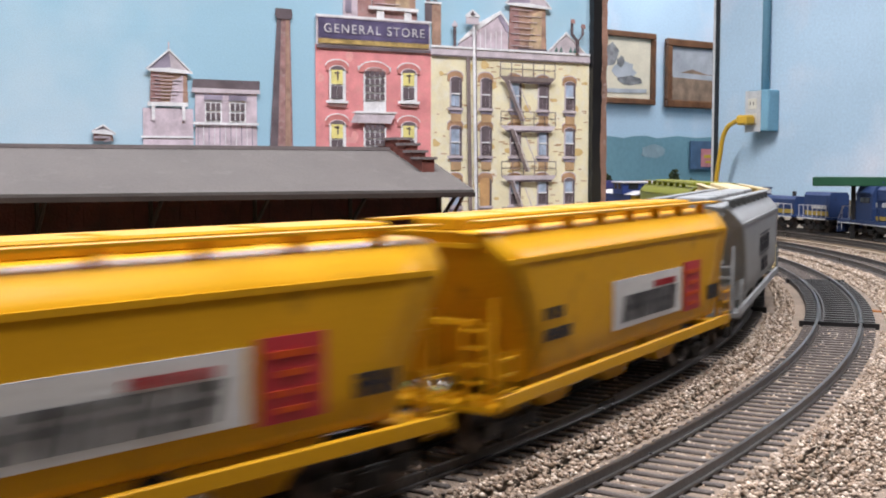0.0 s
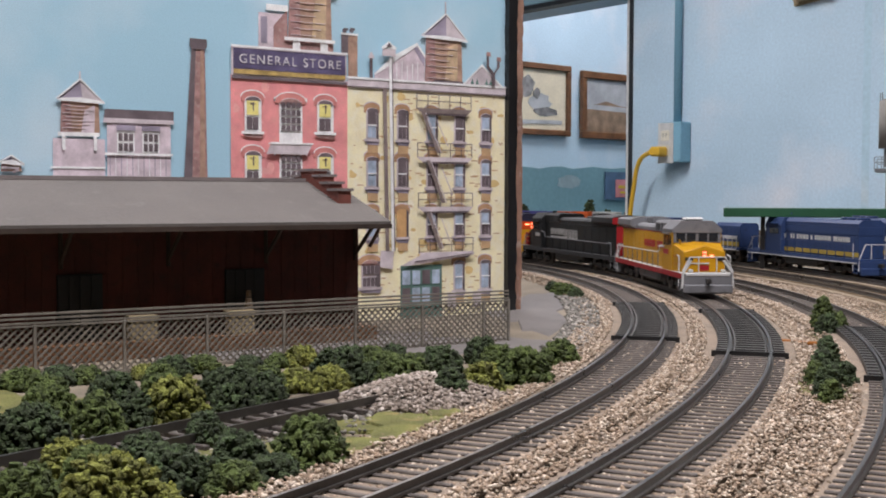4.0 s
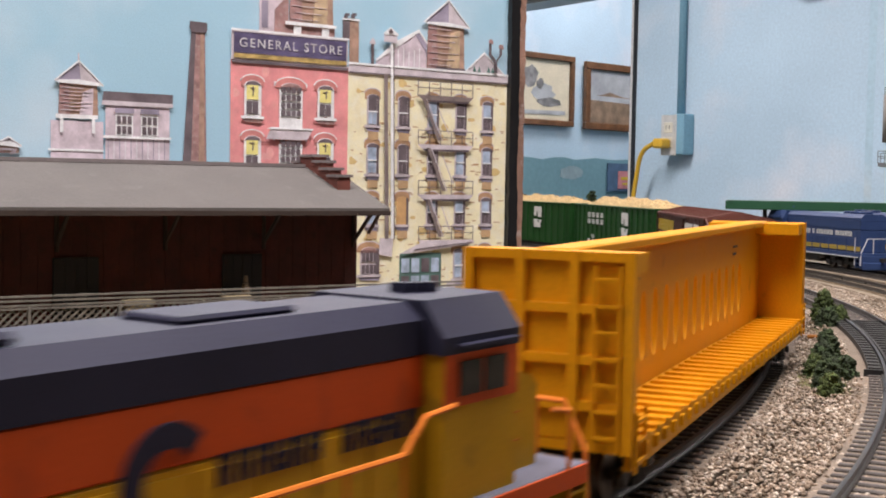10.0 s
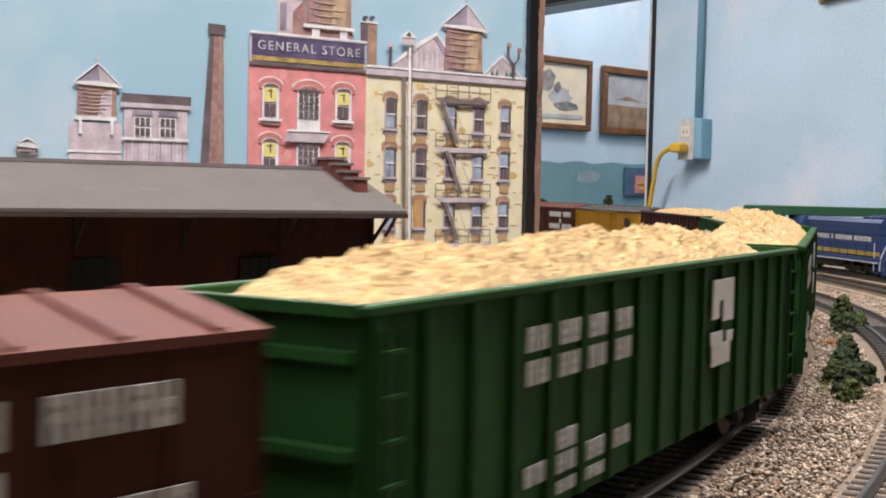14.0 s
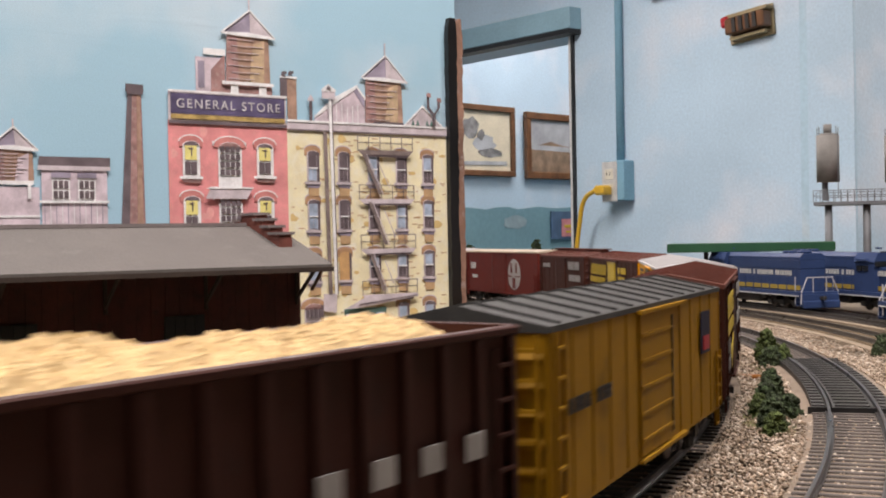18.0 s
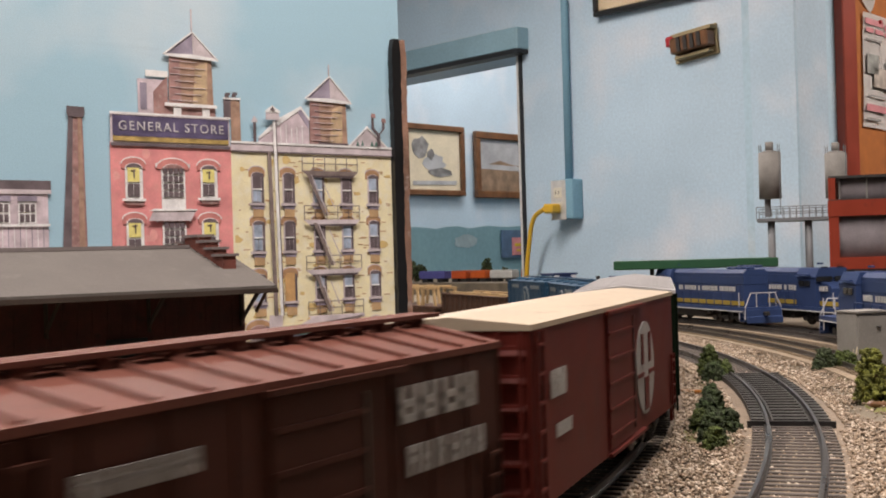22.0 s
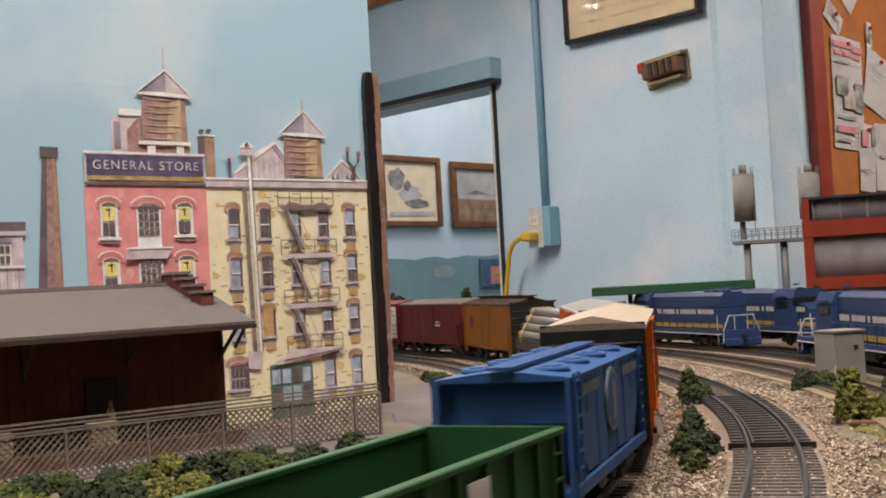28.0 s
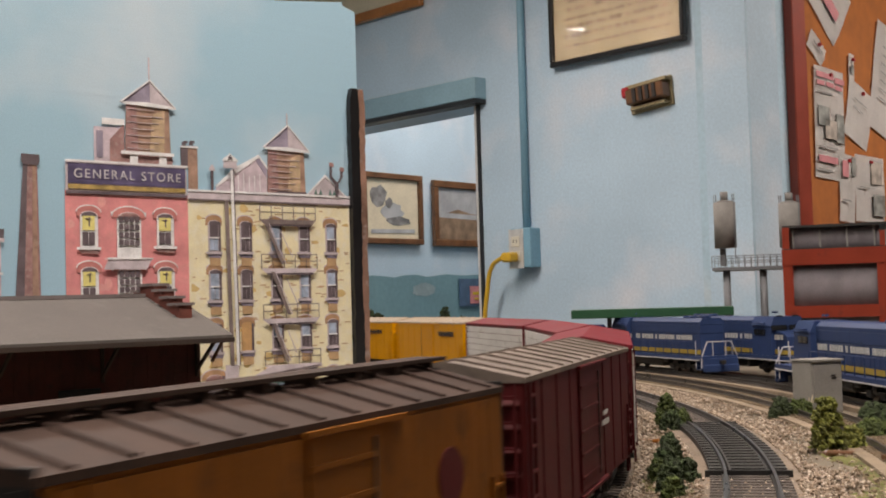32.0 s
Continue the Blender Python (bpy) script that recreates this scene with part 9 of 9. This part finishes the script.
def caboose(label, L):
    car = thing("caboose", label, "train car", "cars of the short train")
    h, W = L / 2 - 0.0065, 0.0175
    e = h - 0.0130
    part("body", B((-e, e, -W, W, 0.0125, 0.0400), bevel=0.0005), CAB_BLUE, car)
    for x0, x1, nm in ((-h, -0.004, "roof_rear"), (0.0210, h, "roof_front")):
        bm = bmesh.new()
        prism(bm, [(-W - 0.0008, 0.0398), (W + 0.0008, 0.0398), (0.009, 0.0428), (-0.009, 0.0428)], x0, x1)
        part(nm, bm, WHITE_ROOF, car, "white roof")
    cup = part("cupola", B((-0.0050, 0.0220, -W - 0.0016, W + 0.0016, 0.0395, 0.0492), bevel=0.0006), CAB_BLUE, car, "wide cupola")
    part("cupola_roof", B((-0.0070, 0.0240, -W - 0.0025, W + 0.0025, 0.0492, 0.0505), bevel=0.0004), WHITE_ROOF, cup)
    for sy in (1, -1):
        y0, y1 = sorted((sy * (W + 0.0016), sy * (W + 0.0019)))
        for x in (0.0010, 0.0120):
            part("cupola_window", B((x, x + 0.0055, y0, y1, 0.0440, 0.0490)), GLASS_DARK, cup)
        y0, y1 = sorted((sy * W, sy * (W + 0.0004)))
        for x in (-0.022, 0.026):
            part("window", B((x - 0.003, x + 0.003, y0, y1, 0.0270, 0.0340)), GLASS_DARK, car)
    for x in (-0.0052, 0.0222):
        part("cupola_window", B((x - 0.0003, x + 0.0003, 0.0050, 0.0135, 0.0440, 0.0490), (x - 0.0003, x + 0.0003, -0.0135, -0.0050, 0.0440, 0.0490)), GLASS_DARK, cup)
    for sx in (-1, 1):
        part("end_wall", B((sx * e - 0.0004, sx * e + 0.0006, -W + 0.001, W - 0.001, 0.0128, 0.0390)), LK_YELLOW, car, "yellow end wall")
        part("end_door", B((sx * e - 0.0010, sx * e + 0.0010, -0.0040, 0.0040, 0.0130, 0.0340)), CAB_BLUE, car)
        part("platform", B((min(sx * e, sx * h), max(sx * e, sx * h), -W, W, 0.0110, 0.0126)), CAB_BLUE, car)
        bm = bmesh.new()
        for y in (-W, -0.006, 0.006, W):
            tube(bm, (sx * (h - 0.0006), y, 0.0115), (sx * (h - 0.0006), y, 0.0250 if abs(y) < 0.01 else 0.0395), 0.0005, 6)
        tube(bm, (sx * (h - 0.0006), -W, 0.0245), (sx * (h - 0.0006), W, 0.0245), 0.0005, 6)
        part("end_railing", bm, LK_YELLOW, car, "yellow end railing")
        for sy in (1, -1):
            part("step", B((sx * (h - 0.004) - 0.003, sx * (h - 0.004) + 0.003, sy * (W - 0.002) - 0.002, sy * (W - 0.002) + 0.002, 0.0050, 0.0056), (sx * (h - 0.004) - 0.003, sx * (h - 0.004) + 0.003, sy * (W - 0.002) - 0.002, sy * (W - 0.002) + 0.002, 0.0080, 0.0086), (sx * (h - 0.004) - 0.0034, sx * (h - 0.004) - 0.0030, sy * (W - 0.002) - 0.002, sy * (W - 0.002) + 0.002, 0.0050, 0.0112)), CAB_BLUE, car)
    lettering(car, WHITE, 0.004, 0.0265, 0.028, 0.0032, 10, W + 0.0002)
    lettering(car, WHITE, 0.008, 0.0205, 0.032, 0.0032, 12, W + 0.0002)
    lettering(car, WHITE, 0.030, 0.0175, 0.010, 0.0045, 3, W + 0.0002)
    part("chimney", B((-0.026, -0.023, 0.005, 0.008, 0.0420, 0.0490)), DARK, car)
    running_gear(car, L, e - 0.010)
    return car


SHORT.append(caboose("blue caboose with a wide cupola and yellow ends", A_LEN[5]))
for c, a, z in zip(SHORT, A_GAPS, A_GAPS[1:]):
    TRAIN_A.append((c, (a + z) / 2, (a - z) * 0.34))


# ---- yard beyond the curves ----
LK_RAIL = paint("rail_pale", (0.50, 0.50, 0.52), 0.5)


def parked(label, L, deg, forward, group="parked diesels", wide=False):
    d = hood_diesel(label, L, dict(hood=LK_BLUE, band=LK_BLUE, roof=LK_BLUE, cab=LK_BLUE, nose=LK_BLUE, frame=LK_BLUE, stripe=LK_BLUE, rail=LK_RAIL, long_rail=LK_BLUE, tank=DARK), forward, group, wide)
    h = L / 2 - 0.007
    s = -1 if not forward else 1
    k = L / 0.238
    for a, w, n in ((0.054, 0.036, 8), (0.014, 0.024, 5), (-0.0135, 0.0045, 1), (-0.0215, 0.031, 7), (-0.0560, 0.030, 7)):
        lettering(d, WHITE, a * k, 0.0276, w * k, 0.0040, n, 0.0118)
    bars(d, LK_YELLOW, 0.0117, (-h + 0.010, h * 0.66, 0.0160, 0.0196), name="yellow_stripe", label="yellow stripe")
    bars(d, WHITE, 0.0178, (-h + 0.002, h - 0.002, 0.0112, 0.0120), name="white_stripe", label="white stripe")
    d.matrix_basis = Matrix.Translation(ring(R_D, deg)) @ Matrix.Rotation(radians(deg + 90), 4, "Z")
    return d


# facing sides carry their lettering towards the inside of the curve
parked("blue road diesel with white lettering and a yellow stripe", 0.214, 16.0, True)
parked("blue road diesel with white lettering and large cab windows", 0.225, 0.9, True)
parked("blue road diesel parked further along the yard track", 0.200, -8.6, False)
bd = parked("blue road diesel standing on the rear yard track", 0.225, 12.2, False)
bd.matrix_basis = Matrix.Translation(ring(1.338, 13.2)) @ Matrix.Rotation(radians(13.2 + 90), 4, "Z")
# No glow: a pale colour stands in for light seen through the cab windows.
LIGHT_PAINTED_GLASS = material("cab_glass_painted_light", (0.70, 0.74, 0.78), 0.25, 0.15, 80, 600, 0.0)


def switcher(label, L, deg, cab):
    """Small end-cab switcher or cabless hood unit on the yard track."""
    d = thing("switcher_locomotive", label, "locomotive", "parked diesels", m=Matrix.Translation(ring(R_D, deg)) @ Matrix.Rotation(radians(deg + 90), 4, "Z"))
    h = L / 2 - 0.004
    part("walkway", B((-h, h, -0.0165, 0.0165, 0.0122, 0.0146), bevel=0.0003), LK_BLUE, d)
    hood_end = h - 0.036 if cab else h - 0.004
    top = 0.0330 if cab else 0.0385
    bm = bmesh.new()
    prism(bm, [(-0.0105, 0.0146), (0.0105, 0.0146), (0.0105, top - 0.003), (0.0080, top), (-0.0080, top), (-0.0105, top - 0.003)], -h + 0.004, hood_end)
    part("hood", bm, LK_BLUE, d)
    for k in range(5):
        x = -h + 0.008 + k * (hood_end + h - 0.014) / 5
        for sy in (1, -1):
            y0, y1 = sorted((sy * 0.0105, sy * 0.0108))
            part("hood_door", B((x, x + (hood_end + h - 0.014) / 5 - 0.0018, y0, y1, 0.0160, top - 0.0055)), LK_BLUE, d)
    if cab:
        cb = part("cab", B((h - 0.036, h - 0.010, -0.0152, 0.0152, 0.0146, 0.0395), bevel=0.0006), LK_BLUE, d, "crew cab")
        part("cab_roof", B((h - 0.0375, h - 0.0085, -0.0162, 0.0162, 0.0395, 0.0412), bevel=0.0006), LK_BLUE, cb)
        for sy in (1, -1):
            y0, y1 = sorted((sy * 0.0152, sy * 0.0158))
            for x in (h - 0.0335, h - 0.0220):
                part("side_window", B((x, x + 0.0090, y0, y1, 0.0300, 0.0382)), LIGHT_PAINTED_GLASS, cb, "cab window with the light behind it painted pale")
        part("end_window", B((h - 0.0100, h - 0.0094, -0.0110, -0.0020, 0.0300, 0.0382), (h - 0.0100, h - 0.0094, 0.0020, 0.0110, 0.0300, 0.0382)), LIGHT_PAINTED_GLASS, cb)
        part("end_window", B((h - 0.0366, h - 0.0360, -0.0140, -0.0080, 0.0342, 0.0388), (h - 0.0366, h - 0.0360, 0.0080, 0.0140, 0.0342, 0.0388)), LIGHT_PAINTED_GLASS, cb)
        bm = bmesh.new()
        cone(bm, -h + 0.020, 0, top, top + 0.0050, 0.0022, 0.0022, 10)
        part("exhaust_stack", bm, DARK, d)
    for sy in (1, -1):
        y0, y1 = sorted((sy * 0.0108, sy * 0.0111))
        part("yellow_stripe", B((-h + 0.006, hood_end - 0.002, y0, y1, 0.0158, 0.0200)), LK_YELLOW, d, "yellow stripe")
        y0, y1 = sorted((sy * 0.0165, sy * 0.0168))
        part("white_stripe", B((-h + 0.001, h - 0.001, y0, y1, 0.0124, 0.0134)), WHITE, d, "white stripe")
        bm = bmesh.new()
        tube(bm, (-h + 0.001, sy * 0.0162, 0.0255), (hood_end, sy * 0.0162, 0.0255), 0.0004, 6)
        for k in range(7):
            x = -h + 0.001 + (hood_end + h - 0.001) * k / 6
            tube(bm, (x, sy * 0.0162, 0.0140), (x, sy * 0.0162, 0.0255), 0.0004, 5)
        part("handrail", bm, LK_RAIL, d)
    lettering(d, WHITE, h * 0.30, 0.0225, min(0.048, h), 0.0034, 11, 0.0110)
    running_gear(d, L, h - 0.020, 2)
    return d


switcher("blue end-cab switcher with light painted into its cab windows", 0.128, 26.8, True)
switcher("blue cabless hood unit coupled between the diesels", 0.062, 22.4, False)

SHELTER = paint("shelter_green", (0.030, 0.095, 0.050), 0.5)
sh = thing("platform_shelter", "long dark green shelter roof on two black posts", "shelter", m=pose(0.237, 1.128, 0, 0, 0, -12))
part("roof", B((-0.0722, 0.0786, -0.018, 0.018, 0.0457, 0.0540), bevel=0.0006), SHELTER, sh)
for x in (-0.037, 0.0465):
    part("post", B((x - 0.002, x + 0.002, -0.003, 0.003, GROUND, 0.0457)), BLACK, sh)

TOWER = material("tower_grey", (0.25, 0.24, 0.225), 0.8, 0.18, 60, 900, spec=0.15)
TOWER_POST = material("tower_post", (0.16, 0.17, 0.18), 0.5, 0.15, 60, 900)
tw = thing("sand_tower", "grey sanding tower with two tanks on a railed platform", "sand tower", m=pose(0.335, 1.204, 0, 0, 0, -17))
for x, y, u in ((0.0, 0.0, 0.0), (0.0649, 0.050, 0.036)):
    bm = bmesh.new()
    cone(bm, u, 0.0, GROUND, 0.092, 0.0040, 0.0036, 12)
    part("column", bm, TOWER_POST, tw)
    bm = bmesh.new()
    cone(bm, x, y, 0.1125, 0.1590, 0.0110, 0.0110, 20)
    cone(bm, x, y, 0.1590, 0.1612, 0.0110, 0.0060, 20)
    cone(bm, x, y, 0.1612, 0.1700, 0.0040, 0.0040, 12)
    tank = part("tank", bm, TOWER, tw, "grey sand tank")
    bm = bmesh.new()
    cone(bm, x - 0.003, y, 0.094, 0.112, 0.0030, 0.0030, 10)
    part("outlet", bm, TOWER_POST, tank)
    for k in range(10):
        a = 2 * math.pi * k / 10
        bm = bmesh.new()
        tube(bm, (x + 0.0100 * math.cos(a), y + 0.0100 * math.sin(a), 0.1590), (x + 0.0100 * math.cos(a), y + 0.0100 * math.sin(a), 0.1672), 0.0004, 5)
        part("rail_post", bm, TOWER_POST, tank)
    hang("ladder", ladder_mesh(TOWER_POST, 0.066, 0.005, 14), tank, pose(x + 0.0095, y - 0.004, 0.096, 0, 0, -90))
part("platform", B((-0.014, 0.095, -0.010, 0.065, 0.0895, 0.0925)), TOWER_POST, tw)
bm = bmesh.new()
for y in (-0.010, 0.065):
    for z in (0.0985, 0.1038):
        tube(bm, (-0.014, y, z), (0.095, y, z), 0.0004, 5)
    for k in range(18):
        x = -0.014 + 0.109 * k / 17
        tube(bm, (x, y, 0.0925), (x, y, 0.1038), 0.0004, 5)
part("railing", bm, TOWER_POST, tw, "thin grey railing")

ENGINE_RED = paint("engine_house_red", (0.25, 0.040, 0.022), 0.5, 0.1, 0.2)
CORRUGATED = material("corrugated_clear", (0.23, 0.21, 0.225), 0.85, 0.25, 40, 900, spec=0.1)
eh = thing("engine_house", "red-framed engine house with corrugated translucent panels", "building", m=pose(0.3422, 1.046, -0.001, 0, 0, -20))
for x in (0.0, 0.0785, 0.157, 0.2355):
    part("column", B((x, x + 0.0085, -0.004, 0.004, GROUND, 0.0985)), ENGINE_RED, eh)
part("top_beam", B((-0.0005, 0.244, -0.0046, 0.0046, 0.0900, 0.1040)), ENGINE_RED, eh)
part("middle_beam", B((0.0, 0.244, -0.0043, 0.0043, 0.0435, 0.0540)), ENGINE_RED, eh)
for x in (0.0085, 0.087, 0.1655):
    bm = bmesh.new()
    n = 22
    ol = [(x + 0.07 * i / n, 0.0021 * (i % 2)) for i in range(n + 1)]
    prism(bm, ol + [(p, q + 0.0008) for p, q in reversed(ol)], 0.054, 0.090, "z")
    part("corrugated_panel", bm, CORRUGATED, eh, "translucent corrugated panel")
    part("lower_panel", B((x, x + 0.07, 0.0, 0.001, GROUND, 0.0435)), CORRUGATED, eh)
    bm = bmesh.new()
    ol = [(x + 0.074 * i / n, 0.018 + 0.0021 * (i % 2)) for i in range(n + 1)]
    prism(bm, ol + [(p, q + 0.0010) for p, q in reversed(ol)], 0.1040, 0.1240, "z")
    cl = part("clerestory", bm, CORRUGATED, eh, "ribbed translucent clerestory strip")
    for k in range(4):
        part("mullion", B((x + k * 0.023, x + k * 0.023 + 0.0012, 0.0165, 0.018, 0.1040, 0.1240)), TOWER, cl)
part("roof", B((0.0, 0.244, 0.012, 0.12, 0.1240, 0.1262), (0.0, 0.244, -0.004, 0.018, 0.1040, 0.1048)), DARK, eh)
part("side_wall", B((0.0, 0.006, 0.004, 0.12, GROUND, 0.1240)), ENGINE_RED, eh)

CABINET = material("cabinet_grey", (0.26, 0.25, 0.23), 0.6, 0.12, 60, 900)
cb = thing("signal_cabinet", "plain grey lineside signal cabinet", "cabinet", m=pose(0.2445, 0.690, GROUND, 0, 0, 18))
part("body", B((-0.0108, 0.0108, -0.0085, 0.0100, 0, 0.0312), bevel=0.0006), CABINET, cb)
part("door", B((-0.0095, 0.0095, -0.0091, -0.0085, 0.0020, 0.0292)), CABINET, cb)
part("latch", B((0.0024, 0.0054, -0.0099, -0.0091, 0.0225, 0.0233)), STEEL, cb)
part("lid", B((-0.0114, 0.0114, -0.0096, 0.0106, 0.0312, 0.0322)), CABINET, cb)

# scraps of bark by the bushes
for i, (x, y, a) in enumerate(((0.121, 0.566, 20), (0.126, 0.562, 70), (0.115, 0.570, -15), (0.188, 0.505, 5))):
    solid("bark_scrap", B((-0.007, 0.007, -0.0018, 0.0018, 0, 0.0022), bevel=0.0006), BROWN_ORANGE if i < 3 else FRAME_WOOD, "small brown scrap of bark on the ballast", "bark", "bark scraps", m=pose(x, y, GROUND + 0.0012, 4, 3, a))
solid("table_edge_strip", B((-0.010, 0.010, -0.004, 0.004, 0, 0.004)), FRAME_WOOD, "short dark timber lying by the turf", "timber", m=pose(0.205, 0.475, GROUND + 0.001, 0, 0, 10))


# dry tuft by the cabinet
STRAW = material("dry_straw", (0.62, 0.52, 0.36), 0.8, 0.2, 200, 1500)
tuft = thing("dry_grass_tuft", "pale dry grass tuft standing by the grey cabinet", "grass", m=pose(0.2322, 0.6740, GROUND))
g = random.Random(12)
for k in range(16):
    w, lean, up = g.uniform(0, 6.283), g.uniform(0.001, 0.005), g.uniform(0.006, 0.0125)
    bm = bmesh.new()
    tube(bm, (0.0006 * math.cos(w), 0.0006 * math.sin(w), 0), (lean * math.cos(w), lean * math.sin(w), up), 0.00018, 4)
    part("blade", bm, STRAW, tuft)



# ---- trains on the move ----
def b_distance(t):
    """How far the long train has come, in metres, by time."""
    knots = [(0, -1.40), (2.5, -0.784), (4.5, -0.294), (6, 0.0), (9, 0.587), (12, 1.151), (15, 1.703), (18, 2.281), (21, 2.884), (24, 3.511), (27, 4.138), (30, 4.75), (33, 5.336)]
    return float(np.interp(t, [k[0] for k in knots], [k[1] for k in knots]))


def motions():
    times = [0.5 * i for i in range(65)]
    for ob, mid, half in TRAIN_B:
        walk(ob, [(t, on_track(R_B, mid + b_distance(t), half)) for t in times])
    for ob, mid, half in TRAIN_A:
        walk(ob, [(t, on_track(R_A, mid + 0.345 * t, half)) for t in times])


motions()
